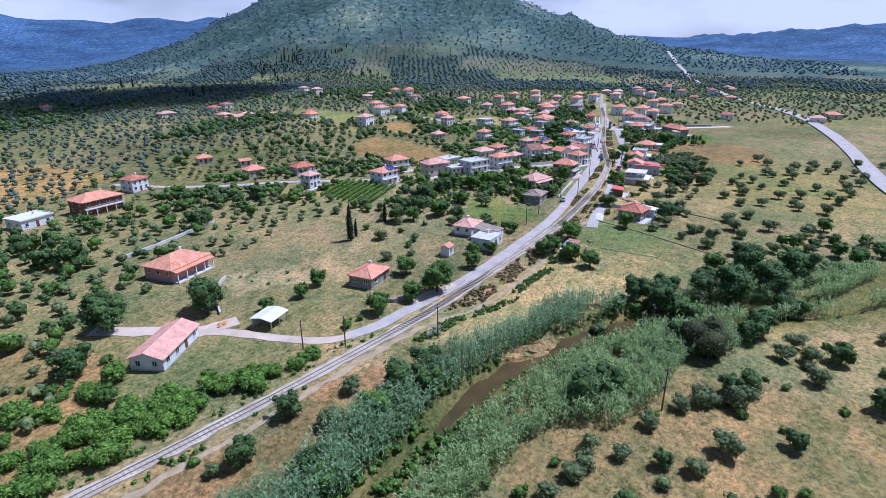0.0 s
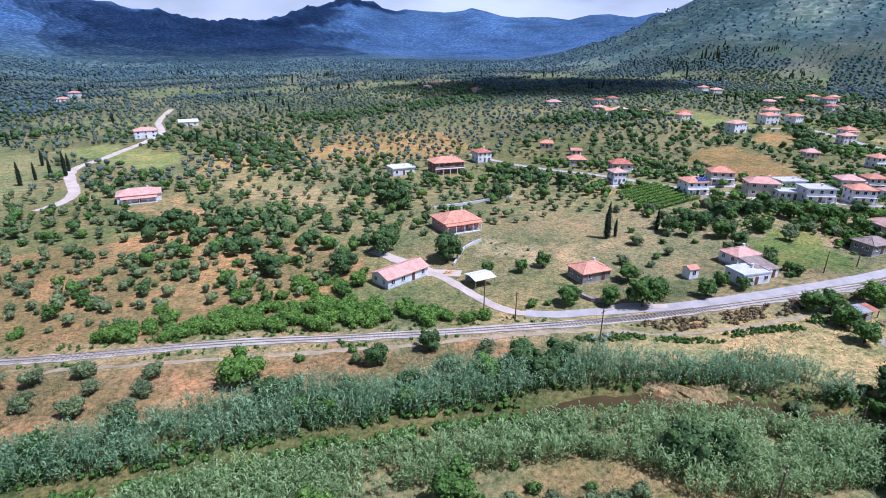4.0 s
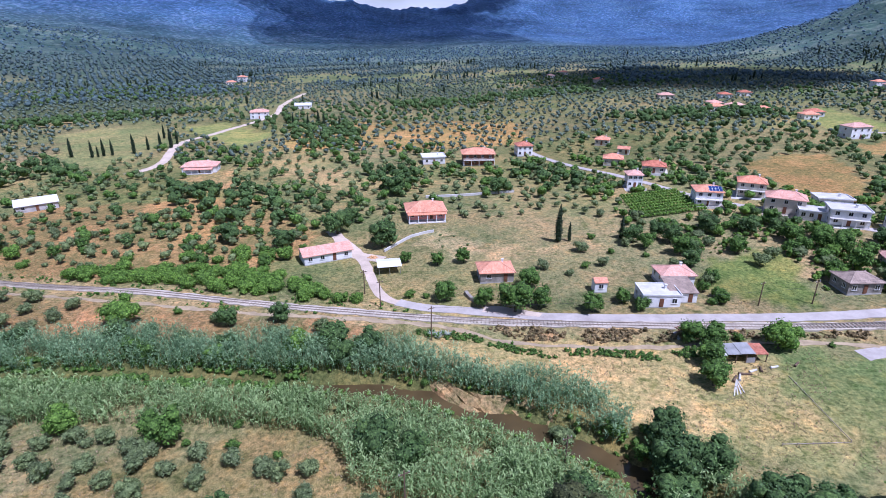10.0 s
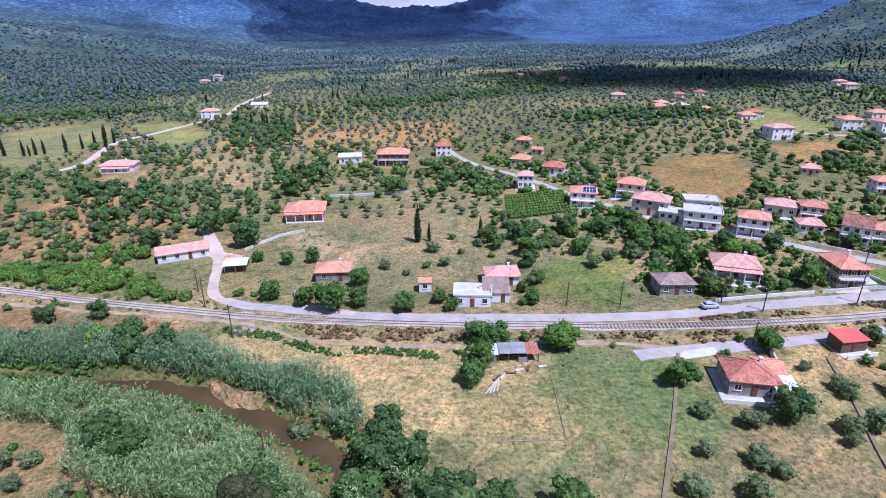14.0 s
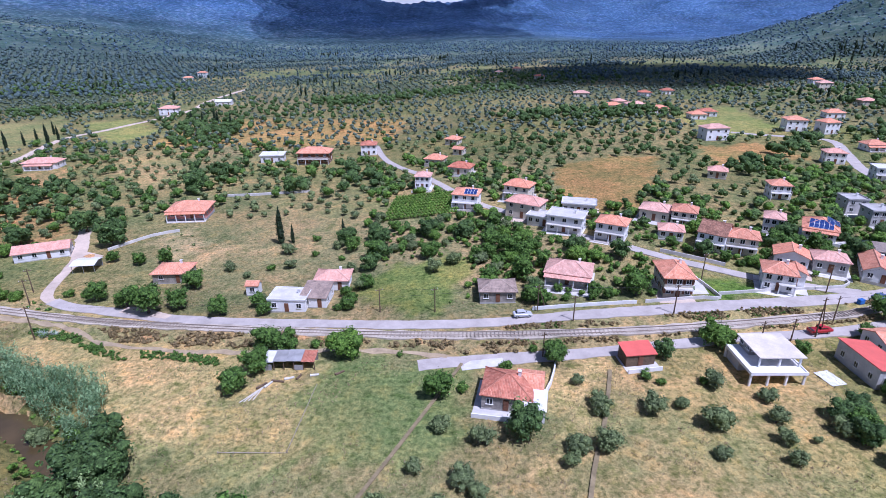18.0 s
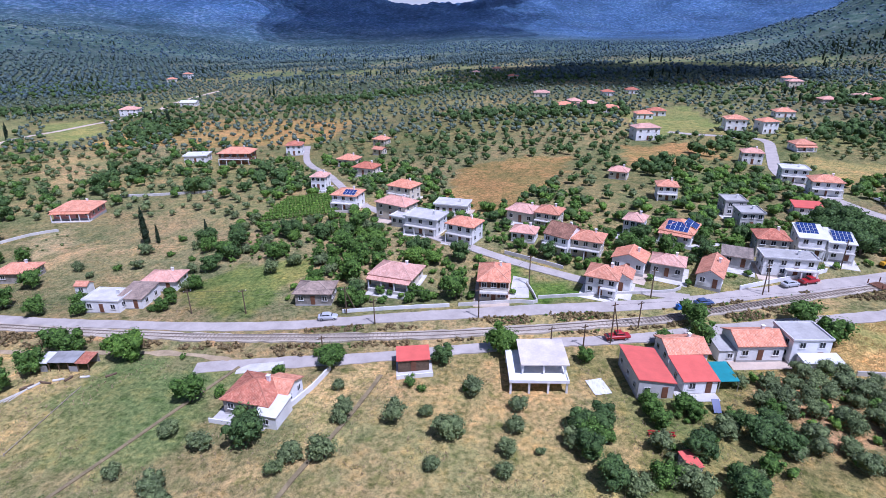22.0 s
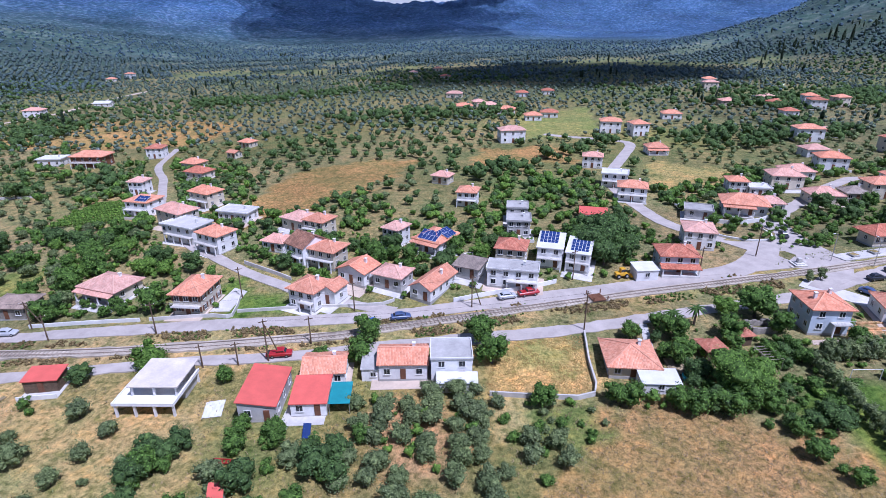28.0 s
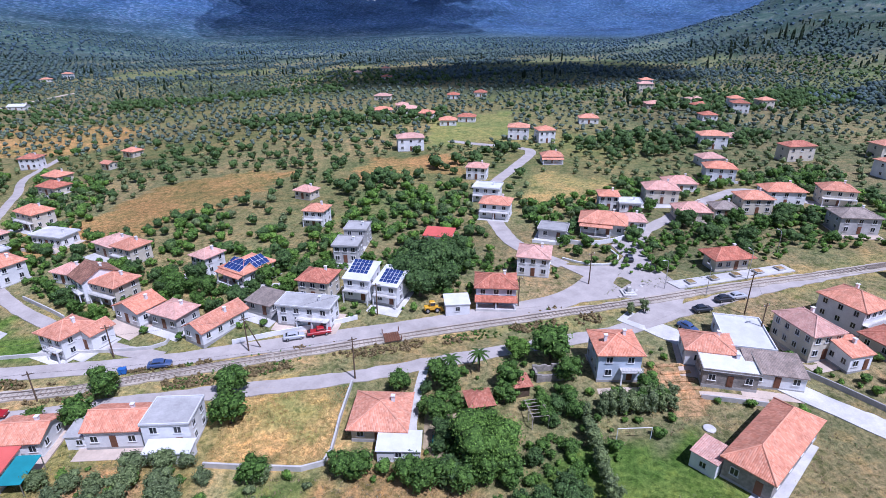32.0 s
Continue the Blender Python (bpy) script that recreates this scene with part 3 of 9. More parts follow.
def ribbon(name, line, width, material, lift, label, category, ragged=0.0, step=2.0, thick=0.25, crown=0.0):
    """A strip of road or track along a line, following the ground."""
    pts = resample(line, step)
    bm = bmesh.new()
    rows = []
    for i, p in enumerate(pts):
        d = (pts[min(i + 1, len(pts) - 1)] - pts[max(i - 1, 0)]).normalized()
        s = Vector((d.y, -d.x, 0))
        w = width / 2 if not callable(width) else width(p.x) / 2
        row = []
        for k, u in enumerate((-1, -0.5, 0, 0.5, 1)):
            q = p + s * (u * (w + (random.uniform(-ragged, ragged) if abs(u) == 1 else 0)))
            row.append((q.x, q.y, ground_z(p.x, p.y) * 0.6 + ground_z(q.x, q.y) * 0.4 + lift + crown * (1 - u * u)))
        low = [(row[0][0], row[0][1], row[0][2] - thick), (row[-1][0], row[-1][1], row[-1][2] - thick)]
        rows.append([bm.verts.new(c) for c in [low[0]] + row + [low[1]]])
    for a, b in zip(rows, rows[1:]):
        for k in range(len(a) - 1):
            bm.faces.new((a[k], a[k + 1], b[k + 1], b[k]))
    bmesh.ops.recalc_face_normals(bm, faces=bm.faces[:])
    ob = part(name, bm, material)
    return tagged(ob, label, category, kind="structure")


ROAD = [(80.0, 64.0), (86.0, 61.0), (94.0, 59.3), (101.0, 57.6), (112.0, 54.9), (122.0, 53.0), (130.5, 51.6), (150.0, 49.0), (165.0, 47.9), (183.0, 48.0), (200.5, 49.2), (218.0, 49.9), (234.0, 51.0), (248.0, 52.2), (260.0, 53.8), (274.1, 56.4), (290.0, 60.2), (307.0, 63.8), (320.0, 66.0), (334.0, 69.2), (348.0, 73.2), (354.5, 77.6), (360.3, 83.9)]
ROAD_WEST = [(57.2, 115.2), (62.5, 104.0), (67.2, 96.2), (71.0, 85.0), (73.0, 76.4), (75.6, 68.9), (78.9, 64.6), (84.1, 61.7)]
ROAD_SOUTH = [(170.1, 34.4), (181.0, 35.7), (197.0, 36.6), (207.7, 37.4), (222.0, 39.2), (235.0, 40.6), (245.0, 41.1), (256.0, 42.2), (265.0, 43.8), (282.0, 46.0), (298.8, 47.9), (310.0, 49.9), (322.0, 52.9), (335.0, 56.1), (346.0, 58.8), (359.1, 62.3), (371.2, 67.4), (379.5, 70.8), (402.2, 78.2), (431.6, 86.1), (504.7, 101.0)]
STREET_WEST = [(270.3, 57.0), (253.4, 62.2), (241.1, 69.1), (231.1, 74.8), (221.5, 82.0), (211.5, 90.5), (198.9, 108.0), (186.2, 125.3), (176.9, 144.0), (165.5, 167.3), (150.1, 194.1), (139.1, 234.8)]
STREET_NORTH = [(353.8, 91.4), (343.8, 105.0), (340.1, 122.8), (339.1, 141.5), (341.9, 158.3), (353.8, 184.8), (365.0, 210.7), (359.4, 222.0), (329.5, 240.5)]
STREET_EAST = [(360.8, 67.5), (368.7, 59.5), (379.3, 46.3), (390.6, 32.8), (401.2, 16.3), (410.7, -1.1)]
LANE_EAST = [(379.8, 111.7), (392.8, 122.7), (413.1, 139.2), (427.9, 146.5), (442.7, 129.6), (459.2, 107.2), (477.2, 101.1)]
TRACK = [(178.0, 36.6), (167.2, 38.6), (150.0, 39.6), (135.0, 39.6), (121.0, 41.0), (107.0, 43.7), (100.3, 46.2), (96.1, 49.5), (88.7, 52.5), (78.9, 54.9), (63.8, 57.8), (48.3, 60.8), (20.0, 67.6), (-20.0, 77.0)]
LANE_FAR_WEST = [(-49.3, 200.7), (-42.3, 220.6), (-53.3, 271.3), (-43.3, 307.2), (-25.4, 377.8), (-32.4, 445.5), (-30.4, 535.0)]
ribbon("road", ROAD, lambda x: 3.2 + 1.1 * float(smooth(180, 235, x)) + 1.5 * float(smooth(275, 305, x)), M_ASPHALT, 0.10, "worn grey asphalt village road beside the railway", "road", 0.15)
ribbon("road_south", ROAD_SOUTH, 3.6, M_ASPHALT, 0.09, "grey dusty road south of the railway", "road", 0.25)
ribbon("road_west", ROAD_WEST, lambda x: 2.7 + 1.2 * float(smooth(71, 66, x)) if x < 71 else 2.7, M_GRAVELROAD, 0.08, "pale gravel lane curving up to farmhouses", "road", 0.35)
ribbon("street_west", STREET_WEST, 3.2, M_ASPHALT, 0.085, "narrow asphalt street between village houses", "road", 0.15)
ribbon("street_north", STREET_NORTH, 4.6, M_ASPHALT, 0.085, "asphalt street leaving the village square", "road", 0.15)
ribbon("street_east", STREET_EAST, 5.0, M_PALE_CONCRETE, 0.085, "pale concrete street between houses", "road", 0.15)
ribbon("lane_east", LANE_EAST, 4.2, M_ASPHALT, 0.08, "asphalt lane behind the station", "road", 0.15)
ribbon("garden_path", [(320.0, 50.6), (319.2, 45.0), (318.4, 38.0), (318.8, 34.6)], 1.5, M_PALE_CONCRETE, 0.08, "white concrete path beside a hall", "path", 0.05)
ribbon("dirt_track", TRACK, 1.2, M_TRACK, 0.05, "dirt track beside the railway bank", "track", 0.5)
ribbon("lane_far_west", LANE_FAR_WEST, 4.5, M_GRAVELROAD, 0.1, "pale lane winding up past farms", "road", 0.4)
ribbon("rail_bed", RAIL, 2.7, M_BALLAST, 0.22, "dusty ballast bed of a single railway track", "railway", 0.3, thick=0.45)

# the river in its bed
bm = bmesh.new()
prev = None
for p in resample(RIVER, 4.0):
    d, a = to_line(np.array(p.x), np.array(p.y), RIVER)
    zw = float(lie(p.x, p.y)) - 1.9
    row = [bm.verts.new((p.x + ox, p.y + oy, zw)) for ox, oy in ((-2.5, -5.6), (2.5, 5.6))]
    if prev:
        bm.faces.new((prev[0], row[0], row[1], prev[1]))
    prev = row
m_, n_, l_, b_ = shader("muddy_water", 0.12, 0.5)
pw = n_.new("ShaderNodeNewGeometry").outputs["Position"]
wn1, wn2 = noise_node(n_, l_, 0.12, 3, pw), noise_node(n_, l_, 1.6, 3, pw)
l_.new(ramp(n_, l_, wn1.outputs[0], [(0.3, (0.055, 0.04, 0.018)), (0.7, (0.11, 0.075, 0.032))]), b_.inputs["Base Color"])
bump(n_, l_, b_, wn2.outputs[0], 0.12, 0.05)
water = part("water", bm, m_)
tagged(water, "narrow brown muddy river between reed banks", "river", kind="structure")

# ---- houses ----
CACHE = {}
PLANS = []


def window_mesh(w, h):
    key = ("frame", round(w, 2), round(h, 2))
    if key not in CACHE:
        bm = bmesh.new()
        for x0, z0, x1, z1 in ((-w / 2, 0, -w / 2 + 0.08, h), (w / 2 - 0.08, 0, w / 2, h), (-w / 2, h - 0.08, w / 2, h), (-0.03, 0.08, 0.03, h - 0.08)):
            box(bm, x0, -0.06, z0, x1, 0.05, z1)
        box(bm, -w / 2 - 0.1, -0.14, -0.07, w / 2 + 0.1, 0.05, 0.02)
        me = bpy.data.meshes.new("window")
        bm.to_mesh(me)
        bm.free()
        me.materials.append(M_FRAME)
        bm = boxmesh(-w / 2 + 0.04, -0.02, 0.04, w / 2 - 0.04, 0.04, h - 0.04)
        mp = bpy.data.meshes.new("pane")
        bm.to_mesh(mp)
        bm.free()
        mp.materials.append(M_GLASS)
        bm = bmesh.new()
        box(bm, -w / 4 + 0.02, -0.09, 0, w / 4 - 0.02, -0.01, h)
        for k in range(1, 5):
            box(bm, -w / 4 + 0.06, -0.11, h * k / 5 - 0.02, w / 4 - 0.06, -0.08, h * k / 5 + 0.02)
        ms = bpy.data.meshes.new("shutter")
        bm.to_mesh(ms)
        bm.free()
        ms.materials.append(M_BROWN)
        CACHE[key] = (me, mp, ms)
    return CACHE[key]


def add_window(parent, x, y, z, rz, w=1.1, h=1.2, shutters=False):
    me, mp, ms = window_mesh(w, h)
    f = shared("window", me, parent, pose(x, y, z, 0, 0, rz))
    shared("pane", mp, f)
    if shutters:
        for s in (-1, 1):
            shared("shutter", ms, f, pose(s * (w * 0.75 + 0.02), 0, 0))
    return f


def add_door(parent, x, y, z, rz, w=0.95, h=2.1):
    key = ("door", w, h)
    if key not in CACHE:
        bm = bmesh.new()
        box(bm, -w / 2, -0.05, 0, w / 2, 0.05, h)
        for z0, z1 in ((0.15, 0.9), (1.05, h - 0.15)):
            box(bm, -w / 2 + 0.12, -0.08, z0, w / 2 - 0.12, -0.04, z1)
        me = bpy.data.meshes.new("door")
        bm.to_mesh(me)
        bm.free()
        me.materials.append(M_BROWN)
        CACHE[key] = me
    return shared("door", CACHE[key], parent, pose(x, y, z, 0, 0, rz))


def face_uv(bm):
    """UV in metres: u level along each face, v up its slope."""
    uv = bm.loops.layers.uv.verify()
    for f in bm.faces:
        f.normal_update()
        n = f.normal
        u = Vector((-n.y, n.x, 0)) if abs(n.z) < 0.999 else Vector((1, 0, 0))
        u.normalize()
        v = n.cross(u)
        for lp in f.loops:
            lp[uv].uv = (lp.vert.co.dot(u), lp.vert.co.dot(v))


def roof_mesh(kind, w, d, h, z, over=0.45, thick=0.16):
    """A roof over a w by d plan from height z. Returns the mesh and its ridges."""
    X, Y = w / 2 + over, d / 2 + over
    bm = bmesh.new()
    lines = []
    c = [(-X, -Y, z), (X, -Y, z), (X, Y, z), (-X, Y, z)]
    if kind == "flat":
        box(bm, -X, -Y, z, X, Y, z + thick)
        face_uv(bm)
        return bm, lines
    if kind == "shed":       # one slope, falling to the front
        v = [bm.verts.new(p) for p in (c[0], c[1], (X, Y, z + h), (-X, Y, z + h))]
        faces = [(0, 1, 2, 3)]
    elif kind == "side":     # one slope, falling to the east
        v = [bm.verts.new(p) for p in ((-X, -Y, z + h), c[1], c[2], (-X, Y, z + h))]
        faces = [(0, 1, 2, 3)]
    elif kind == "gable":    # ridge along x
        v = [bm.verts.new(p) for p in c + [(-X, 0, z + h), (X, 0, z + h)]]
        faces = [(0, 1, 5, 4), (2, 3, 4, 5)]
        lines = [((-X, 0, z + h), (X, 0, z + h))]
    elif kind == "gabley":   # ridge along y
        v = [bm.verts.new(p) for p in c + [(0, -Y, z + h), (0, Y, z + h)]]
        faces = [(1, 2, 5, 4), (3, 0, 4, 5)]
        lines = [((0, -Y, z + h), (0, Y, z + h))]
    else:                    # hip
        if X >= Y:
            a, b = (-X + Y, 0, z + h), (X - Y, 0, z + h)
            tops = [a, b] if X - Y > 0.2 else [(0, 0, z + h)]
        else:
            tops = [(0, -Y + X, z + h), (0, Y - X, z + h)]
        v = [bm.verts.new(p) for p in c + tops]
        if len(tops) == 1:
            faces = [(0, 1, 4), (1, 2, 4), (2, 3, 4), (3, 0, 4)]
            lines = [(c[i], tops[0]) for i in range(4)]
        elif X >= Y:
            faces = [(0, 1, 5, 4), (1, 2, 5), (2, 3, 4, 5), (3, 0, 4)]
            lines = [(c[0], tops[0]), (c[3], tops[0]), (c[1], tops[1]), (c[2], tops[1]), (tops[0], tops[1])]
        else:
            faces = [(0, 1, 4), (1, 2, 5, 4), (2, 3, 5), (3, 0, 4, 5)]
            lines = [(c[0], tops[0]), (c[1], tops[0]), (c[2], tops[1]), (c[3], tops[1]), (tops[0], tops[1])]
    fs = [bm.faces.new([v[i] for i in f]) for f in faces]
    ext = bmesh.ops.extrude_face_region(bm, geom=fs)
    for g in ext["geom"]:
        if isinstance(g, bmesh.types.BMVert):
            g.co.z += thick
    bmesh.ops.recalc_face_normals(bm, faces=bm.faces[:])
    face_uv(bm)
    return bm, [((a[0], a[1], a[2] + thick), (b[0], b[1], b[2] + thick)) for a, b in lines]


def gable_ends(bm, kind, w, d, h, z):
    """Closes the wall up to a pitched roof."""
    if kind in ("gable", "gabley", "shed", "side"):
        X, Y = w / 2, d / 2
        if kind == "gable":
            tri = [[(s * X, -Y, z), (s * X, Y, z), (s * X, 0, z + h * 0.93)] for s in (-1, 1)]
        elif kind == "gabley":
            tri = [[(-X, s * Y, z), (X, s * Y, z), (0, s * Y, z + h * 0.93)] for s in (-1, 1)]
        elif kind == "shed":
            tri = [[(s * X, -Y, z), (s * X, Y, z), (s * X, Y, z + h * 0.95), (s * X, -Y, z + h * 0.05)] for s in (-1, 1)] + [[(-X, Y, z), (X, Y, z), (X, Y, z + h * 0.95), (-X, Y, z + h * 0.95)]]
        else:
            tri = [[(-X, s * Y, z), (X, s * Y, z), (X, s * Y, z + h * 0.05), (-X, s * Y, z + h * 0.95)] for s in (-1, 1)] + [[(-X, -Y, z), (-X, Y, z), (-X, Y, z + h * 0.95), (-X, -Y, z + h * 0.95)]]
        for t in tri:
            bm.faces.new([bm.verts.new(p) for p in t])


def add_solar(parent, x, y, z, w, h, tilt, rz=0.0, cols=5, rows=3):
    m = pose(x, y, z, tilt, 0, rz)
    rack = part("solar_rack", boxmesh(-w / 2, -h / 2, -0.03, w / 2, h / 2, 0.028), M_FRAME, parent, "pale metal rack of solar panels")
    rack.matrix_basis = m
    gap = 0.1
    cw, ch = w / cols, h / rows
    bm = boxmesh(-cw / 2 + gap / 2, -ch / 2 + gap / 2, 0.03, cw / 2 - gap / 2, ch / 2 - gap / 2, 0.07)
    cell = bpy.data.meshes.new("solar_panel")
    bm.to_mesh(cell)
    bm.free()
    cell.materials.append(M_SOLAR)
    for i in range(cols):
        for j in range(rows):
            shared("solar_panel", cell, rack, pose(-w / 2 + (i + 0.5) * cw, -h / 2 + (j + 0.5) * ch, 0))
    return rack


def add_heater(parent, x, y, z, rz=0.0):
    """A roof water heater: tilted collector and steel tank."""
    bm = bmesh.new()
    box(bm, -0.9, -1.0, 0.05, 0.9, 0.6, 0.13, pose(0, 0, 0.35, 35))
    col = part("solar_collector", bm, M_SOLAR, parent)
    col.matrix_basis = pose(x, y, z, 0, 0, rz)
    bm = bmesh.new()
    tube(bm, [(-0.8, 0.75, 1.05), (0.8, 0.75, 1.05)], [0.28, 0.28], 10)
    for s in (-0.6, 0.6):
        box(bm, s - 0.03, 0.7, -0.1, s + 0.03, 0.8, 0.85)
    part("tank", bm, M_STEEL, col, "steel water tank")


def house(x, y, w, d, rot, label, storeys=1, sh=2.9, roof="hip", rh=1.7, tiles=None, wall=None, base=0.25, over=0.45, front=3, side=2, door=True,
          chimney=1, shutters=False, name="house", ridge=True, extras=None, plinth=0.0, z=None):
    """x, y: middle of the plan; the front faces -y before the turn."""
    z0 = ground_z(x, y) if z is None else z
    m = pose(x, y, z0, 0, 0, rot)
    h = thing(name, label, "house" if name == "house" else name.replace("_", " "), m)
    PLANS.append((x, y, w, d, rot))
    H = base + plinth + storeys * sh
    bm = bmesh.new()
    box(bm, -w / 2, -d / 2, -0.8, w / 2, d / 2, H)
    gable_ends(bm, roof, w, d, rh, H)
    part("wall", bm, wall or M_WHITE, h)
    if base > 0.1:
        bm = boxmesh(-w / 2 - 0.04, -d / 2 - 0.04, -0.7, w / 2 + 0.04, d / 2 + 0.04, base)
        part("plinth", bm, M_CONCRETE, h)
    bm, lines = roof_mesh(roof, w, d, rh, H, over)
    rf = part("roof", bm, tiles or M_TILE, h)
    if ridge and lines:
        bm = bmesh.new()
        for a, b in lines:
            tube(bm, [a, b], [0.13, 0.13], 6)
        part("ridge_cap", bm, tiles or M_TILE, rf)
    if roof == "flat":
        bm = bmesh.new()
        X, Y, t = w / 2 + over, d / 2 + over, 0.15
        for q in ((-X, -Y, X, -Y + t), (-X, Y - t, X, Y), (-X, -Y + t, -X + t, Y - t), (X - t, -Y + t, X, Y - t)):
            box(bm, q[0], q[1], H + 0.163, q[2], q[3], H + 0.45)
        part("parapet", bm, wall or M_WHITE, rf)
    for s in range(storeys):
        zs = base + plinth + s * sh + min(0.95, sh - 1.45)
        for i in range(front):
            u = (-0.5 + (i + 0.5) / front) * w
            if door and i == front // 2 and s == 0:
                add_door(h, u, -d / 2 - 0.03, base + plinth, 0)
            else:
                add_window(h, u, -d / 2 - 0.02, zs, 0, 1.15, 1.2, shutters)
        for i in range(side):
            v = (-0.5 + (i + 0.5) / side) * d
            add_window(h, w / 2 + 0.02, v, zs, 90, 1.0, 1.15, shutters)
            add_window(h, -w / 2 - 0.02, v, zs, -90, 1.0, 1.15, shutters)
    for k in range(chimney):
        cx, cy = (0.22 * w, 0.12 * d) if k == 0 else (-0.28 * w, -0.1 * d)
        top = H + (rh * 0.8 + 0.8 if roof != "flat" else 1.1)
        bm = bmesh.new()
        box(bm, cx - 0.25, cy - 0.25, H - 0.1, cx + 0.25, cy + 0.25, top)
        box(bm, cx - 0.33, cy - 0.33, top + 0.001, cx + 0.33, cy + 0.33, top + 0.1)
        part("chimney", bm, M_WHITE, h)
    h["eaves"] = H
    if extras:
        extras(h, w, d, H)
    return h


def balcony(z, depth=1.4, x0=-0.5, x1=0.5, side="front", posts=True, roof=False):
    """Extra: a balcony slab with rail across the front."""
    def build(h, w, d, H):
        a, b = x0 * w, x1 * w
        y0, y1 = -d / 2 - depth, -d / 2 - 0.005
        part("balcony", boxmesh(a, y0, z - 0.18, b, y1, z), M_PALE_CONCRETE, h)
        bm = bmesh.new()
        for k in range(int((b - a) / 0.25) + 1):
            u = a + 0.04 + k * 0.25
            box(bm, u - 0.015, y0 + 0.04, z, u + 0.015, y0 + 0.07, z + 0.9)
        box(bm, a, y0 + 0.03, z + 0.9, b, y0 + 0.08, z + 0.96)
        part("railing", bm, M_FRAME, h)
        if posts:
            n = max(2, int((b - a) / 3.2) + 1)
            for k in range(n):
                u = a + 0.15 + (b - a - 0.3) * k / (n - 1)
                part("post", boxmesh(u - 0.12, y0 + 0.1, -0.5, u + 0.12, y0 + 0.34, z - 0.182), M_WHITE, h)
                if roof:
                    part("post", boxmesh(u - 0.1, y0 + 0.1, z + 0.002, u + 0.1, y0 + 0.3, H - 0.05), M_WHITE, h)
        if roof:
            bm, _ = roof_mesh("shed", b - a, depth + 0.1, 0.35, 0, 0.25)
            ob = part("porch_roof", bm, M_TILE, h)
            ob.matrix_basis = pose((a + b) / 2, (y0 + y1) / 2, H - 0.05)
    return build


def porch(depth=2.0, x0=-0.5, x1=0.5, tiles=None, drop=0.45):
    """Extra: a ground-floor veranda with posts and a tiled lean-to roof."""
    def build(h, w, d, H):
        a, b = x0 * w, x1 * w
        y0 = -d / 2 - depth
        part("veranda_floor", boxmesh(a, y0, -0.5, b, -d / 2 - 0.05, 0.3), M_PALE_CONCRETE, h)
        bm, _ = roof_mesh("shed", b - a, depth - 0.3, 0.5, 0, 0.3)
        ob = part("porch_roof", bm, tiles or M_TILE, h)
        ob.matrix_basis = pose((a + b) / 2, -d / 2 - depth / 2 + 0.12, H - drop - 0.45)
        n = max(2, int((b - a) / 3) + 1)
        for k in range(n):
            u = a + 0.2 + (b - a - 0.4) * k / (n - 1)
            part("post", boxmesh(u - 0.12, y0 + 0.15, 0.302, u + 0.12, y0 + 0.39, H - drop - 0.36), M_WHITE, h)
    return build


def both(*fs):
    def build(h, w, d, H):
        for f in fs:
            f(h, w, d, H)
    return build

# ---- the village, house by house: middle of the front, width, depth, turn ----
def facing(x, y, w, d, rot, *args, **kw):
    r = radians(rot)
    if x > 165 and y > 50:
        w, d = w * 0.93, d * 0.93
    return house(x - math.sin(r) * d / 2, y + math.cos(r) * d / 2, w, d, rot, *args, **kw)


def solar_on(x, y, w, hh, tilt, dz, cols=5, rows=3, rz=0):
    return lambda h, hw, hd, H: add_solar(h, x, y, H + dz, w, hh, tilt, rz, cols, rows)


def heater_on(x, y, dz, rz=0):
    return lambda h, hw, hd, H: add_heater(h, x, y, H + dz, rz)


# west of the fields
facing(60.0, 89.9, 13.5, 6.5, 24, "long low farmhouse with a bright red roof and pale walls", 1, 2.30, "gable", 1.3, M_TILE_PINK, M_WHITE, front=4, chimney=0)
facing(88.0, 121.5, 12.5, 9.5, 6, "pink single-storey house with an orange hipped roof and veranda", 1, 2.63, "hip", 2.2, M_TILE, M_PINK, 0.9, 0.7, 4, 3, extras=porch(2.0, -0.5, 0.5, M_TILE, 0.1))
facing(104.9, 72.5, 8.5, 6.5, 2, "small old stone house with an orange tiled roof", 1, 2.46, "hip", 1.6, M_TILE, M_STONE, front=2, side=2)
facing(139.6, 55.2, 8.5, 6.0, -4, "white flat-roofed cottage beside the road", 1, 2.72, "flat", 0.2, M_PALE_CONCRETE, M_WHITE, over=0.15, front=3, chimney=1)
facing(145.3, 56.6, 6.0, 7.0, -4, "pale lean-to annexe with a grey sheet roof", 1, 2.30, "shed", 0.8, M_TILE_GREY, M_WHITE, over=0.25, front=2, chimney=0)
facing(147.9, 65.1, 8.0, 6.0, 0, "white cottage with a pinkish tiled roof", 1, 2.46, "hip", 1.4, M_TILE_PINK, M_WHITE, front=2)
facing(128.8, 64.4, 3.0, 2.6, 0, "tiny white outbuilding with an orange roof", 1, 2.30, "gable", 0.7, M_TILE, M_WHITE, over=0.2, front=1, side=0, door=False, chimney=0)
facing(187.3, 56.2, 8.6, 6.5, -1, "derelict grey stone house with a weathered grey roof", 1, 2.63, "hip", 1.3, M_TILE_GREY, M_STONE, front=3, side=2, chimney=0)
facing(204.0, 62.0, 10.8, 8.0, -18, "single-storey house with a pinkish stepped hipped roof and veranda", 1, 2.6, "hip", 1.9, M_TILE_PINK, M_CREAM, 0.4, 0.6, 3, 2, extras=porch(1.9, -0.5, 0.5, M_TILE_PINK, 0.15))
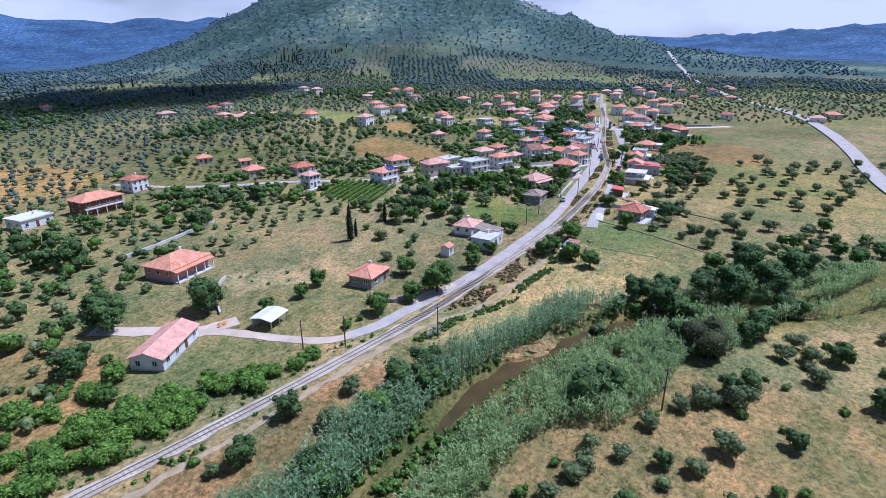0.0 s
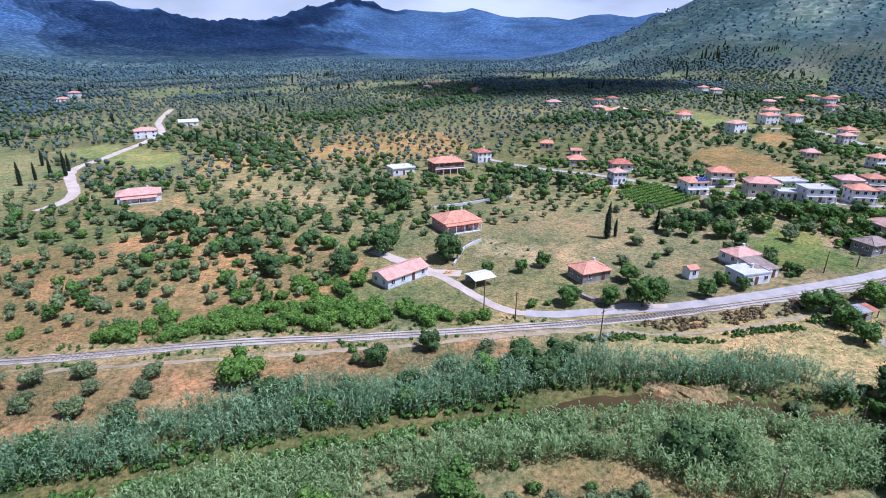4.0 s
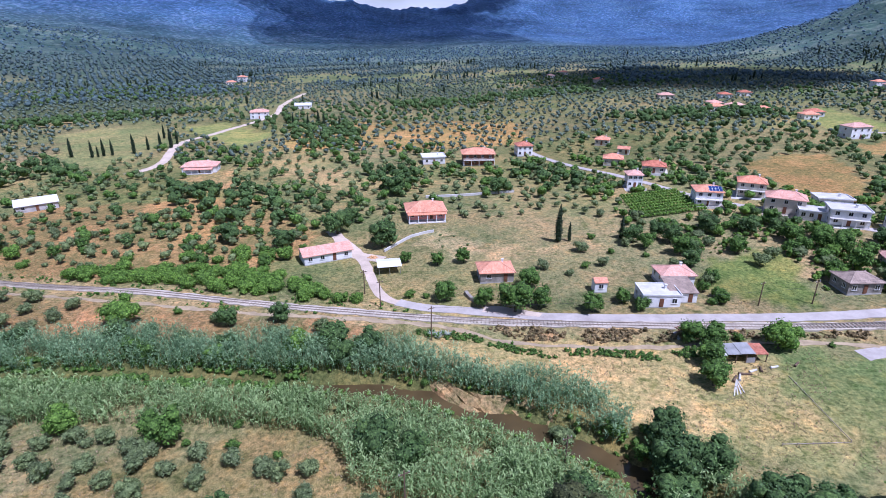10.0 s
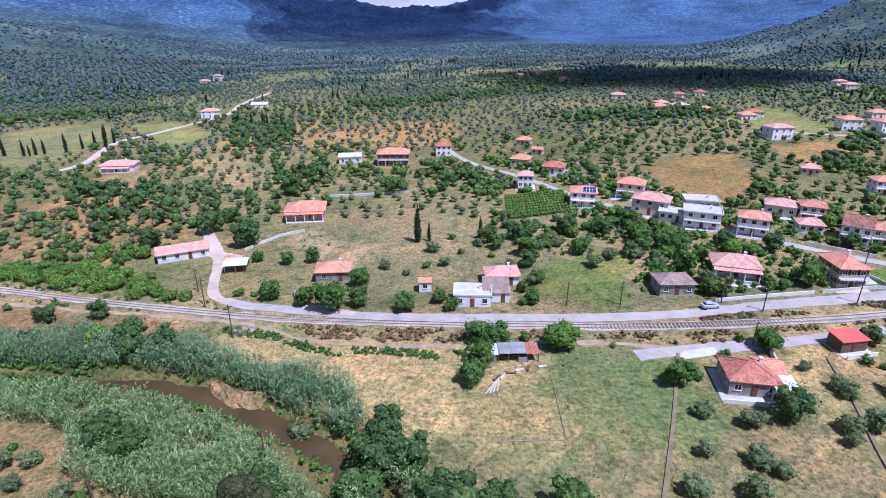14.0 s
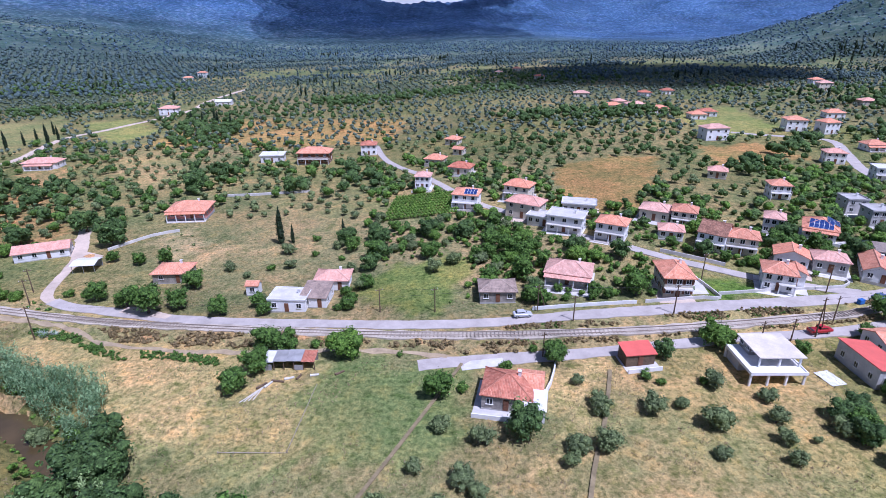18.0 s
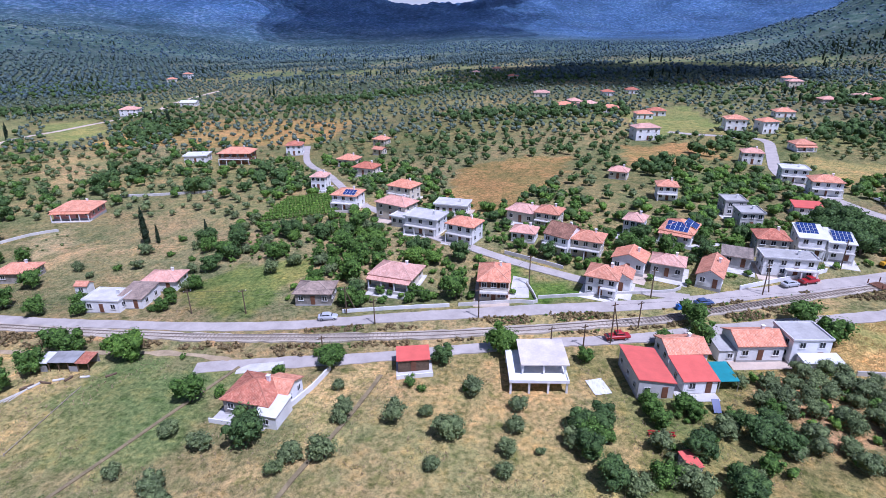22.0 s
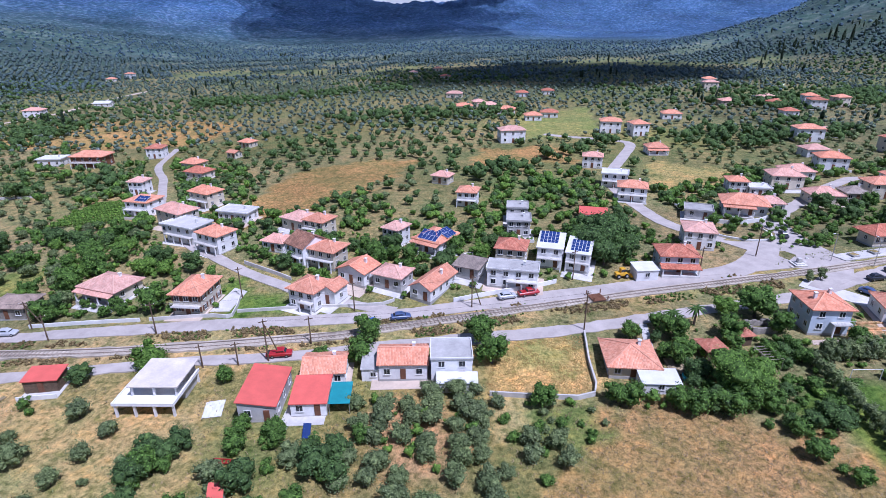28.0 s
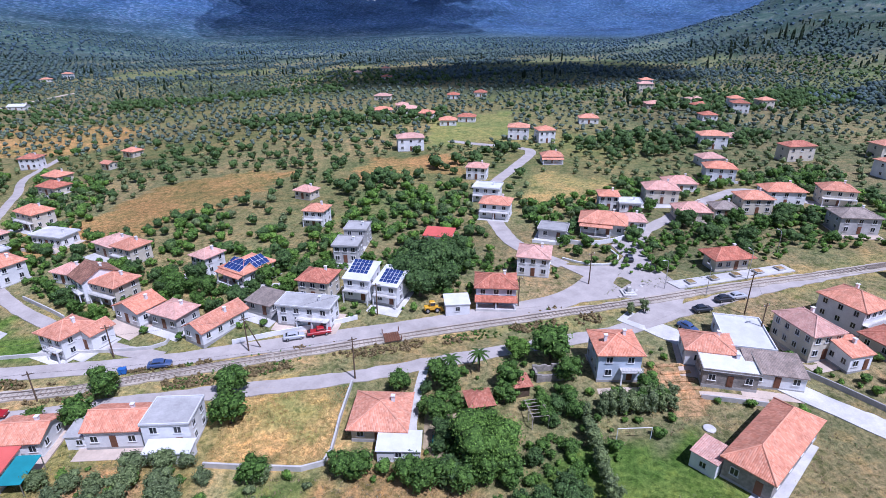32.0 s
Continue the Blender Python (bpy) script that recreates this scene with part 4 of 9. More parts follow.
facing(227.2, 55.2, 6.6, 9.2, -5, "two-storey cream house with a red hipped roof and long balconies", 2, 2.35, "hip", 1.9, M_TILE, M_CREAM, 0.2, 0.6, 3, 3, shutters=True, extras=balcony(2.55, 1.2, -0.5, 0.5, posts=False))
facing(182.0, 118.6, 9.0, 8, -14, "two-storey white house with rooftop solar panels", 2, 2.3, "hip", 1.5, M_TILE, M_WHITE, extras=both(balcony(2.5, 1.4), solar_on(1.8, -2.2, 4.2, 3.0, 18, 0.95, 4, 2)))
facing(93.0, 203.5, 10.5, 8.0, 6, "white flat-roofed house above the olive grove", 1, 3.06, "flat", 0.3, M_SHEET_WHITE, M_WHITE, front=3)
facing(113.8, 199.6, 14.5, 9.0, 0, "two-storey house with an orange hipped roof and deep balconies", 2, 2.46, "hip", 2.1, M_TILE, M_BROWN, 0.3, 0.8, 4, 2, extras=balcony(2.71, 1.6))
facing(138.2, 213.3, 7.5, 7.0, 4, "two-storey white house with a red hipped roof", 2, 2.38, "hip", 1.6, M_TILE_RED, M_WHITE)
facing(170.5, 179.9, 8.6, 7.2, -20, "single-storey house with an orange hipped roof among trees", 1, 2.80, "hip", 1.8, M_TILE, M_CREAM)
facing(181.1, 161.5, 9.5, 7.2, -21, "single-storey house with a reddish hipped roof", 1, 2.72, "hip", 1.8, M_TILE_RED, M_CREAM)
facing(179.0, 222.1, 7.2, 6.3, -26, "small house with an orange roof in the olive grove", 1, 2.55, "hip", 1.5, M_TILE, M_CREAM)
facing(181.7, 198.4, 5.4, 4.5, -26, "small outbuilding with an orange roof", 1, 2.30, "gable", 0.9, M_TILE, M_CREAM, front=2, chimney=0)
facing(167.1, 145.0, 5.9, 5.9, -8, "two-storey pale house with a pinkish roof", 2, 2.38, "hip", 1.4, M_TILE_PINK, M_WHITE)
facing(199.6, 124.4, 9.3, 7.0, -28, "two-storey house with an orange hipped roof and street balcony", 2, 2.3, "hip", 1.8, M_TILE, M_CREAM, extras=balcony(2.5, 1.3))
facing(199.0, 105.0, 11.5, 7.2, -30, "two-storey house with a bright pinkish-orange hipped roof", 2, 2.3, "hip", 1.8, M_TILE_PINK, M_CREAM)
facing(203.6, 97.5, 9.0, 5.5, -28, "single-storey annexe with a pale flat roof", 1, 2.6, "flat", 0.2, M_PALE_CONCRETE, M_WHITE, front=4, chimney=0)
facing(217.0, 107.6, 10.6, 6.2, -15, "long white single-storey house with a flat pale roof", 1, 2.9, "flat", 0.2, M_PALE_CONCRETE, M_WHITE, front=5)
facing(209.0, 91.2, 10.5, 7.5, -24, "white two-storey house with stepped flat roof terraces", 2, 2.2, "flat", 0.2, M_PALE_CONCRETE, M_WHITE, extras=balcony(2.4, 1.2))
facing(219.8, 83.9, 8.2, 6.6, -28, "two-storey white house with an orange hipped roof near the lane", 2, 2.3, "hip", 1.5, M_TILE, M_WHITE, extras=balcony(2.5, 1.2))
facing(237.3, 99.4, 9.0, 7.4, -30, "low house with a pale orange hipped roof", 1, 3.0, "hip", 1.5, M_TILE_PINK, M_CREAM, front=3)
facing(244.2, 95.0, 7.0, 6.4, -26, "two-storey house with an orange hipped roof", 2, 2.0, "hip", 1.5, M_TILE, M_CREAM, extras=balcony(2.2, 1.2))
facing(236.4, 83.8, 6.6, 5.4, -19, "single-storey annexe with a pinkish hipped roof", 1, 2.5, "hip", 1.3, M_TILE_PINK, M_WHITE)
facing(243.9, 77.2, 7.2, 8.6, -38, "tall white house with a brown sloping roof and upper balcony", 2, 2.15, "gable", 2.3, M_TILE_BROWN, M_WHITE, 0.2, 0.3, 3, 2, chimney=1, extras=balcony(2.35, 1.2, -0.5, 0.5))
facing(250.9, 75.0, 7.6, 6.4, -24, "two-storey house with an orange hipped roof and shaded balcony", 2, 2.1, "hip", 1.5, M_TILE, M_CREAM, 0.2, 0.6, 3, 2, extras=balcony(2.3, 1.3))
facing(259.3, 67.5, 7.8, 6.6, -27, "white house with an orange gabled roof", 1, 2.9, "gabley", 1.6, M_TILE, M_WHITE, 0.3, 0.4, 3, 2)
facing(267.7, 65.4, 7.6, 6.2, -24, "old house with a greyish-pink hipped roof", 1, 2.9, "hip", 1.4, M_TILE_PINK, M_GREYWALL, 0.3)
facing(250.6, 57.2, 7.0, 7.2, -24, "two-storey white house with an orange roof on the corner", 2, 2.05, "hip", 1.6, M_TILE, M_WHITE, 0.3, 0.5, 3, 2, extras=balcony(2.35, 1.3, 0.0, 0.5))
facing(255.6, 59.2, 4.2, 5.0, -24, "wing of a corner house with an orange gabled roof", 1, 3.2, "gabley", 1.1, M_TILE, M_WHITE, 0.3, 0.4, 1, 1, chimney=0)
facing(275.4, 60.8, 5.6, 12.0, -30, "long low old house with a patched orange gabled roof", 1, 2.5, "gabley", 1.6, M_TILE, M_WHITE, 0.2, 0.35, 2, 4)
facing(305.2, 74.4, 6.2, 7.6, -15, "two-storey white house with roof solar panels", 2, 2.35, "shed", 1.3, M_SHEET_WHITE, M_WHITE, 0.2, 0.3, 2, 2, chimney=0, extras=both(solar_on(-0.5, 0.9, 4.4, 4.6, 16, 1.15, 5, 4), balcony(2.6, 1.2)))
facing(311.5, 72.9, 5.8, 8.0, -19, "white house with roof solar panels and a red side awning", 2, 2.1, "shed", 1.2, M_SHEET_WHITE, M_WHITE, 0.2, 0.3, 2, 2, chimney=0, extras=both(solar_on(0.2, -0.6, 4.2, 4.6, 15, 0.85, 5, 4), balcony(2.3, 1.0)))
facing(275.8, 83.0, 8.2, 9.4, -33, "white house with solar panels over its hipped roof", 1, 2.9, "hip", 2.0, M_TILE, M_WHITE, 0.3, 0.6, 3, 2, chimney=0, extras=both(solar_on(0.0, -2.9, 5.6, 3.6, 23, 1.15, 5, 2), solar_on(2.7, 0.9, 4.2, 3.4, 23, 1.25, 4, 2, 90), porch(1.8, -0.5, 0.5, M_TILE, 0.1)))
facing(295.9, 74.3, 7.4, 6.6, -14, "old house with a patched rust-orange hipped roof", 2, 2.2, "hip", 1.6, M_TILE_RED, M_CREAM, 0.2)
facing(295.6, 65.7, 12.0, 5.4, -11, "white two-storey house with a flat grey roof and balcony", 2, 2.05, "flat", 0.2, M_CONCRETE, M_WHITE, 0.2, 0.3, 4, 2, extras=balcony(2.2, 1.5, -0.1, 0.5))
facing(285.4, 69.8, 6.5, 5.5, -25, "grey-brown lean-to outbuilding between houses", 1, 2.4, "shed", 0.6, M_TILE_GREY, M_GREYWALL, front=2, chimney=0)
facing(266.1, 88.0, 5.2, 6.0, -30, "two-storey house with a pale orange roof", 2, 2.2, "hip", 1.3, M_TILE_PINK, M_WHITE)
facing(286.6, 120.1, 6.5, 6.3, -12, "two-storey white house with an orange roof", 2, 2.21, "hip", 1.5, M_TILE, M_WHITE, extras=balcony(2.38, 1.2))
facing(277.6, 145.5, 6.8, 5.4, -25, "single-storey house with a faded orange roof", 1, 2.55, "hip", 1.5, M_TILE_PINK, M_CREAM)
facing(300.9, 104.5, 6.4, 6.6, -6, "tall unfinished white block with a flat roof", 2, 2.2, "flat", 0.2, M_CONCRETE, M_GREYWALL, 0.2, 0.2, 2, 2)
facing(300.0, 93.0, 6.4, 6.6, -6, "grey concrete house with a flat roof", 2, 2.2, "flat", 0.2, M_CONCRETE, M_GREYWALL, 0.2, 0.4, 3, 2)
facing(322.7, 105.1, 7.7, 5.0, -14, "low outbuilding with a red metal roof", 1, 2.30, "shed", 0.7, M_SHEET_RED, M_WHITE, front=2, chimney=0)
facing(345.0, 85.4, 8.0, 8.4, -14, "two-storey pink-roofed house on the square", 2, 2.3, "hip", 1.4, M_TILE_PINK, M_WHITE, 0.2, 0.35, 3, 3)
facing(335.0, 72.2, 9.0, 7.4, -5, "old two-storey house with a stepped brown-orange roof and blue ground floor", 2, 2.0, "hip", 1.6, M_TILE_RED, M_BLUEWALL, 0.2, 0.5, 3, 2, extras=porch(2.2, -0.5, 0.5, M_TILE_RED, 1.9))
facing(338.7, 141.4, 9.0, 7.2, -17, "two-storey white house with a roof terrace", 2, 2.30, "flat", 0.2, M_SHEET_WHITE, M_WHITE, extras=balcony(2.54, 1.3))
facing(339.8, 124.7, 9.5, 7.2, -16, "two-storey house with an orange hipped roof beside the lane", 2, 2.21, "hip", 1.6, M_TILE, M_WHITE, extras=balcony(2.46, 1.3))
facing(337.5, 168.9, 8.1, 6.3, -14, "white house with a pinkish hipped roof", 2, 2.20, "hip", 1.4, M_TILE_PINK, M_WHITE)
facing(370.7, 190.6, 9.0, 6.8, -2, "white house with an orange hipped roof at the village edge", 1, 2.72, "hip", 1.7, M_TILE, M_WHITE, extras=porch())
facing(407.6, 274.1, 11.2, 7.7, -7, "white house with an orange hipped roof among trees", 1, 2.98, "hip", 1.8, M_TILE, M_WHITE)
# south of the railway
facing(273.9, 34.5, 8.3, 6.0, 2, "single-storey house with a patched orange and red roof", 1, 2.89, "gable", 1.5, M_TILE, M_WHITE, 0.5, 0.35, 3, 2, extras=None)
facing(282.3, 34.0, 7.0, 6.2, 2, "two-storey pale house with a flat concrete roof", 2, 2.20, "flat", 0.2, M_CONCRETE, M_WHITE, 0.3, 0.15, 2, 2, chimney=0)
facing(260.5, 32.9, 7.0, 6.0, 4, "small white house with an orange gabled roof", 1, 2.6, "gable", 1.3, M_TILE, M_WHITE, 0.3, 0.4, 3, 2)
facing(252.0, 24.1, 5.9, 10.0, 2, "long shed with a bright red metal roof and block walls", 1, 2.80, "side", 0.9, M_SHEET_RED, M_GREYWALL, 0.2, 0.25, 2, 3, chimney=0)
facing(259.7, 25.4, 5.6, 6.2, 3, "low shed with a bright red metal roof", 1, 2.30, "shed", 0.7, M_SHEET_RED, M_WHITE, 0.2, 0.25, 2, 1, chimney=0)
facing(313.4, 34.6, 8.0, 8.0, -4, "hall with a broad orange hipped roof", 1, 2.0, "hip", 1.9, M_TILE, M_CREAM, 0.2, 0.7, 3, 3, chimney=1)
facing(189.4, 22.4, 4.2, 5.6, -12, "wing of a stone house with an orange gabled roof", 1, 2.5, "gable", 1.3, M_TILE, M_WHITE, 0.2, 0.35, 1, 2, chimney=0)
facing(185.3, 20.4, 8.2, 7.5, -12, "stone house with a red-brown hipped roof and white annexe", 1, 2.63, "hip", 1.9, M_TILE_RED, M_STONE, 0.3, 0.35, 3, 2, extras=None)
facing(211.6, 32.3, 5.6, 3.6, 7, "small shed with a bright red metal roof", 1, 2.30, "shed", 0.5, M_SHEET_RED, M_WOOD, 0.1, 0.25, 1, 0, chimney=0)
facing(353.2, 46.4, 7.2, 7.4, -2, "tall pale-blue house with an orange hipped roof and balconies", 2, 2.5, "hip", 1.6, M_TILE, M_BLUEWALL, 0.3, 0.5, 2, 3, chimney=2, extras=balcony(2.8, 1.5, 0.0, 0.5))
facing(363.0, 23.6, 6.2, 17.6, -50, "large stone hall with a long orange hipped roof", 1, 3.0, "hip", 2.2, M_TILE, M_STONE, 0.3, 0.45, 2, 4, door=True, chimney=0)
facing(370.9, 43.8, 8.5, 7.0, -14, "stone-fronted house with a flat white roof", 1, 2.80, "flat", 0.2, M_SHEET_WHITE, M_STONE, 0.3, 0.3, 3, 2)
facing(370.1, 49.5, 8.0, 6.5, -14, "house wing with an orange hipped roof", 1, 2.98, "hip", 1.6, M_TILE, M_WHITE, 0.3, 0.4, 2, 2)
facing(377.7, 50.5, 8.5, 12.0, -14, "low white building with a broad flat roof", 1, 2.72, "flat", 0.2, M_SHEET_WHITE, M_WHITE, 0.3, 0.2, 2, 3, chimney=0)
facing(378.5, 43.3, 8.5, 6.0, -14, "house wing with a grey corrugated roof", 1, 2.38, "shed", 0.7, M_TILE_GREY, M_WHITE, 0.2, 0.3, 3, 1, chimney=0)
facing(390.8, 50.4, 6.8, 9.6, 12, "two-storey cream house with a pinkish hipped roof", 2, 2.46, "hip", 1.9, M_TILE_PINK, M_CREAM, 0.4, 0.4, 3, 4, chimney=1)
facing(394.6, 46.8, 4.6, 4.6, 12, "house wing with an orange lean-to roof", 1, 2.89, "shed", 0.9, M_TILE, M_WHITE, 0.3, 0.3, 2, 2)
facing(405.4, 58.4, 8.0, 9.5, 22, "two-storey white house with an orange hipped roof", 2, 2.46, "hip", 2.0, M_TILE, M_WHITE, 0.4, 0.5, 4, 3, extras=balcony(2.79, 1.4))
facing(404.6, 49.6, 6.5, 6.0, 20, "low house with terracotta lean-to roofs", 1, 2.55, "hip", 1.3, M_TILE_RED, M_CREAM, 0.3)
# round the square and behind the station
facing(391.5, 84.6, 9.0, 5.2, 8, "station building with a terracotta hipped roof and deep eaves", 1, 2.89, "hip", 1.8, M_TILE_RED, M_CREAM, 0.3, 1.1, 4, 1)
facing(368.2, 109.5, 12.6, 9.0, -18, "large white house with a bright orange hipped roof", 1, 3.06, "hip", 2.2, M_TILE, M_WHITE, 0.5, 0.8, 4, 2, extras=porch(2.2, -0.5, 0.2, M_TILE, 0.2))
facing(377.5, 112.6, 8.1, 6.3, -8, "house annexe with a pale orange hipped roof", 1, 2.55, "hip", 1.5, M_TILE_PINK, M_WHITE, front=3)
facing(353.8, 107.3, 7.7, 6.3, -20, "low grey flat-roofed building behind a white wall", 1, 2.46, "flat", 0.2, M_CONCRETE, M_GREYWALL, front=2, chimney=0)
facing(376.1, 130.3, 6.3, 6.3, -9, "white house with a small orange roof", 2, 2.20, "hip", 1.2, M_TILE, M_WHITE)
facing(382.1, 127.9, 6.8, 5.4, -9, "white flat-roofed house near the lane", 1, 2.72, "flat", 0.2, M_SHEET_WHITE, M_WHITE)
facing(394.2, 134.3, 10.8, 8.1, -9, "two-storey house with a brownish hipped roof", 2, 2.21, "hip", 1.9, M_TILE_PINK, M_CREAM, 0.3)
facing(397.4, 118.0, 9.9, 7.7, -6, "house with a broad orange hipped roof behind trees", 1, 2.72, "hip", 2.0, M_TILE_PINK, M_CREAM)
facing(407.6, 119.7, 7.2, 6.3, -6, "house with a brownish hipped roof behind trees", 1, 2.55, "hip", 1.6, M_TILE_GREY, M_CREAM)
facing(417.7, 121.9, 9.5, 7.7, -4, "house with an orange hipped roof beside the lane", 2, 2.21, "hip", 1.7, M_TILE, M_CREAM)
facing(430.2, 128.8, 12.2, 8.1, -7, "long house with a bright orange hipped roof", 2, 2.21, "hip", 1.9, M_TILE, M_WHITE)
facing(446.3, 128.2, 9.9, 8.1, -18, "two-storey house with an orange hipped roof and balcony", 2, 2.30, "hip", 1.8, M_TILE, M_CREAM, extras=balcony(2.54, 1.3))
facing(435.7, 104.6, 10.8, 8.1, -8, "grey house with a weathered hipped roof", 2, 2.20, "hip", 1.7, M_TILE_GREY, M_GREYWALL)
facing(405.7, 146.7, 10.8, 8.1, -6, "house with a faded orange hipped roof", 1, 2.72, "hip", 1.9, M_TILE_PINK, M_WHITE)
facing(424.2, 157.7, 10.8, 8.1, -14, "house with an orange hipped roof near the grove", 2, 2.21, "hip", 1.8, M_TILE, M_WHITE)
# hamlets further off
facing(-55.3, 147.0, 13.0, 7.0, 35, "long open farm shed with a pale sheet roof", 1, 2.38, "shed", 0.9, M_SHEET_WHITE, M_GREYWALL, 0.1, 0.5, 3, 1, chimney=0)
facing(-15.0, 197.7, 15.0, 8.5, 6, "farmhouse with a pinkish hipped roof and arcade", 1, 2.72, "hip", 1.8, M_TILE_PINK, M_WHITE, extras=porch(2.2, -0.4, 0.4, M_TILE_PINK))
facing(-31.4, 362.9, 13.0, 9.0, 10, "farmhouse with an orange roof on a low rise", 2, 2.30, "hip", 1.8, M_TILE_PINK, M_WHITE)
facing(-9.0, 412.7, 13.0, 8.0, 5, "white farm building with a pale roof", 1, 2.72, "gable", 1.6, M_SHEET_WHITE, M_WHITE)

# paved yards before the village houses, some behind low white walls
yr = np.random.default_rng(91)
YARDS = []
for hx, hy, w, d, rot in list(PLANS):
    if not (165 < hx < 460 and 20 < hy < 165) or yr.uniform() < 0.3:
        continue
    c, q = math.cos(radians(rot)), math.sin(radians(rot))
    deep, wide, shift = float(yr.uniform(1.8, 3.6)), w / 2 + float(yr.uniform(0.2, 1.3)), float(yr.uniform(-0.6, 0.6))
    corners = [(hx + c * u - q * v, hy + q * u + c * v) for u, v in ((shift - wide, -d / 2 - deep), (shift + wide, -d / 2 - deep), (shift + wide, d / 2 + 0.6), (shift - wide, d / 2 + 0.6))]
    YARDS.append((corners, bool(yr.uniform() < 0.55), bool(yr.uniform() < 0.6)))

# ---- trees and plants ----
def leaf_cloud(rng, lobes, count, size, pick=None):
    """Leaf clumps, as small three-cornered tufts, on and in a set of ellipsoids: (x, y, z, rx, ry, rz)."""
    lobes = np.array(lobes, float)
    if pick is None:
        vol = np.cbrt(lobes[:, 3] * lobes[:, 4] * lobes[:, 5]) ** 2
        pick = rng.choice(len(lobes), count, p=vol / vol.sum())
    count = len(pick)
    d = rng.normal(size=(count, 3))
    d /= np.linalg.norm(d, axis=1)[:, None]
    r = rng.uniform(0.74, 1.2, count)
    c = lobes[pick, :3] + d * lobes[pick, 3:] * r[:, None]
    nrm = d + rng.normal(scale=0.5, size=(count, 3)) + np.array((0, 0, 0.5))
    nrm /= np.linalg.norm(nrm, axis=1)[:, None]
    a = np.cross(nrm, rng.normal(size=(count, 3)))
    a /= np.linalg.norm(a, axis=1)[:, None]
    b = np.cross(nrm, a)
    s = (size * rng.uniform(0.6, 1.35, count))[:, None]
    v = np.stack([c - a * s - b * s * 0.6, c + a * s - b * s * 0.5 + nrm * s * 0.2, c + a * s * 0.15 + b * s * 1.05], 1)
    return v.reshape(-1, 3)


def unit_ball(sub):
    bm = bmesh.new()
    bmesh.ops.create_icosphere(bm, subdivisions=sub, radius=1.0)
    v, f = np.array([v.co[:] for v in bm.verts]), np.array([[q.index for q in p.verts] for p in bm.faces])
    bm.free()
    return v, f


BALLS = {1: unit_ball(1), 2: unit_ball(2)}


def masses(rng, lobes, sub, shrink=0.82, rough=0.17):
    """The closed inside of crowns: a dented lump in each ellipsoid."""
    lobes = np.array(lobes, float)
    v, f = BALLS[sub]
    a = rng.uniform(0, math.tau, len(lobes))[:, None]
    x, y = v[:, 0] * np.cos(a) - v[:, 1] * np.sin(a), v[:, 0] * np.sin(a) + v[:, 1] * np.cos(a)
    p = np.stack([x, y, np.broadcast_to(v[:, 2], x.shape)], -1) * (1 + rough * rng.normal(size=x.shape))[..., None]
    p = p * lobes[:, None, 3:] * shrink + lobes[:, None, :3]
    return p.reshape(-1, 3), (f[None] + (np.arange(len(lobes)) * len(v))[:, None, None]).reshape(-1, 3)


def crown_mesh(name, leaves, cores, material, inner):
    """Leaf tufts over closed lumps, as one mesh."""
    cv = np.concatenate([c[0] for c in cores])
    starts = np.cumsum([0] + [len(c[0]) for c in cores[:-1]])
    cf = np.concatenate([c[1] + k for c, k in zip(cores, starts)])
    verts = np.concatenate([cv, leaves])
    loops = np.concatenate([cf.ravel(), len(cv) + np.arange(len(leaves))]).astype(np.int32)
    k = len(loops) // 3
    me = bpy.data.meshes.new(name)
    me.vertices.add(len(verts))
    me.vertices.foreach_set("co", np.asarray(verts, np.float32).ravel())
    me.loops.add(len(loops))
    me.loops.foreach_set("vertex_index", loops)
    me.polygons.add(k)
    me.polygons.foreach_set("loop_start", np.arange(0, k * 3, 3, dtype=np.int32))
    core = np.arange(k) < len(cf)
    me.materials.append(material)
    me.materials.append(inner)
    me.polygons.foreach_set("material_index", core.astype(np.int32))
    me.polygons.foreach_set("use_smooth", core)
    me.update(calc_edges=True)
    return me


def quads_mesh(name, verts, material, sides=4):
    me = bpy.data.meshes.new(name)
    k = len(verts) // sides
    me.vertices.add(len(verts))
    me.vertices.foreach_set("co", np.asarray(verts, np.float32).ravel())
    me.loops.add(k * sides)
    me.loops.foreach_set("vertex_index", np.arange(k * sides, dtype=np.int32))
    me.polygons.add(k)
    me.polygons.foreach_set("loop_start", np.arange(0, k * sides, sides, dtype=np.int32))
    me.update(calc_edges=True)
    me.materials.append(material)
    return me


def crown_lobes(rng, r, h, base, n):
    """A lumpy crown: lobes round and above one another, no two alike."""
    out = [(0, 0, base + h * 0.5, r * 0.72, r * 0.72, h * 0.46)]
    for _ in range(n):
        a, q = rng.uniform(0, math.tau), rng.uniform(0.35, 0.75) * r
        s = rng.uniform(0.28, 0.5) * r
        out.append((math.cos(a) * q, math.sin(a) * q, base + h * rng.uniform(0.22, 0.85), s, s, s * rng.uniform(0.7, 1.0)))
    return out


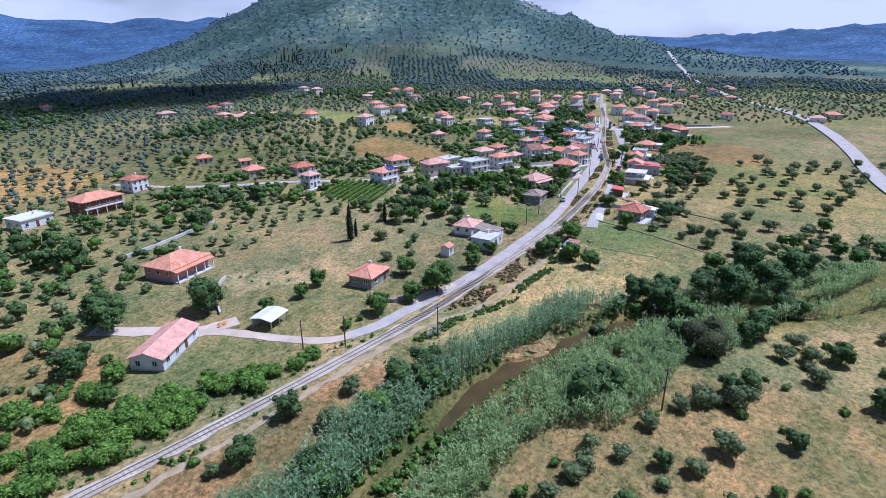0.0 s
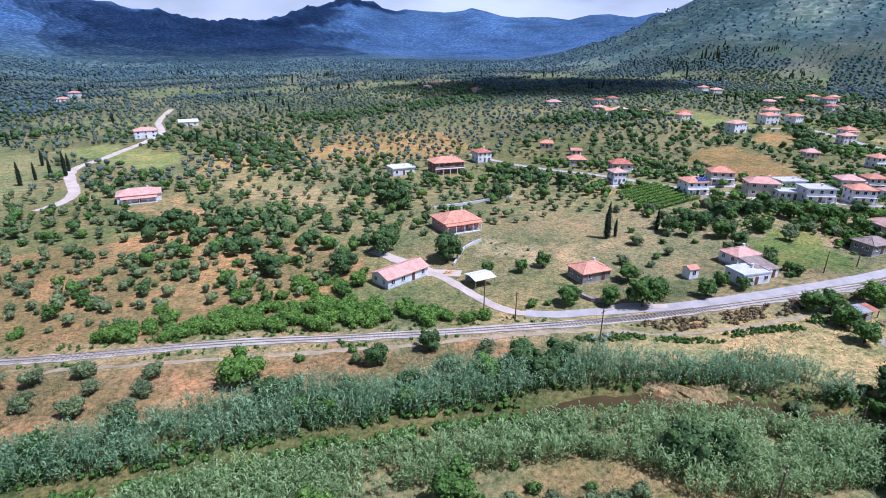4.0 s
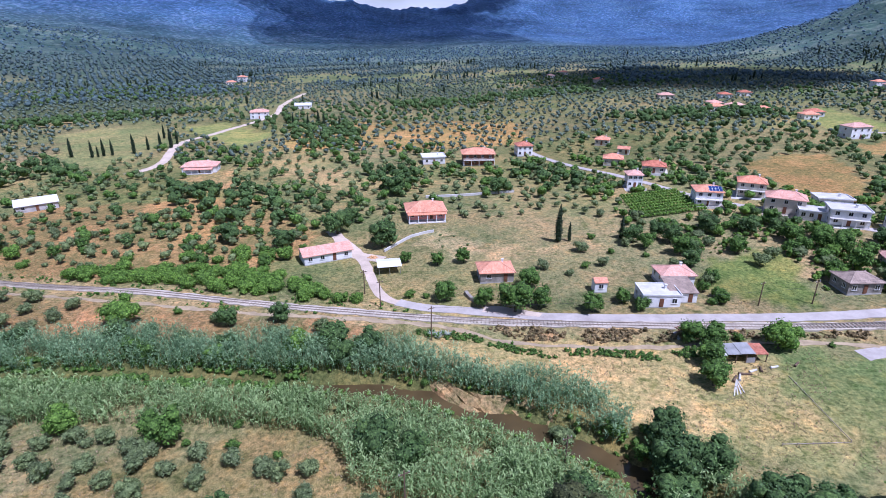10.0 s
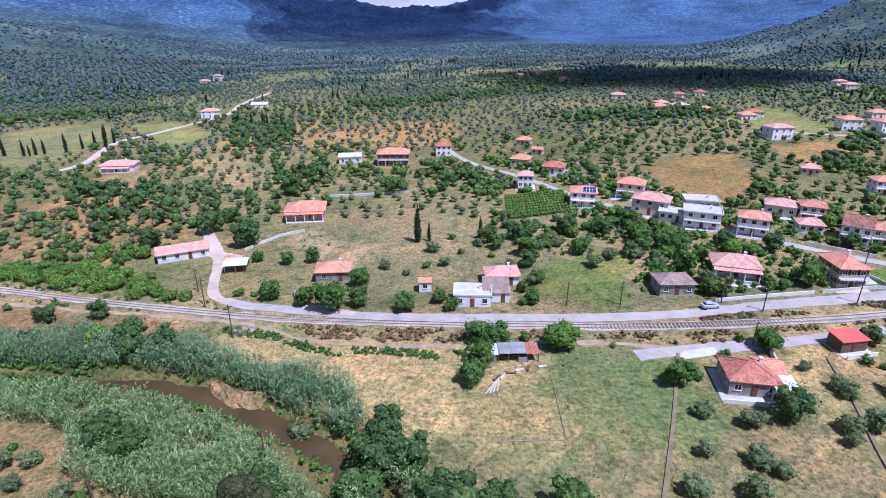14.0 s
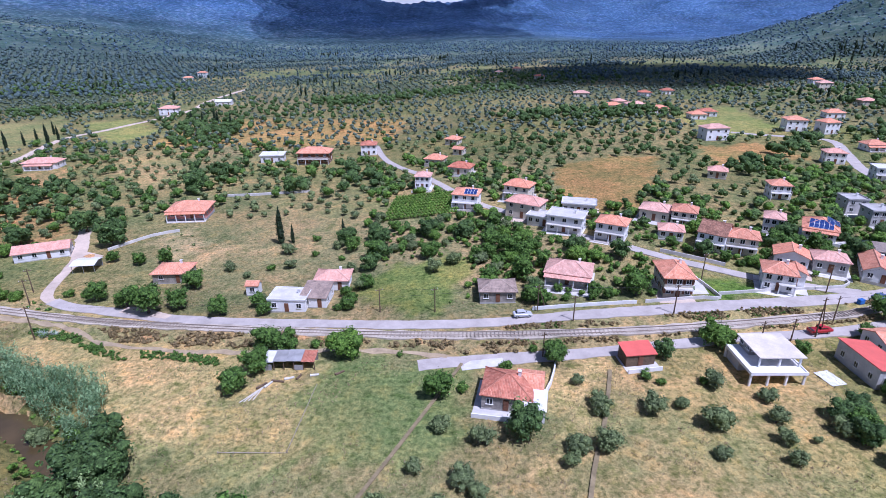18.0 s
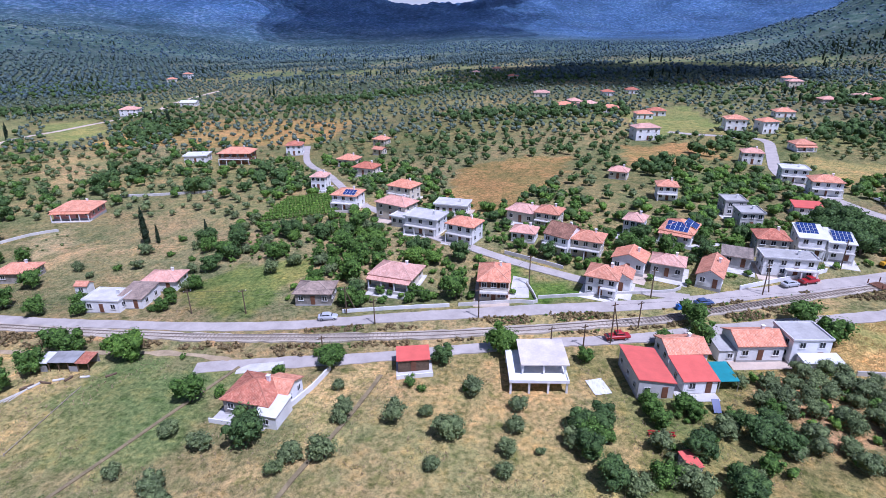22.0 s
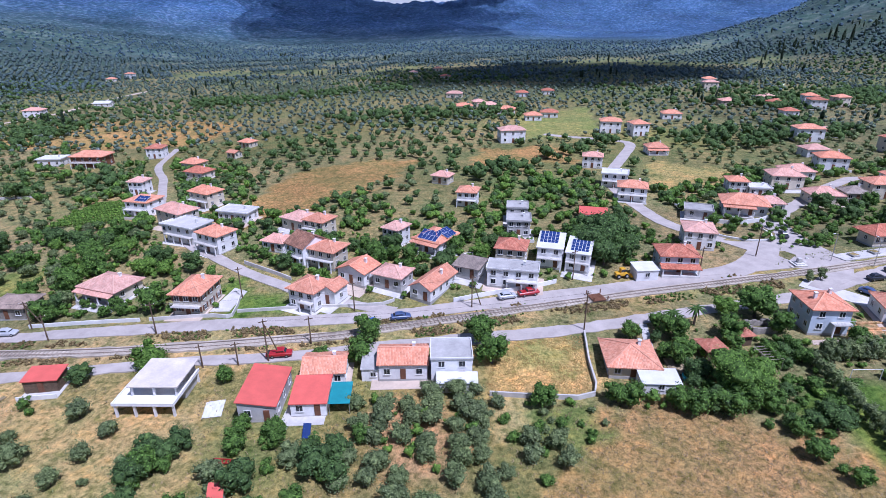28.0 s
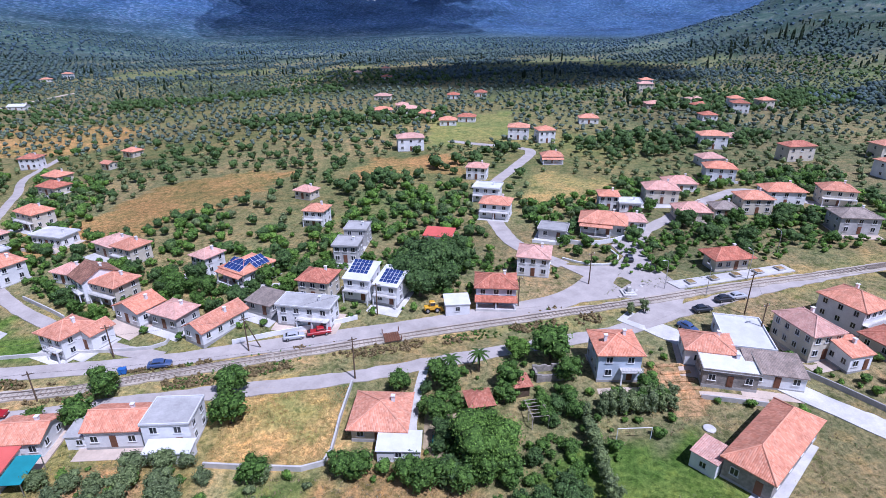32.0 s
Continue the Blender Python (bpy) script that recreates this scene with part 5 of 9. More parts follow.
def trunk_mesh(rng, h, r, limbs, spread):
    bm = bmesh.new()
    lean = rng.uniform(-0.12, 0.12, 2) * h
    tube(bm, [(0, 0, -0.25), (lean[0] * 0.4, lean[1] * 0.4, h * 0.5), (lean[0], lean[1], h)], [r * 1.25, r, r * 0.75], 6)
    for k in range(limbs):
        a = k * math.tau / limbs + rng.uniform(-0.4, 0.4)
        e = Vector((lean[0] + math.cos(a) * spread, lean[1] + math.sin(a) * spread, h + spread * rng.uniform(0.7, 1.2)))
        tube(bm, [(lean[0], lean[1], h * 0.85), e * 0.55 + Vector((lean[0], lean[1], h)) * 0.45, e], [r * 0.6, r * 0.42, r * 0.15], 5)
    me = bpy.data.meshes.new("trunk")
    bm.to_mesh(me)
    bm.free()
    me.materials.append(M_BARK)
    return me


def tree_kind(seed, r, h, base, lobes, count, size, material, inner, trunk_r=0.16, variants=4, limbs=4):
    rng = np.random.default_rng(seed)
    out = []
    for _ in range(variants):
        lob = crown_lobes(rng, r, h, base, lobes)
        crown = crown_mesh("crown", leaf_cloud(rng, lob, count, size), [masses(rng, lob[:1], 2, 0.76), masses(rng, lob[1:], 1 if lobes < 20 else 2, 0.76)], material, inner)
        out.append((trunk_mesh(rng, base + h * 0.2, trunk_r, limbs, r * 0.45), crown))
    return out


def cypress_kind(seed, h, r, count):
    rng = np.random.default_rng(seed)
    lob = [(rng.uniform(-0.1, 0.1), rng.uniform(-0.1, 0.1), h * (0.1 + 0.85 * k / 9), r * (1 - (k / 9 - 0.25) ** 2 * 1.35), r * (1 - (k / 9 - 0.25) ** 2 * 1.35), h * 0.09) for k in range(10)]
    return [(trunk_mesh(rng, h * 0.3, 0.18, 0, 0.1), crown_mesh("crown", leaf_cloud(rng, lob, count, 0.2), [masses(rng, lob, 1, 0.95, 0.1)], M_CYPRESS, M_CYPRESS_MASS))]


KINDS = {
    "olive": tree_kind(1, 2.1, 2.6, 0.5, 11, 780, 0.145, M_OLIVE, M_OLIVE_MASS),
    "round": tree_kind(2, 2.6, 3.9, 0.7, 18, 900, 0.165, M_LEAF, M_LEAF_MASS, 0.2),
    "bright": tree_kind(3, 2.8, 3.9, 0.4, 18, 1200, 0.15, M_BRIGHT, M_BRIGHT_MASS, 0.2),
    "dark": tree_kind(4, 3.0, 4.6, 0.6, 18, 950, 0.17, M_DARK, M_DARK_MASS, 0.24),
    "shrub": tree_kind(5, 1.4, 1.7, 0.1, 9, 420, 0.12, M_LEAF, M_LEAF_MASS, 0.1, limbs=3),
    "greyshrub": tree_kind(6, 1.4, 1.7, 0.1, 9, 420, 0.11, M_OLIVE, M_OLIVE_MASS, 0.1, limbs=3),
    "fig": tree_kind(7, 2.4, 2.3, 0.1, 14, 850, 0.16, M_BRIGHT, M_BRIGHT_MASS, 0.14),
    "dome": tree_kind(13, 4.4, 6.0, 0.1, 44, 7000, 0.13, M_DOME, M_DOME_MASS, 0.4, 1, 6),
    "walnut": tree_kind(12, 5.2, 7.0, 0.6, 46, 9000, 0.15, M_BRIGHT, M_LEAF_MASS, 0.4, 1, 6),
    "cypress": cypress_kind(8, 11.0, 1.05, 700),
    "conifer": tree_kind(9, 1.35, 4.2, 0.2, 12, 650, 0.14, M_OLIVE, M_OLIVE_MASS, 0.14),
}
WORDS = {"olive": ("olive_tree", "grey-green olive tree with a loose rounded crown", "olive tree"),
         "round": ("tree", "leafy green broadleaf tree with a full crown", "tree"),
         "bright": ("tree", "bright green leafy tree with a spreading crown", "tree"),
         "dark": ("tree", "tall dark green tree with a dense crown", "tree"),
         "shrub": ("shrub", "rounded leafy green garden shrub", "shrub"),
         "greyshrub": ("shrub", "small grey-green shrub on dry grass", "shrub"),
         "fig": ("fig_tree", "low spreading bright green fig tree", "fig tree"),
         "conifer": ("conifer", "grey-green conifer in a planted row", "conifer"),
         "walnut": ("tree", "huge bright green walnut tree with a broad dome", "tree"),
         "dome": ("tree", "big dull brown-green tree with a dense low dome", "tree"),
         "cypress": ("cypress", "tall slim dark cypress", "cypress")}
prng = np.random.default_rng(77)
COUNT = {}


def plant(kind, x, y, s=1.0, tall=1.0):
    for hx, hy, w, d, rot in PLANS:
        c, k = math.cos(radians(rot)), math.sin(radians(rot))
        if abs((x - hx) * c + (y - hy) * k) < w / 2 + 0.7 and abs((y - hy) * c - (x - hx) * k) < d / 2 + 0.7:
            return None
    name, label, cat = WORDS[kind]
    COUNT[kind] = COUNT.get(kind, 0) + 1
    trunk, crown = KINDS[kind][int(prng.integers(len(KINDS[kind])))]
    s *= prng.uniform(0.92, 1.08)
    e = thing(name, label, cat, pose(x, y, ground_z(x, y) - 0.05, 0, 0, prng.uniform(0, 360)) @ Matrix.Diagonal((s, s, s * tall, 1)), group=cat + "s of the valley")
    shared("trunk", trunk, e)
    shared("crown", crown, e)
    return e


def plants(kind, spots, s=1.0, tall=1.0):
    for x, y, *k in spots:
        plant(kind, x, y, k[0] if k else s, tall)


def scatter(rng, poly, spacing, jitter=0.35, turn=0.0, keep=1.0):
    """Places on a loosely planted grid inside an outline."""
    xs, ys = [p[0] for p in poly], [p[1] for p in poly]
    cx, cy, R = (min(xs) + max(xs)) / 2, (min(ys) + max(ys)) / 2, max(max(xs) - min(xs), max(ys) - min(ys))
    g = np.arange(-R, R, spacing)
    U, V = np.meshgrid(g, g)
    U = U + rng.uniform(-jitter, jitter, U.shape) * spacing
    V = V + rng.uniform(-jitter, jitter, V.shape) * spacing
    c, s = math.cos(radians(turn)), math.sin(radians(turn))
    X, Y = (cx + c * U - s * V).ravel(), (cy + s * U + c * V).ravel()
    ok = inside(X, Y, poly) & (rng.uniform(size=X.shape) < keep)
    return X[ok], Y[ok]


ROADS = [(ROAD, 5), (ROAD_SOUTH, 4.6), (ROAD_WEST, 4.5), (STREET_WEST, 4.5), (STREET_NORTH, 5), (STREET_EAST, 5), (LANE_EAST, 5), (RAIL, 4.2), (LANE_FAR_WEST, 4.5), (TRACK, 2.6)]
LAWN = [(236.5, 54.5), (246.5, 55.5), (245.0, 63.0), (233.5, 73.0), (231.5, 68.0), (232.5, 55.5)]
MEADOW = [(153, 58), (172, 52), (184, 68), (178, 81), (161, 79)]
OPEN = [LAWN, MEADOW, [(287.5, 48), (308.5, 47.5), (306.5, 29.0), (287.2, 30.0)], [(360.5, 49.5), (366, 49.0), (367, 38.6), (360.5, 38.0)], [(155, 109), (181, 111), (184, 138), (157, 137)]]


def clear_of(X, Y, room=7.0, river=9.0):
    ok = np.ones(X.shape, bool)
    for line, w in ROADS:
        ok &= to_line(X, Y, line)[0] > w
    ok &= to_line(X, Y, RIVER)[0] > river
    for poly in OPEN:
        ok &= ~inside(X, Y, poly)
    edge = max(0.9, room - 4.4)
    for hx, hy, w, d, rot in PLANS:
        c, s = math.cos(radians(rot)), math.sin(radians(rot))
        U, V = (X - hx) * c + (Y - hy) * s, (Y - hy) * c - (X - hx) * s
        ok &= (np.abs(U) > w / 2 + edge) | (V > d / 2 + edge) | (V < -d / 2 - edge - 1.2)
    return ok


def grove(name, label, spots, sizes, material, count, leaf, rng, base=0.22, sq=0.72, inner=None, sub=1, sides=3):
    """Many trees too far off to be told apart, as one mesh of leafy lumps."""
    X, Y = spots
    k = len(X)
    if not k:
        return None
    Z = height(X, Y)
    sizes = np.asarray(sizes, float)
    main = np.stack([X, Y, Z + base * sizes + sizes * sq, sizes * 0.8, sizes * 0.8, sizes * sq], 1)
    lob = [main]
    for _ in range(sides):
        a = rng.uniform(0, math.tau, k)
        q = sizes * rng.uniform(0.4, 0.6, k)
        lob.append(np.stack([X + np.cos(a) * sizes * 0.55, Y + np.sin(a) * sizes * 0.55, Z + base * sizes + sizes * rng.uniform(0.5, 1.2, k), q, q, q * 0.85], 1))
    flat = np.concatenate(lob)
    tree = np.repeat(np.arange(k), count)
    pick = tree + k * rng.integers(0, sides + 1, len(tree))
    cores = [masses(rng, main, sub, 0.88, 0.18)] + ([masses(rng, np.concatenate(lob[1:]), 1, 0.88, 0.17)] if sides else [])
    leaves = leaf_cloud(rng, flat, 0, leaf * sizes[tree], pick) if count else np.zeros((0, 3))
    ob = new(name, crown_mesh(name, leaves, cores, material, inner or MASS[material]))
    return tagged(ob, label, "trees", kind="stuff")


MASS = {M_CYPRESS: M_CYPRESS_MASS, M_OLIVE: M_OLIVE_MASS, M_LEAF: M_LEAF_MASS, M_BRIGHT: M_BRIGHT_MASS, M_DARK: M_DARK_MASS, M_MAQUIS: M_MAQUIS_MASS, M_BRUSH: M_BRUSH_MASS}


rng = np.random.default_rng(5)
WIDE = [(-420, 100), (-420, 640), (760, 640), (760, 60), (480, 60), (470, 120), (60, 120), (40, 90), (-60, 100)]
X, Y = scatter(rng, WIDE, 6.7, 0.36, 12)
far_ok = clear_of(X, Y, 9.0)
for poly in ([(219.7, 164.0), (239.6, 180.9), (268.8, 183.4), (251.5, 138.2), (234.1, 111.7), (217.9, 97.5), (210.6, 103.3)], [(86.0, 84.3), (127.5, 76.3), (129.4, 109.7), (90.0, 119.0)], [(286.2, 165.8), (336.2, 182.3), (329.5, 211.6), (296.4, 203.4)], [(292.6, 124.1), (297.3, 153.0), (322.9, 158.1), (319.1, 129.1)],
             [(350.1, 140.0), (382.6, 141.4), (388.1, 165.6), (362.2, 177.2)], [(-147, 318), (-105, 359), (-53, 270), (-70, 210), (-100, 232)], [(-75, 331), (-53, 352), (-4, 291), (-16, 257), (-44, 290)], [(-19, 194), (-2, 203), (11, 173), (-4, 165)],
             [(320, 300), (372, 330), (360, 245), (318, 225)], [(350.6, 57.7), (460.4, 72.9), (459.2, 101.6), (376.1, 100.5), (343.8, 93.8)]):
    far_ok &= ~inside(X, Y, poly)
X, Y = X[far_ok], Y[far_ok]
kindv = np.sin(X * 0.013 + 1.2) * np.cos(Y * 0.017) + rng.normal(scale=0.45, size=X.shape)
for nm, lab, sel, mat_, lo, hi in (("olive_grove", "grey-green olive groves across the valley", kindv < 0.7, M_OLIVE, 1.1, 1.85), ("far_trees", "dark green trees among the groves", kindv >= 0.7, M_DARK, 1.3, 2.6)):
    sel = sel & (rng.uniform(size=X.shape) < 0.9)
    close = sel & (Y < 230)
    grove(nm + "_near", lab, (X[close], Y[close]), rng.uniform(lo, hi, close.sum()), mat_, 50, 0.16, rng, sides=1)
    sel &= Y >= 230
    grove(nm, lab, (X[sel], Y[sel]), rng.uniform(lo, hi * 1.15, sel.sum()), mat_, 7, 0.28, rng, inner=M_GROVE_MASS if mat_ is M_OLIVE else M_DARK_MASS, sides=1)
# the plain and lower slopes beyond: woods, planted rows and open plots, crowns tinted with air haze
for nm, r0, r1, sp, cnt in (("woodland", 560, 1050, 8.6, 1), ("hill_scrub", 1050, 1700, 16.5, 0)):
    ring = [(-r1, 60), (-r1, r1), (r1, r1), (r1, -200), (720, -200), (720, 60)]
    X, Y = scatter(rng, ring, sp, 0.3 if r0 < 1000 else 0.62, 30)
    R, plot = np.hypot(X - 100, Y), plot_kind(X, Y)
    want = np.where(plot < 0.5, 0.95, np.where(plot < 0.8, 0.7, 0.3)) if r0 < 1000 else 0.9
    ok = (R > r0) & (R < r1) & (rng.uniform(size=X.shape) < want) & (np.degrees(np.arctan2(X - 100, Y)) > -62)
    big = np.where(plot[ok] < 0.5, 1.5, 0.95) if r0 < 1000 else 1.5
    grove(nm, "hazed blue-green trees and scrub spreading to the hills", (X[ok], Y[ok]), rng.uniform(1.3, 2.5, ok.sum()) * big, M_MAQUIS, cnt, 0.3, rng, base=0.0, sides=0, inner=M_WOOD_MASS if r0 < 1000 else M_MAQUIS_MASS)


# slim dark cypresses in clusters over the far plain and the foot of the hill
cx_, cy_ = [], []
for _ in range(46):
    a, r = rng.uniform(-0.62, 1.05), rng.uniform(430, 1250)
    n_ = int(rng.integers(2, 9))
    cx_.append(100 + math.sin(a) * r + rng.normal(scale=16, size=n_))
    cy_.append(math.cos(a) * r + rng.normal(scale=12, size=n_))
cx_, cy_ = np.concatenate(cx_ + [rng.uniform(690, 860, 60)]), np.concatenate(cy_ + [rng.uniform(640, 760, 60)])
grove("far_cypresses", "slim dark cypresses on the far plain", (cx_, cy_), rng.uniform(1.0, 1.7, len(cx_)), M_CYPRESS, 30, 0.3, rng, base=0.0, sq=3.0, inner=M_CYPRESS_MASS, sides=0)

# orchards on the plain to the east, and garden trees behind the first houses
X, Y = scatter(rng, [(430, 20), (425, -40), (560, -160), (1000, -260), (1000, 60), (480, 60)], 8.2, 0.34, 25, 0.9)
ok = clear_of(X, Y, 9.0)
grove("east_orchard", "rows of olive trees on the plain", (X[ok], Y[ok]), rng.uniform(1.2, 2.0, ok.sum()), M_OLIVE, 12, 0.2, rng, sides=1)
for nm, mat_, sp, keep in (("garden_trees", M_LEAF, 4.6, 0.7), ("garden_trees_dark", M_DARK, 5.6, 0.6), ("garden_bushes", M_BRIGHT, 5.6, 0.5)):
    out = [[], []]
    for poly in ([(150, 100), (225, 92), (262, 96), (268, 112), (255, 135), (225, 112), (215, 135), (196, 175), (140, 205), (148, 150)],
                 [(262, 92), (335, 92), (348, 128), (330, 165), (300, 158), (286, 122), (268, 112)], [(345, 112), (460, 112), (462, 165), (390, 160), (350, 138)]):
        a, b = scatter(rng, poly, sp, 0.46, 17, keep)
        ok = clear_of(a, b, 5.9)
        out[0].append(a[ok])
        out[1].append(b[ok])
    a, b = np.concatenate(out[0]), np.concatenate(out[1])
    grove(nm, "leafy green trees and bushes in village gardens", (a, b), rng.uniform(0.8, 2.0, len(a)), mat_, 80, 0.15, rng, sub=2)
for nm, mat_, sp, lo, hi in (("station_bushes", M_LEAF, 3.4, 0.6, 1.5), ("station_trees", M_DARK, 6.5, 1.2, 2.4)):
    a, b = scatter(rng, [(368, 98), (386, 92), (410, 97), (462, 106), (470, 170), (385, 160), (376, 120)], sp, 0.48, 12, 0.7)
    ok = clear_of(a, b, 5.6) & (np.sin(a * 0.13 + 0.9) * np.cos(b * 0.17) > -0.45)
    grove(nm, "leafy bushes and trees in gardens behind the station", (a[ok], b[ok]), rng.uniform(lo, hi, ok.sum()), mat_, 70, 0.16, rng)
# low bushes and hedges filling yards and garden edges
out = [[], []]
for poly, keep in (([(158, 57), (236, 56), (300, 63), (340, 74), (344, 96), (262, 96), (160, 100)], 0.95), ([(344, 84), (382, 84), (460, 104), (460, 114), (345, 112)], 0.75), ([(316, 27), (346, 27), (362, 38), (420, 20), (424, 62), (380, 62), (345, 52), (318, 49)], 0.6),
                   ([(264, 31), (288, 31), (288, 8), (262, 6)], 0.35), ([(290, 31), (318, 30), (318, 26.5), (290, 27.5)], 0.5), ([(256, 36), (290, 39), (290, 44), (256, 41)], 0.4)):
    a, b = scatter(rng, poly, 2.5, 0.5, 31, keep)
    ok = clear_of(a, b, 5.3) & (np.sin(a * 0.21 + 1.5 * np.sin(b * 0.17)) * np.cos(b * 0.26) > -0.5)
    out[0].append(a[ok])
    out[1].append(b[ok])
a, b = np.concatenate(out[0]), np.concatenate(out[1])
half = rng.uniform(size=len(a)) < 0.5
grove("yard_bushes", "low leafy bushes in yards and along walls", (a[half], b[half]), rng.uniform(0.4, 1.3, half.sum()), M_LEAF, 60, 0.15, rng)
grove("yard_hedges", "low bright green bushes in yards", (a[~half], b[~half]), rng.uniform(0.35, 1.1, (~half).sum()), M_BRIGHT, 60, 0.15, rng)
# belts and clumps of taller trees between the groves
out = [[], []]
for poly in ([(-19, 171), (23, 171), (41, 124), (19, 123), (-6, 143)], [(-11, 346), (43, 315), (56, 246), (25, 238)], [(290, 161), (369, 236), (360, 208), (289, 143)], [(124, 188), (141, 186), (153, 147), (136, 151)], [(60, 190), (84, 200), (92, 172), (70, 160)],
             [(-140, 200), (-100, 228), (-72, 205), (-110, 150), (-150, 160)], [(380, 230), (470, 260), (480, 215), (400, 190)], [(200, 300), (330, 330), (330, 290), (220, 270)], [(-260, 330), (-150, 400), (-60, 420), (-120, 370), (-240, 290)], [(440, 330), (600, 400), (620, 340), (480, 290)],
             [(60, 430), (240, 470), (250, 430), (80, 390)], [(-330, 180), (-200, 210), (-170, 150), (-320, 120)]):
    a, b = scatter(rng, poly, 5.6, 0.48, 40, 0.75)
    ok = clear_of(a, b, 6.5)
    out[0].append(a[ok])
    out[1].append(b[ok])
a, b = np.concatenate(out[0]), np.concatenate(out[1])
grove("tree_belts", "belts of dark green trees between olive groves", (a, b), rng.uniform(1.6, 3.4, len(a)), M_DARK, 36, 0.17, rng)
for nm, mat_, sp, keep in (("mid_trees", M_LEAF, 8.0, 0.42), ("mid_trees_dark", M_DARK, 8.5, 0.42)):
    a, b = scatter(rng, [(-70, 112), (20, 104), (64, 112), (92, 130), (150, 150), (150, 245), (-70, 262)], sp, 0.48, 22, keep)
    ok = clear_of(a, b, 8.0) & (np.sin(a * 0.05 + 1.7) * np.cos(b * 0.06 + a * 0.02) > -0.35)
    for poly in ([(-19, 194), (-2, 203), (11, 173), (-4, 165)], [(5, 222), (37, 219), (75, 165), (45, 167)]):
        ok &= ~inside(a, b, poly)
    grove(nm, "broadleaf trees scattered between olive groves", (a[ok], b[ok]), rng.uniform(1.2, 2.7, ok.sum()), mat_, 90, 0.13, rng)
# rank green growth along the water's edge
a, b = rng.uniform(-100, 64, 3800), rng.uniform(28, 56, 3800)
d = to_line(a, b, RIVER)[0]
ok = (d > 1.3) & (d < 5.2)
grove("bank_growth", "dense green growth along the narrow water", (a[ok], b[ok]), rng.uniform(0.35, 0.95, ok.sum()), M_LEAF, 26, 0.24, rng, base=0.0, sides=1)
a, b = rng.uniform(62, 124, 1500), rng.uniform(-4, 44, 1500)
d = to_line(a, b, RIVER)[0]
ok = (d > 2.4) & (d < 5.0)
grove("bank_weeds", "bright green rank weeds along the water", (a[ok], b[ok]), rng.uniform(0.25, 0.6, ok.sum()), M_BRIGHT, 40, 0.22, rng)
# dry brush on the railway bank, green tangles beside the track and under the fig thicket
for nm, lab, n_brush, zone, mat_, lo, hi, rule in (
        ("dry_brush", "reddish-brown dry brush on the railway bank", 2200, (82, 190, 38, 56), M_BRUSH, 0.25, 0.8, lambda a, b: (b < np.interp(a, [p[0] for p in RAIL], [p[1] for p in RAIL]) - 2.2) & (b > np.interp(a, [p[0] for p in TRACK[::-1]], [p[1] for p in TRACK[::-1]]) + 1.4)),
        ("line_brush", "brown and green brush between road and rails", 16000, (188, 356, 40, 72), M_BRUSH, 0.2, 0.55, lambda a, b: (np.abs(to_line(a, b, RAIL)[0] - 3.3) < 1.8) & (np.sin(a * 0.11 + b * 0.4) > -0.6)),
        ("line_weeds", "low green weeds between road and rails", 9000, (188, 356, 40, 72), M_LEAF, 0.15, 0.42, lambda a, b: (np.abs(to_line(a, b, RAIL)[0] - 3.4) < 1.7) & (np.sin(a * 0.13 + 2.0) > 0.1)),
        ("green_tangle", "low green tangle beside the dirt track", 3000, (84, 140, 33, 52), M_LEAF, 0.2, 0.65, lambda a, b: np.abs(b - np.interp(a, [p[0] for p in TRACK[::-1]], [p[1] for p in TRACK[::-1]]) + 2.8 + 0.8 * np.sin(a * 0.3)) < 1.3),
        ("verge_tangle", "low green tangle along the railway", 3400, (-60, 92, 56, 88), M_LEAF, 0.2, 0.7, lambda a, b: np.abs(b - np.interp(a, [p[0] for p in RAIL], [p[1] for p in RAIL]) - np.where(np.sin(a * 7.1 + b * 3.3) > 0, 3.4, -2.6) - 0.7 * np.sin(a * 0.21)) < 1.5)):
    a, b = rng.uniform(zone[0], zone[1], n_brush), rng.uniform(zone[2], zone[3], n_brush)
    ok = rule(a, b) & (np.sin(a * 0.37 + 1.3 * np.sin(b * 0.5)) > -0.75)
    for line, w in ROADS:
        ok &= to_line(a, b, line)[0] > w * 0.42
    grove(nm, lab, (a[ok], b[ok]), rng.uniform(lo, hi, ok.sum()), mat_, 24, 0.26, rng, base=0.0, sq=0.45, sides=1)
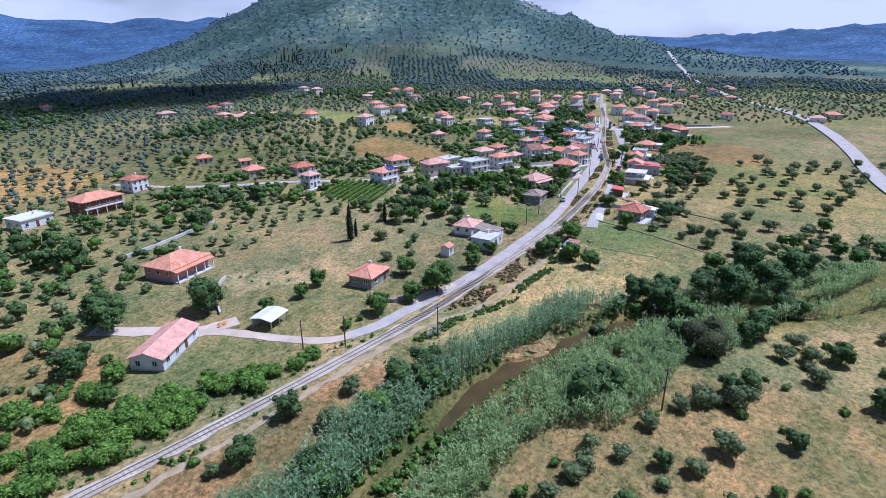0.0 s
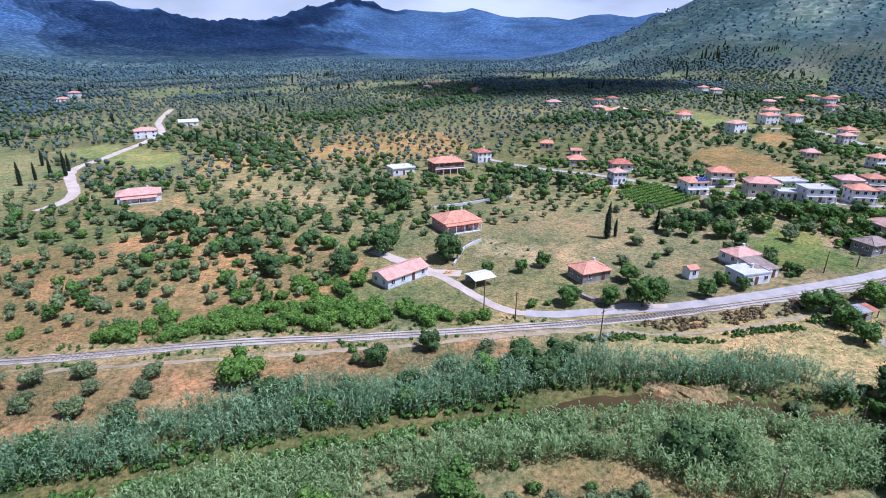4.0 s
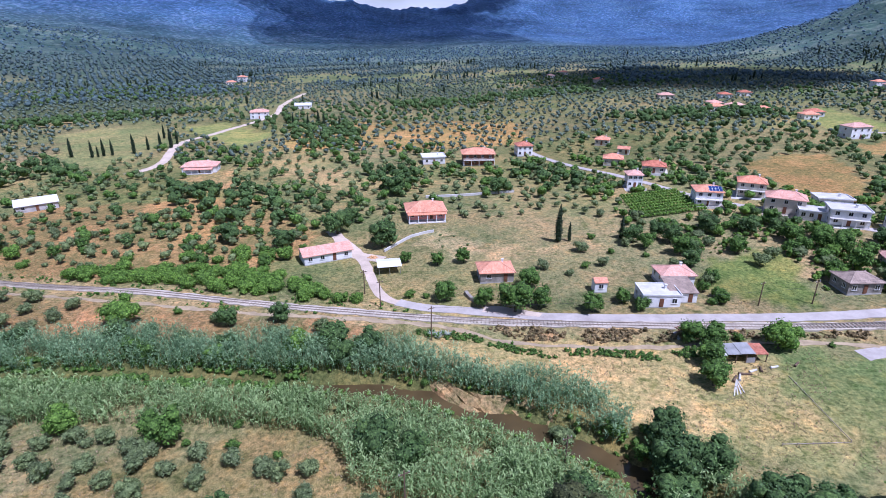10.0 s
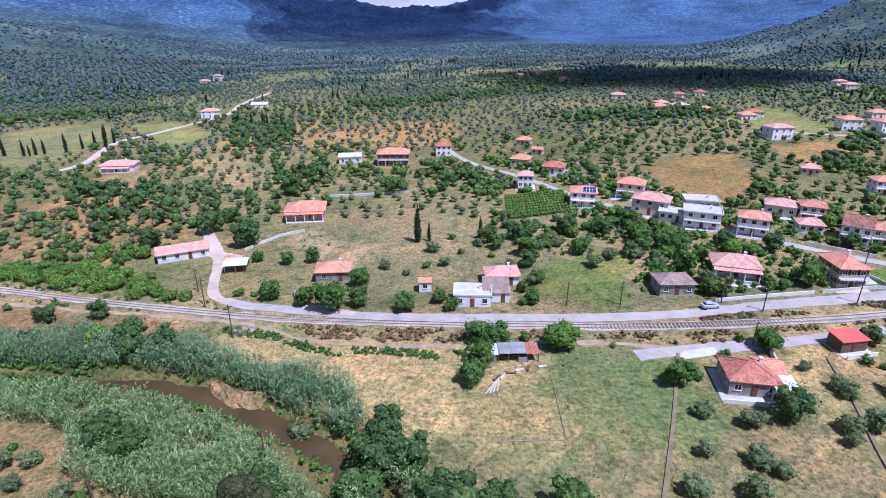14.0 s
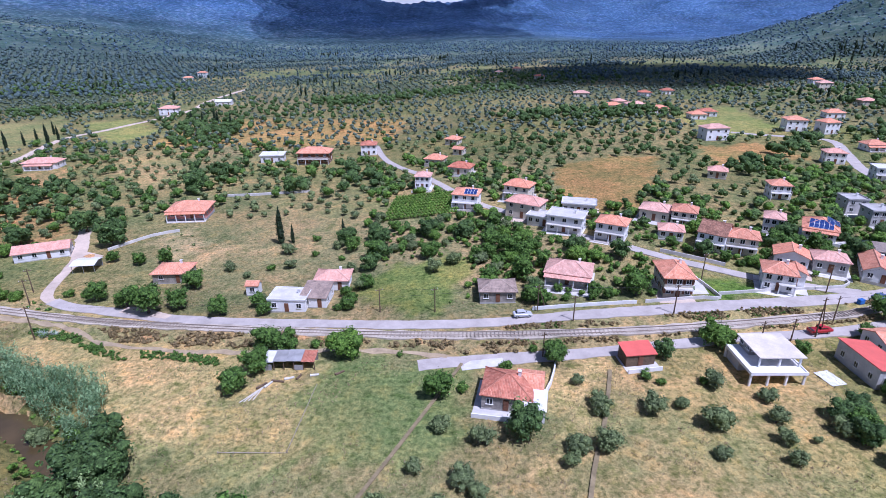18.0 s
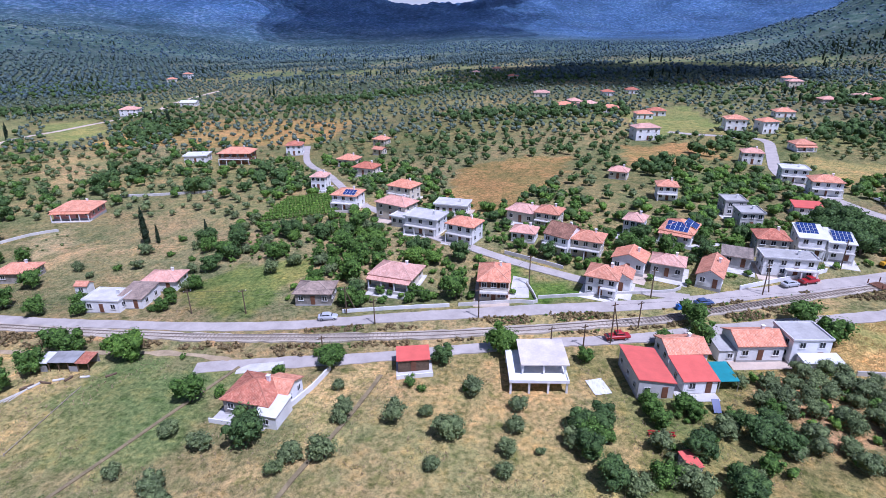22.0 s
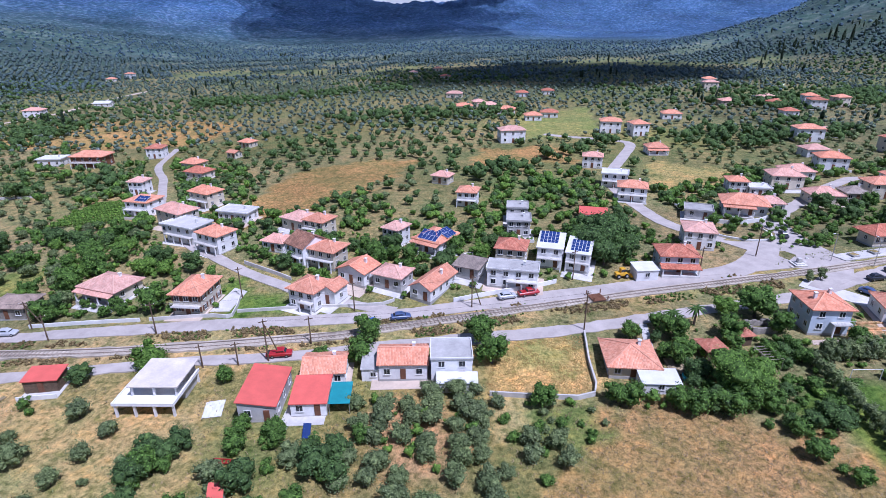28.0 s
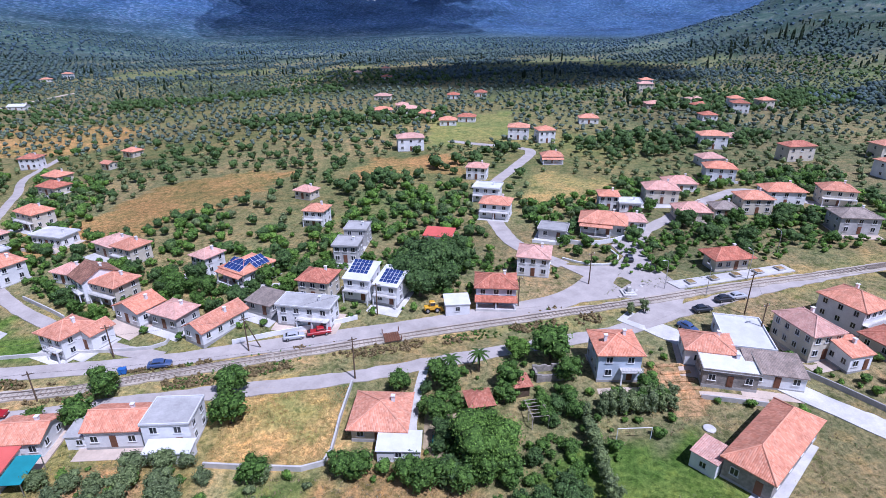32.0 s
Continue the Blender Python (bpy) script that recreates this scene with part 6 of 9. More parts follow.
# ---- trees that stand out, by the plan ----
plants("olive", [(-38.3, 77.7, 0.80), (-31.5, 75.7, 0.70), (-23.3, 72.1, 1.00), (-17.1, 71.6, 1.00), (-16.6, 63.5, 1.00), (-19.3, 58.3, 1.00), (-8.1, 58.6, 1.00), (-8.6, 71.8, 1.00), (-6.4, 64.8, 0.80), (-0.0, 55.7, 1.00), (2.2, 60.8, 1.00), (3.0, 66.8, 1.00), (-25.8, 57.4, 1.00), (39.8, 57.6, 0.70), (27.0, 53.1, 0.90), (36.1, 48.1, 1.00), (56.0, 49.5, 1.10), (64.2, 52.2, 1.00)])
plants("olive", [(118.1, 78.9, 0.90), (123.8, 74.7, 0.60), (132.1, 59.9, 0.80), (174.2, 16.2, 0.80), (170.9, 7.4, 0.80), (181.0, 13.2, 1.00), (177.6, 4.9, 1.00), (179.9, 3.2, 0.80), (166.3, 0.3, 1.00), (174.1, -0.4, 1.00), (201.0, 21.2, 0.80), (195.9, 10.9, 0.80), (172.5, 72.6, 1.00), (177.4, 76.6, 1.10), (184.5, 75.5, 1.00), (187.9, 70.5, 0.90), (209.5, 59.6, 0.70), (209.4, 19.4, 1.00), (214.5, 20.7, 0.70), (218.5, 16.1, 1.30), (222.4, 25.7, 0.90)])
plants("olive", [(215.8, 9.2, 0.70), (229.2, 21.9, 0.80), (228.1, 16.6, 0.80), (227.1, 11.9, 0.80), (226.3, 8.1, 0.80), (231.7, 12.0, 0.40), (237.0, 13.5, 0.90), (243.1, 4.6, 1.10), (249.4, 12.8, 1.00), (253.5, 24.5, 1.00), (194.9, 11.2, 1.00), (200.3, 11.3, 1.30), (193.7, 8.2, 0.70), (200.8, 19.3, 0.80), (198.7, 27.3, 0.60), (259.7, 15.2, 1.00), (250.3, 6.4, 1.00), (251.8, 3.8, 1.00), (108.4, 18.4, 1.00), (88.0, -4.2, 0.70), (89.0, -5.6, 0.60), (89.4, -8.3, 1.20), (87.0, -2.8, 1.10), (102.6, -21.2, 1.00)])
plants("olive", [(114.5, -17.9, 1.00), (110.2, -20.4, 1.00), (108.8, -15.7, 1.00)])
plants("round", [(44.3, 19.2, 1.20), (91.2, 64.1, 1.10), (100.2, 60.6, 1.00), (106.9, 57.3, 1.50), (112.5, 69.5, 1.00), (112.9, 59.3, 1.20), (134.8, 54.3, 0.70), (124.1, 55.5, 0.90), (90.3, 85.4, 0.90), (97.5, 86.6, 0.90), (81.5, 88.1, 0.70), (143.5, 39.1, 1.00), (139.6, 33.0, 1.10), (137.4, 27.3, 1.00), (154.0, 58.2, 0.60), (152.1, 61.3, 0.60), (139.5, 40.7, 1.10), (139.4, 33.8, 1.00), (174.1, 24.6, 1.10), (196.1, 34.1, 0.90), (219.0, 57.3, 1.30), (195.3, 55.5, 1.00), (185.8, 65.1, 1.00), (192.6, 79.0, 1.10), (195.7, 75.2, 1.20), (194.5, 67.3, 1.20), (200.0, 71.6, 1.00), (156.4, 65.5, 0.80), (153.8, 54.8, 0.60), (188.5, 84.5, 1.10)])
plants("round", [(190.0, 98.0, 1.10), (149.5, 88.9, 1.00), (156.6, 83.1, 1.20), (214.3, 34.9, 1.70), (242.7, 34.4, 0.70), (255.9, 20.9, 0.62), (256.6, 18.9, 0.62), (196.2, 35.9, 0.90), (187.7, 27.7, 0.60), (153.2, 55.5, 0.60), (131.9, 58.5, 0.80), (266.5, 46.0, 1.20), (265.8, 39.6, 1.10), (258.6, 39.6, 0.70), (287.7, 45.9, 1.20), (289.5, 39.4, 1.30), (286.3, 36.7, 1.00), (343.0, 52.9, 1.40), (344.9, 47.0, 1.00), (316.1, 45.6, 0.80), (324.0, 45.4, 1.00), (322.6, 38.6, 1.00), (334.4, 45.2, 1.00), (322.2, 49.6, 0.70), (296.9, 27.6, 0.90), (308.9, 28.7, 0.80), (311.5, 28.1, 0.80), (318.3, 27.1, 0.90), (320.9, 25.7, 0.90), (325.4, 25.2, 1.00)])
plants("round", [(250.7, 17.6, 0.68), (268.9, 19.8, 0.62), (241.8, 14.4, 0.50), (255.0, 21.0, 0.62), (250.2, 22.3, 0.62)])
plants("bright", [(18.5, 59.1, 1.50), (27.0, 22.9, 1.10), (-32.5, 99.6, 1.00), (155.6, 37.4, 1.20), (228.3, 38.0, 1.40), (337.1, 53.6, 1.00), (54.8, 90.2, 0.80), (47.6, 92.6, 1.00)])
plants("dark", [(43.2, 55.6, 0.80), (54.3, 57.2, 0.90), (26.4, 110.1, 1.00), (45.4, 101.5, 1.30), (59.4, 112.1, 1.50), (63.0, 122.4, 1.10), (-42.9, 98.4, 1.50), (-41.8, 104.5, 1.30), (-55.5, 105.7, 1.10), (147.4, 93.8, 1.00), (155.2, 96.1, 1.00), (157.3, 91.1, 1.00), (158.5, 82.6, 1.00), (155.9, 75.9, 1.00), (76.3, 155.4, 1.50), (187.2, 14.2, 1.10), (241.4, 16.5, 0.62), (240.5, 6.5, 0.87), (257.2, 5.5, 0.74), (266.3, 16.4, 0.74), (266.5, 11.7, 0.74), (216.9, 34.9, 0.70), (238.6, 11.4, 0.81), (263.7, 13.3, 0.87), (121.5, 8.1, 1.30), (134.3, -6.2, 1.60), (150.4, -10.3, 1.40), (139.7, -14.1, 1.50), (150.1, -19.9, 1.60)])
plants("dark", [(130.3, -0.3, 1.00), (113.4, -10.2, 1.00), (116.8, -11.7, 1.10), (131.3, -18.3, 1.40), (116.4, 151.5, 1.40), (74.4, 100.0, 1.60), (52.1, 94.1, 1.30), (26.5, 108.5, 1.20), (46.1, 45.4, 0.80), (64.2, 44.1, 0.70)])
plants("shrub", [(82.9, 66.3, 1.00), (86.9, 65.9, 0.80), (151.2, 55.2, 1.00), (39.7, 61.9, 0.80), (29.4, 62.6, 0.80), (178.4, 26.1, 1.00), (186.6, 32.9, 1.00), (149.4, 40.8, 0.90), (166.5, 37.4, 0.50), (192.7, 38.1, 0.80), (213.4, 26.6, 0.70), (202.7, 56.4, 1.00), (221.1, 26.8, 0.80), (211.4, 28.4, 1.00)])
plants("cypress", [(126.6, 97.8, 1.05), (130.0, 98.2, 0.55), (145.4, 97.5, 0.62)])
plants("olive", [(x, y, 0.62 * k) for x, y, k in [(30.0, 20.8, 1.35), (35.5, 19.9, 1.35), (40.5, 17.2, 1.35), (51.7, 15.3, 1.35), (57.2, 13.8, 1.35), (64.2, 11.2, 1.35), (47.6, 12.9, 1.08), (52.7, 10.5, 1.35), (34.9, 13.7, 1.35), (39.3, 10.9, 1.35), (29.5, 12.9, 1.35), (26.2, 15.3, 1.35), (21.9, 13.9, 1.35), (16.4, 17.0, 1.35), (4.8, 17.2, 1.35), (2.5, 15.7, 1.35), (9.2, 12.8, 1.35), (15.2, 12.4, 1.35), (16.7, 24.2, 1.35), (8.5, 22.2, 1.35), (69.0, 11.2, 1.35), (84.3, -0.1, 1.35), (77.5, 4.0, 1.35), (68.6, 6.5, 1.35), (62.2, 11.8, 1.35), (76.6, -7.2, 1.76), (70.8, -3.4, 1.35)]])
rng = np.random.default_rng(11)


def strew(kinds, poly, spacing, keep=1.0, jitter=0.4, room=6.5, size=(0.8, 1.15), turn=0.0, river=9.0, limit=400):
    X, Y = scatter(rng, poly, spacing, jitter, turn, keep)
    ok = clear_of(X, Y, room, river)
    for x, y in list(zip(X[ok], Y[ok]))[:limit]:
        plant(kinds[int(rng.integers(len(kinds)))], float(x), float(y), float(rng.uniform(*size)))


# fig thicket along the line, and a second one uphill
strew(["fig"], [(-9.5, 83.3), (15.4, 75.4), (40.3, 68.4), (60.2, 62.9), (76.1, 59.4), (76.1, 65.4), (60.2, 71.4), (44.2, 83.3), (20.4, 87.3), (-8.5, 90.3)], 3.3, room=7, size=(0.75, 1.15))
strew(["fig", "fig", "shrub"], [(14.4, 95.3), (28.3, 90.3), (44.2, 89.3), (42.2, 100.2), (19.4, 103.2)], 4.0, 0.8)
# gardens of the village
strew(["round", "dark", "shrub", "round", "bright", "shrub"], [(236.3, 60.0), (261.6, 66.3), (300.5, 66.0), (339.1, 78.4), (336.2, 94.0), (290.4, 96), (261.5, 93.5), (233.3, 93.7), (233, 74)], 4.2, 0.8, room=5.7, size=(0.5, 1.0), limit=220)
strew(["round", "dark", "bright", "shrub", "olive"], [(160.0, 58.0), (197.0, 57.0), (200, 72), (236, 66), (232, 82), (204, 88), (190, 102), (164, 100)], 5.0, 0.66, room=5.9, size=(0.6, 1.05), limit=130)
strew(["shrub", "shrub", "round"], [(195.0, 55.0), (222.0, 56.0), (222.0, 64.0), (195.0, 62.0)], 3.4, 0.5, room=5.4, size=(0.45, 0.75))
strew(["shrub"], [(254.5, 55.6), (264.0, 57.5), (262, 61.5), (256, 60.5)], 1.9, 0.75, room=5.0, size=(0.4, 0.7))
strew(["dark", "dark", "round"], [(312.9, 75.1), (326.0, 77.0), (328.6, 98.9), (313.4, 94.5)], 4.3, 0.95, room=5.0, size=(0.9, 1.35))
strew(["round", "shrub", "dark"], [(390.0, 91.0), (459.2, 97.9), (461.1, 150.8), (385.4, 147.0), (379.8, 117.2)], 7.0, 0.6, room=7.0, size=(0.7, 1.1))
strew(["shrub", "round"], [(355.6, 94.2), (367.7, 95.0), (367.7, 102.5), (354.7, 104.5)], 3.6, 0.8, 0.4, 5.0, (0.5, 0.8))
strew(["shrub", "round", "conifer"], [(376.1, 86.1), (386.3, 94.8), (384.4, 98.6), (374.2, 88.4)], 3.2, 0.8, 0.4, 4.0, (0.5, 0.9))
strew(["round", "dark", "shrub"], [(395.4, 28.0), (416.5, 18.2), (424.6, 55.5), (400.8, 61.2)], 5.0, 0.7, 0.4, 7.5, (0.6, 1.0))
# grove behind the red sheds, and the thickets round the playing field
strew(["olive"], [(264.8, 29.8), (287.2, 30.9), (286.2, 7.5), (263.8, 7.4)], 3.9, 0.8, 0.22, 5.0, (0.75, 1.0))
plant("walnut", 329.3, 30.6, 0.92)
plant("dome", 104.6, -1.8, 1.0)
strew(["dark", "round", "shrub"], [(320.3, 26.1), (334.8, 27.8), (338.7, 42.4), (346.2, 43.1), (344.2, 37.3), (340.5, 17.1), (335.7, 9.3), (331.9, 18.1)], 3.0, 0.9, 0.4, 5.0, (0.45, 0.8))
strew(["round", "shrub", "dark"], [(316.5, 31.0), (335.7, 31.7), (334.8, 43.2), (319.1, 47.6), (317.9, 40.9)], 3.6, 0.75, 0.4, 5.6, (0.4, 0.8))
for k in range(13):
    plant("conifer", 345.4 - 0.05 * k, 37.5 - 2.0 * k, float(rng.uniform(0.75, 1.0)))
for k in range(8):
    plant("conifer", 348.5 + 1.6 * k, 38.8 + 0.1 * k, float(rng.uniform(0.75, 0.95)))
    plant("conifer", 349.2 + 1.6 * k, 40.9 + 0.1 * k, float(rng.uniform(0.6, 0.85)))
strew(["round", "shrub"], [(345.9, 39.0), (359.7, 39.5), (359.4, 44.7), (345.2, 44.0)], 3.4, 0.8, 0.4, 4.5, (0.6, 0.9))
plants("conifer", [(362.2, 67.5, 0.75), (365.3, 68.3, 0.8)])
# the wooded stream bed south-east, and the orchard beyond it
strew(["dark", "round", "olive", "round", "olive"], [(117.8, 3.6), (131.5, 5.4), (165.2, -8.7), (199.5, -30.4), (189.8, -48.1), (149.1, -36.2), (125.7, -18.3)], 5.0, 0.6, 0.45, 6.0, (0.6, 1.1), river=4.0)
strew(["round", "shrub", "olive", "shrub", "dark"], [(247.5, 23.0), (263.5, 23.5), (262.5, 3.5), (244.5, 3.5)], 3.9, 0.7, 0.45, 4.8, (0.45, 0.85))
strew(["olive", "olive", "shrub"], [(286, 29), (299, 29), (300, 17), (291, 5), (284, 6)], 3.8, 0.75, 0.3, 5.0, (0.6, 0.95))
plants("dark", [(317.5, 80.5, 1.45), (321.5, 84.5, 1.55), (318.5, 90.0, 1.45), (324.0, 79.0, 1.2), (325.5, 88.5, 1.3), (314.5, 86.0, 1.1)])
strew(["shrub", "greyshrub"], [(296, 26), (309, 27), (302, 16.5), (291.5, 16.5)], 2.4, 0.75, 0.45, 5.0, (0.4, 0.75))
strew(["round", "dark"], [(237.2, 20.0), (243.0, 20.0), (244.0, 7.0), (238.0, 7.0)], 3.6, 0.7, 0.4, 5.0, (0.5, 0.85))
strew(["shrub", "shrub", "round"], [(300, 30), (318, 29.6), (338, 24), (340, 27), (318, 31.5), (300, 30.8)], 2.6, 0.8, 0.4, 4.8, (0.55, 0.95))
strew(["olive"], [(172.0, -2.8), (209.2, 0.8), (298.9, -6.1), (308.7, -65.6), (214.1, -40.3)], 9.5, 0.75, 0.25, 9.0, (0.85, 1.15), 20)
# scrub on the dry slope south of the river
strew(["shrub", "greyshrub", "shrub", "dark"], [(60, 12), (86, 6), (104, -12), (118, -24), (112, -50), (80, -60), (40, -20)], 6.5, 0.55, 0.45, 6.0, (0.5, 1.0), river=10.0)
strew(["olive", "shrub"], [(118, -24), (150, -42), (200, -66), (180, -110), (112, -70)], 7.0, 0.6, 0.4, 6.0, (0.6, 1.0), river=10.0)
# bushes on the slope behind the fig thicket
strew(["shrub", "fig", "round", "greyshrub"], [(-30, 92), (12, 88), (56, 76), (64, 88), (50, 112), (0, 128)], 6.0, 0.5, 0.45, 6.0, (0.5, 1.0))
# bushes on the near bank and among the canes
strew(["olive", "greyshrub", "olive", "shrub"], [(-30, 22), (20, 22), (66, 18), (72, 10), (60, 4), (0, 8)], 4.6, 0.42, 0.45, 6.0, (0.5, 0.95), river=8.0)
strew(["shrub", "dark", "bright", "round"], [(-60, 54), (-3, 46), (48, 42), (67, 40), (98, 29), (112, 20), (116, 24), (104, 31), (82, 42), (48, 48), (-3, 51), (-60, 62)], 7.5, 0.6, 0.45, 5.0, (0.7, 1.15), river=3.5)
strew(["shrub", "bright", "round"], [(-60, 38), (20, 30), (66, 26), (96, 14), (108, 2), (100, 2), (76, 14), (50, 24), (-60, 32)], 7.5, 0.55, 0.45, 5.0, (0.7, 1.1), river=3.5)
# scattered olives north of the road
strew(["olive", "olive", "shrub"], [(111.8, 61.0), (185.6, 61.3), (198.0, 97.1), (148.3, 119.9), (131.4, 115.5), (130.4, 97.8), (111.8, 74.8)], 8.5, 0.45, size=(0.7, 1.05))
strew(["olive", "greyshrub"], [(-44.3, 94.3), (12.4, 89.3), (52.2, 107.2), (58.2, 117.2), (20.4, 149.0), (-39.3, 134.1)], 7.0, 0.6, size=(0.55, 0.9))
strew(["greyshrub"], [(88.0, 102.1), (98.0, 90.1), (102.9, 102.9), (93.0, 115.0)], 4.2, 0.7, 0.2, 5.0, (0.3, 0.45))
plants("cypress", [(-98.0, 242.5, 0.9), (-86.1, 240.5, 0.8), (-83.1, 240.5, 0.6), (-81.1, 242.5, 0.8), (-77.1, 243.5, 0.8), (-67.2, 246.5, 0.9), (-64.2, 256.4, 0.8), (-59.2, 260.4, 0.85), (-53.3, 260.4, 1.0), (-54.3, 271.3, 0.8), (12.4, 319.2, 0.9), (18.4, 325.1, 0.9),
                   (0.5, 329.1, 0.8), (23.3, 317.2, 0.8), (34.3, 311.2, 0.8), (-70.2, 291.2, 0.8), (-105.0, 361.8, 0.8)])
plants("cypress", [(619.0, 588.9, 1.2), (767.5, 717.1, 1.5), (774.0, 716.1, 1.6), (771.2, 695.8, 1.4), (781.3, 694.9, 1.6), (790.6, 707.8, 1.5), (476.3, 732.9, 1.2), (490.8, 730.9, 1.2), (682.6, 779.8, 1.3), (386.3, 766.3, 1.2), (670.7, 643.3, 1.3), (661.4, 661.7, 1.2)])

# ---- reeds along the river ----


def reeds(name, label, polys, density, tall, material, seed):
    g = np.random.default_rng(seed)
    out = []
    for poly in polys:
        X, Y = scatter(g, poly, 1 / math.sqrt(density), 0.5)
        d = to_line(X, Y, RIVER)[0]
        ok = d > 1.1 + 2.0 * smooth(56, 88, X)
        X, Y, d = X[ok], Y[ok], d[ok]
        clump = np.sin(X * 0.9 + 1.7 * np.sin(Y * 0.6)) * np.sin(Y * 1.1 + X * 0.2)
        swell = np.sin(X * 0.19 + 1.1 * np.sin(Y * 0.31) + seed) * np.cos(Y * 0.27 + 0.8 * np.sin(X * 0.13))
        ok = (clump + g.normal(scale=0.5, size=X.shape) > -0.7) & (swell > -0.82 + 0.1 * g.normal(size=X.shape))
        X, Y, clump, swell = X[ok], Y[ok], clump[ok], swell[ok]
        Z = height(X, Y)
        H = tall * g.uniform(0.72, 1.12, X.shape) * (1 + 0.14 * clump + 0.26 * swell)
        lean = g.normal(scale=0.09, size=(len(X), 2)) * H[:, None] + np.stack([np.sin(X * 0.7 + Y), np.cos(Y * 0.8 + X)], 1) * 0.25
        base = np.stack([X, Y, Z - 0.1], 1)
        top = base + np.concatenate([lean, H[:, None]], 1)
        for k in range(10):
            f = (g.uniform(0.12, 1.0, len(X)) ** 0.7)[:, None]
            p = base + (top - base) * f
            a = g.uniform(0, math.tau, len(X))
            L = g.uniform(0.45, 0.85, len(X))[:, None]
            u = np.stack([np.cos(a), np.sin(a), g.uniform(0.3, 1.3, len(X))], 1)
            s = np.stack([-np.sin(a), np.cos(a), g.uniform(-0.3, 0.3, len(X))], 1) * g.uniform(0.07, 0.12, len(X))[:, None]
            mid = p + u * L * 0.5 + np.array((0, 0, 0.10))
            tip = p + u * L * np.array((0.9, 0.9, 0.65))
            out.append(np.stack([p, mid - s, tip, mid + s], 1).reshape(-1, 3))
        s = np.zeros_like(base)
        a = g.uniform(0, math.tau, len(X))
        s[:, 0], s[:, 1] = np.cos(a) * 0.035, np.sin(a) * 0.035
        out.append(np.stack([base - s, base + s, top + s * 0.3, top - s * 0.3], 1).reshape(-1, 3))
    ob = new(name, quads_mesh(name, np.concatenate(out), material))
    return tagged(ob, label, "reeds", kind="stuff")


reeds("cane_bed_north", "tall blue-green giant cane along the north bank",
      [[(-108.9, 51.5), (-14.5, 41.5), (17.4, 41.5), (48.2, 38.1), (67.1, 37.1), (67.6, 45.0), (46.2, 48.5), (22.3, 52.5), (-3.5, 50.5), (-108.9, 67.4)],
       [(67.1, 37.6), (79.1, 34.6), (96.0, 26.5), (109.9, 18.5), (114.8, 11.5), (118.8, 17.4), (114.8, 27.4), (103.9, 32.4), (91.0, 37.5), (81.1, 43.5), (68.1, 44.5)]], 3.6, 4.1, M_REED_DARK, 21)
reeds("cane_bed_south", "tall pale green giant cane along the south bank",
      [[(-108.9, 45.5), (-12.5, 35.6), (18.4, 34.6), (40.3, 31.6), (67.1, 28.6), (67.1, 19.6), (50.2, 22.6), (22.3, 24.6), (-4.5, 24.6), (-108.9, 37.5)],
       [(66.1, 28.6), (78.1, 25.1), (96.0, 17.6), (103.9, 11.6), (109.9, 3.6), (103.9, -0.4), (84.0, 3.7), (75.1, 8.7), (72.1, 16.7), (66.1, 19.6)],
       [(96.0, 15.6), (111.8, 3.6), (119.8, -6.4), (107.9, -8.3), (98.0, 1.7)],
       [(116, 14), (128, 4), (146, -14), (164, -38), (150, -46), (132, -26), (119, -8)]], 3.4, 3.7, M_REED, 22)
# shrubs among the canes
plants("dark", [(22.3, 49.5, 1.00), (68.1, 43.5, 1.20), (70.1, 39.5, 1.00), (75.1, 42.5, 1.10), (78.1, 13.7, 1.20), (84.0, 11.7, 1.00), (122.7, 13.4, 1.10), (126.6, 7.4, 1.20), (119.8, 2.6, 1.30), (106.9, 2.6, 1.00)])
plants("shrub", [(115.8, 16.5, 1.2), (118.8, 12.5, 1.1), (120.7, 16.4, 1.0), (121.7, 8.5, 1.1), (117.8, 7.5, 0.9), (48.2, 30.6, 0.9), (86.0, 33.0, 0.7), (95.0, 26.5, 0.6), (99.9, 23.5, 0.6), (102.9, 20.5, 0.7), (111.8, 12.5, 0.8), (113.8, 9.5, 0.7)])


# ---- grass and weeds ----
def tufts(name, label, n, area, material, seed, tall, rule):
    g = np.random.default_rng(seed)
    X, Y = g.uniform(area[0], area[1], n), g.uniform(area[2], area[3], n)
    ok = rule(X, Y) & (clear_of(X, Y, 5.5, 4.2) if n != 9000 else True)
    X, Y = X[ok], Y[ok]
    Z = height(X, Y)
    out = []
    for k in range(3):
        a = g.uniform(0, math.tau, len(X))
        w = g.uniform(0.03, 0.09, len(X))
        h = tall * g.uniform(0.4, 1.2, len(X))
        s = np.stack([np.cos(a) * w, np.sin(a) * w, 0 * w], 1)
        p = np.stack([X + g.normal(scale=0.15, size=len(X)), Y + g.normal(scale=0.15, size=len(X)), Z - 0.03], 1)
        t = p + np.stack([-np.sin(a) * h * 0.7, np.cos(a) * h * 0.7, h * 0.9], 1) * g.uniform(0.6, 1.1, len(X))[:, None]
        out.append(np.stack([p - s, p + s, t + s * 0.8, t - s * 0.8], 1).reshape(-1, 3))
    ob = new(name, quads_mesh(name, np.concatenate(out), material))
    return tagged(ob, label, "grass", kind="stuff")


def patchy(scale, shift, level):
    return lambda X, Y: np.sin(X * scale + shift + 1.6 * np.sin(Y * scale * 0.8)) * np.cos(Y * scale * 1.2 + shift) + 0.5 * np.sin(X * scale * 3.1) * np.sin(Y * scale * 2.7) > level


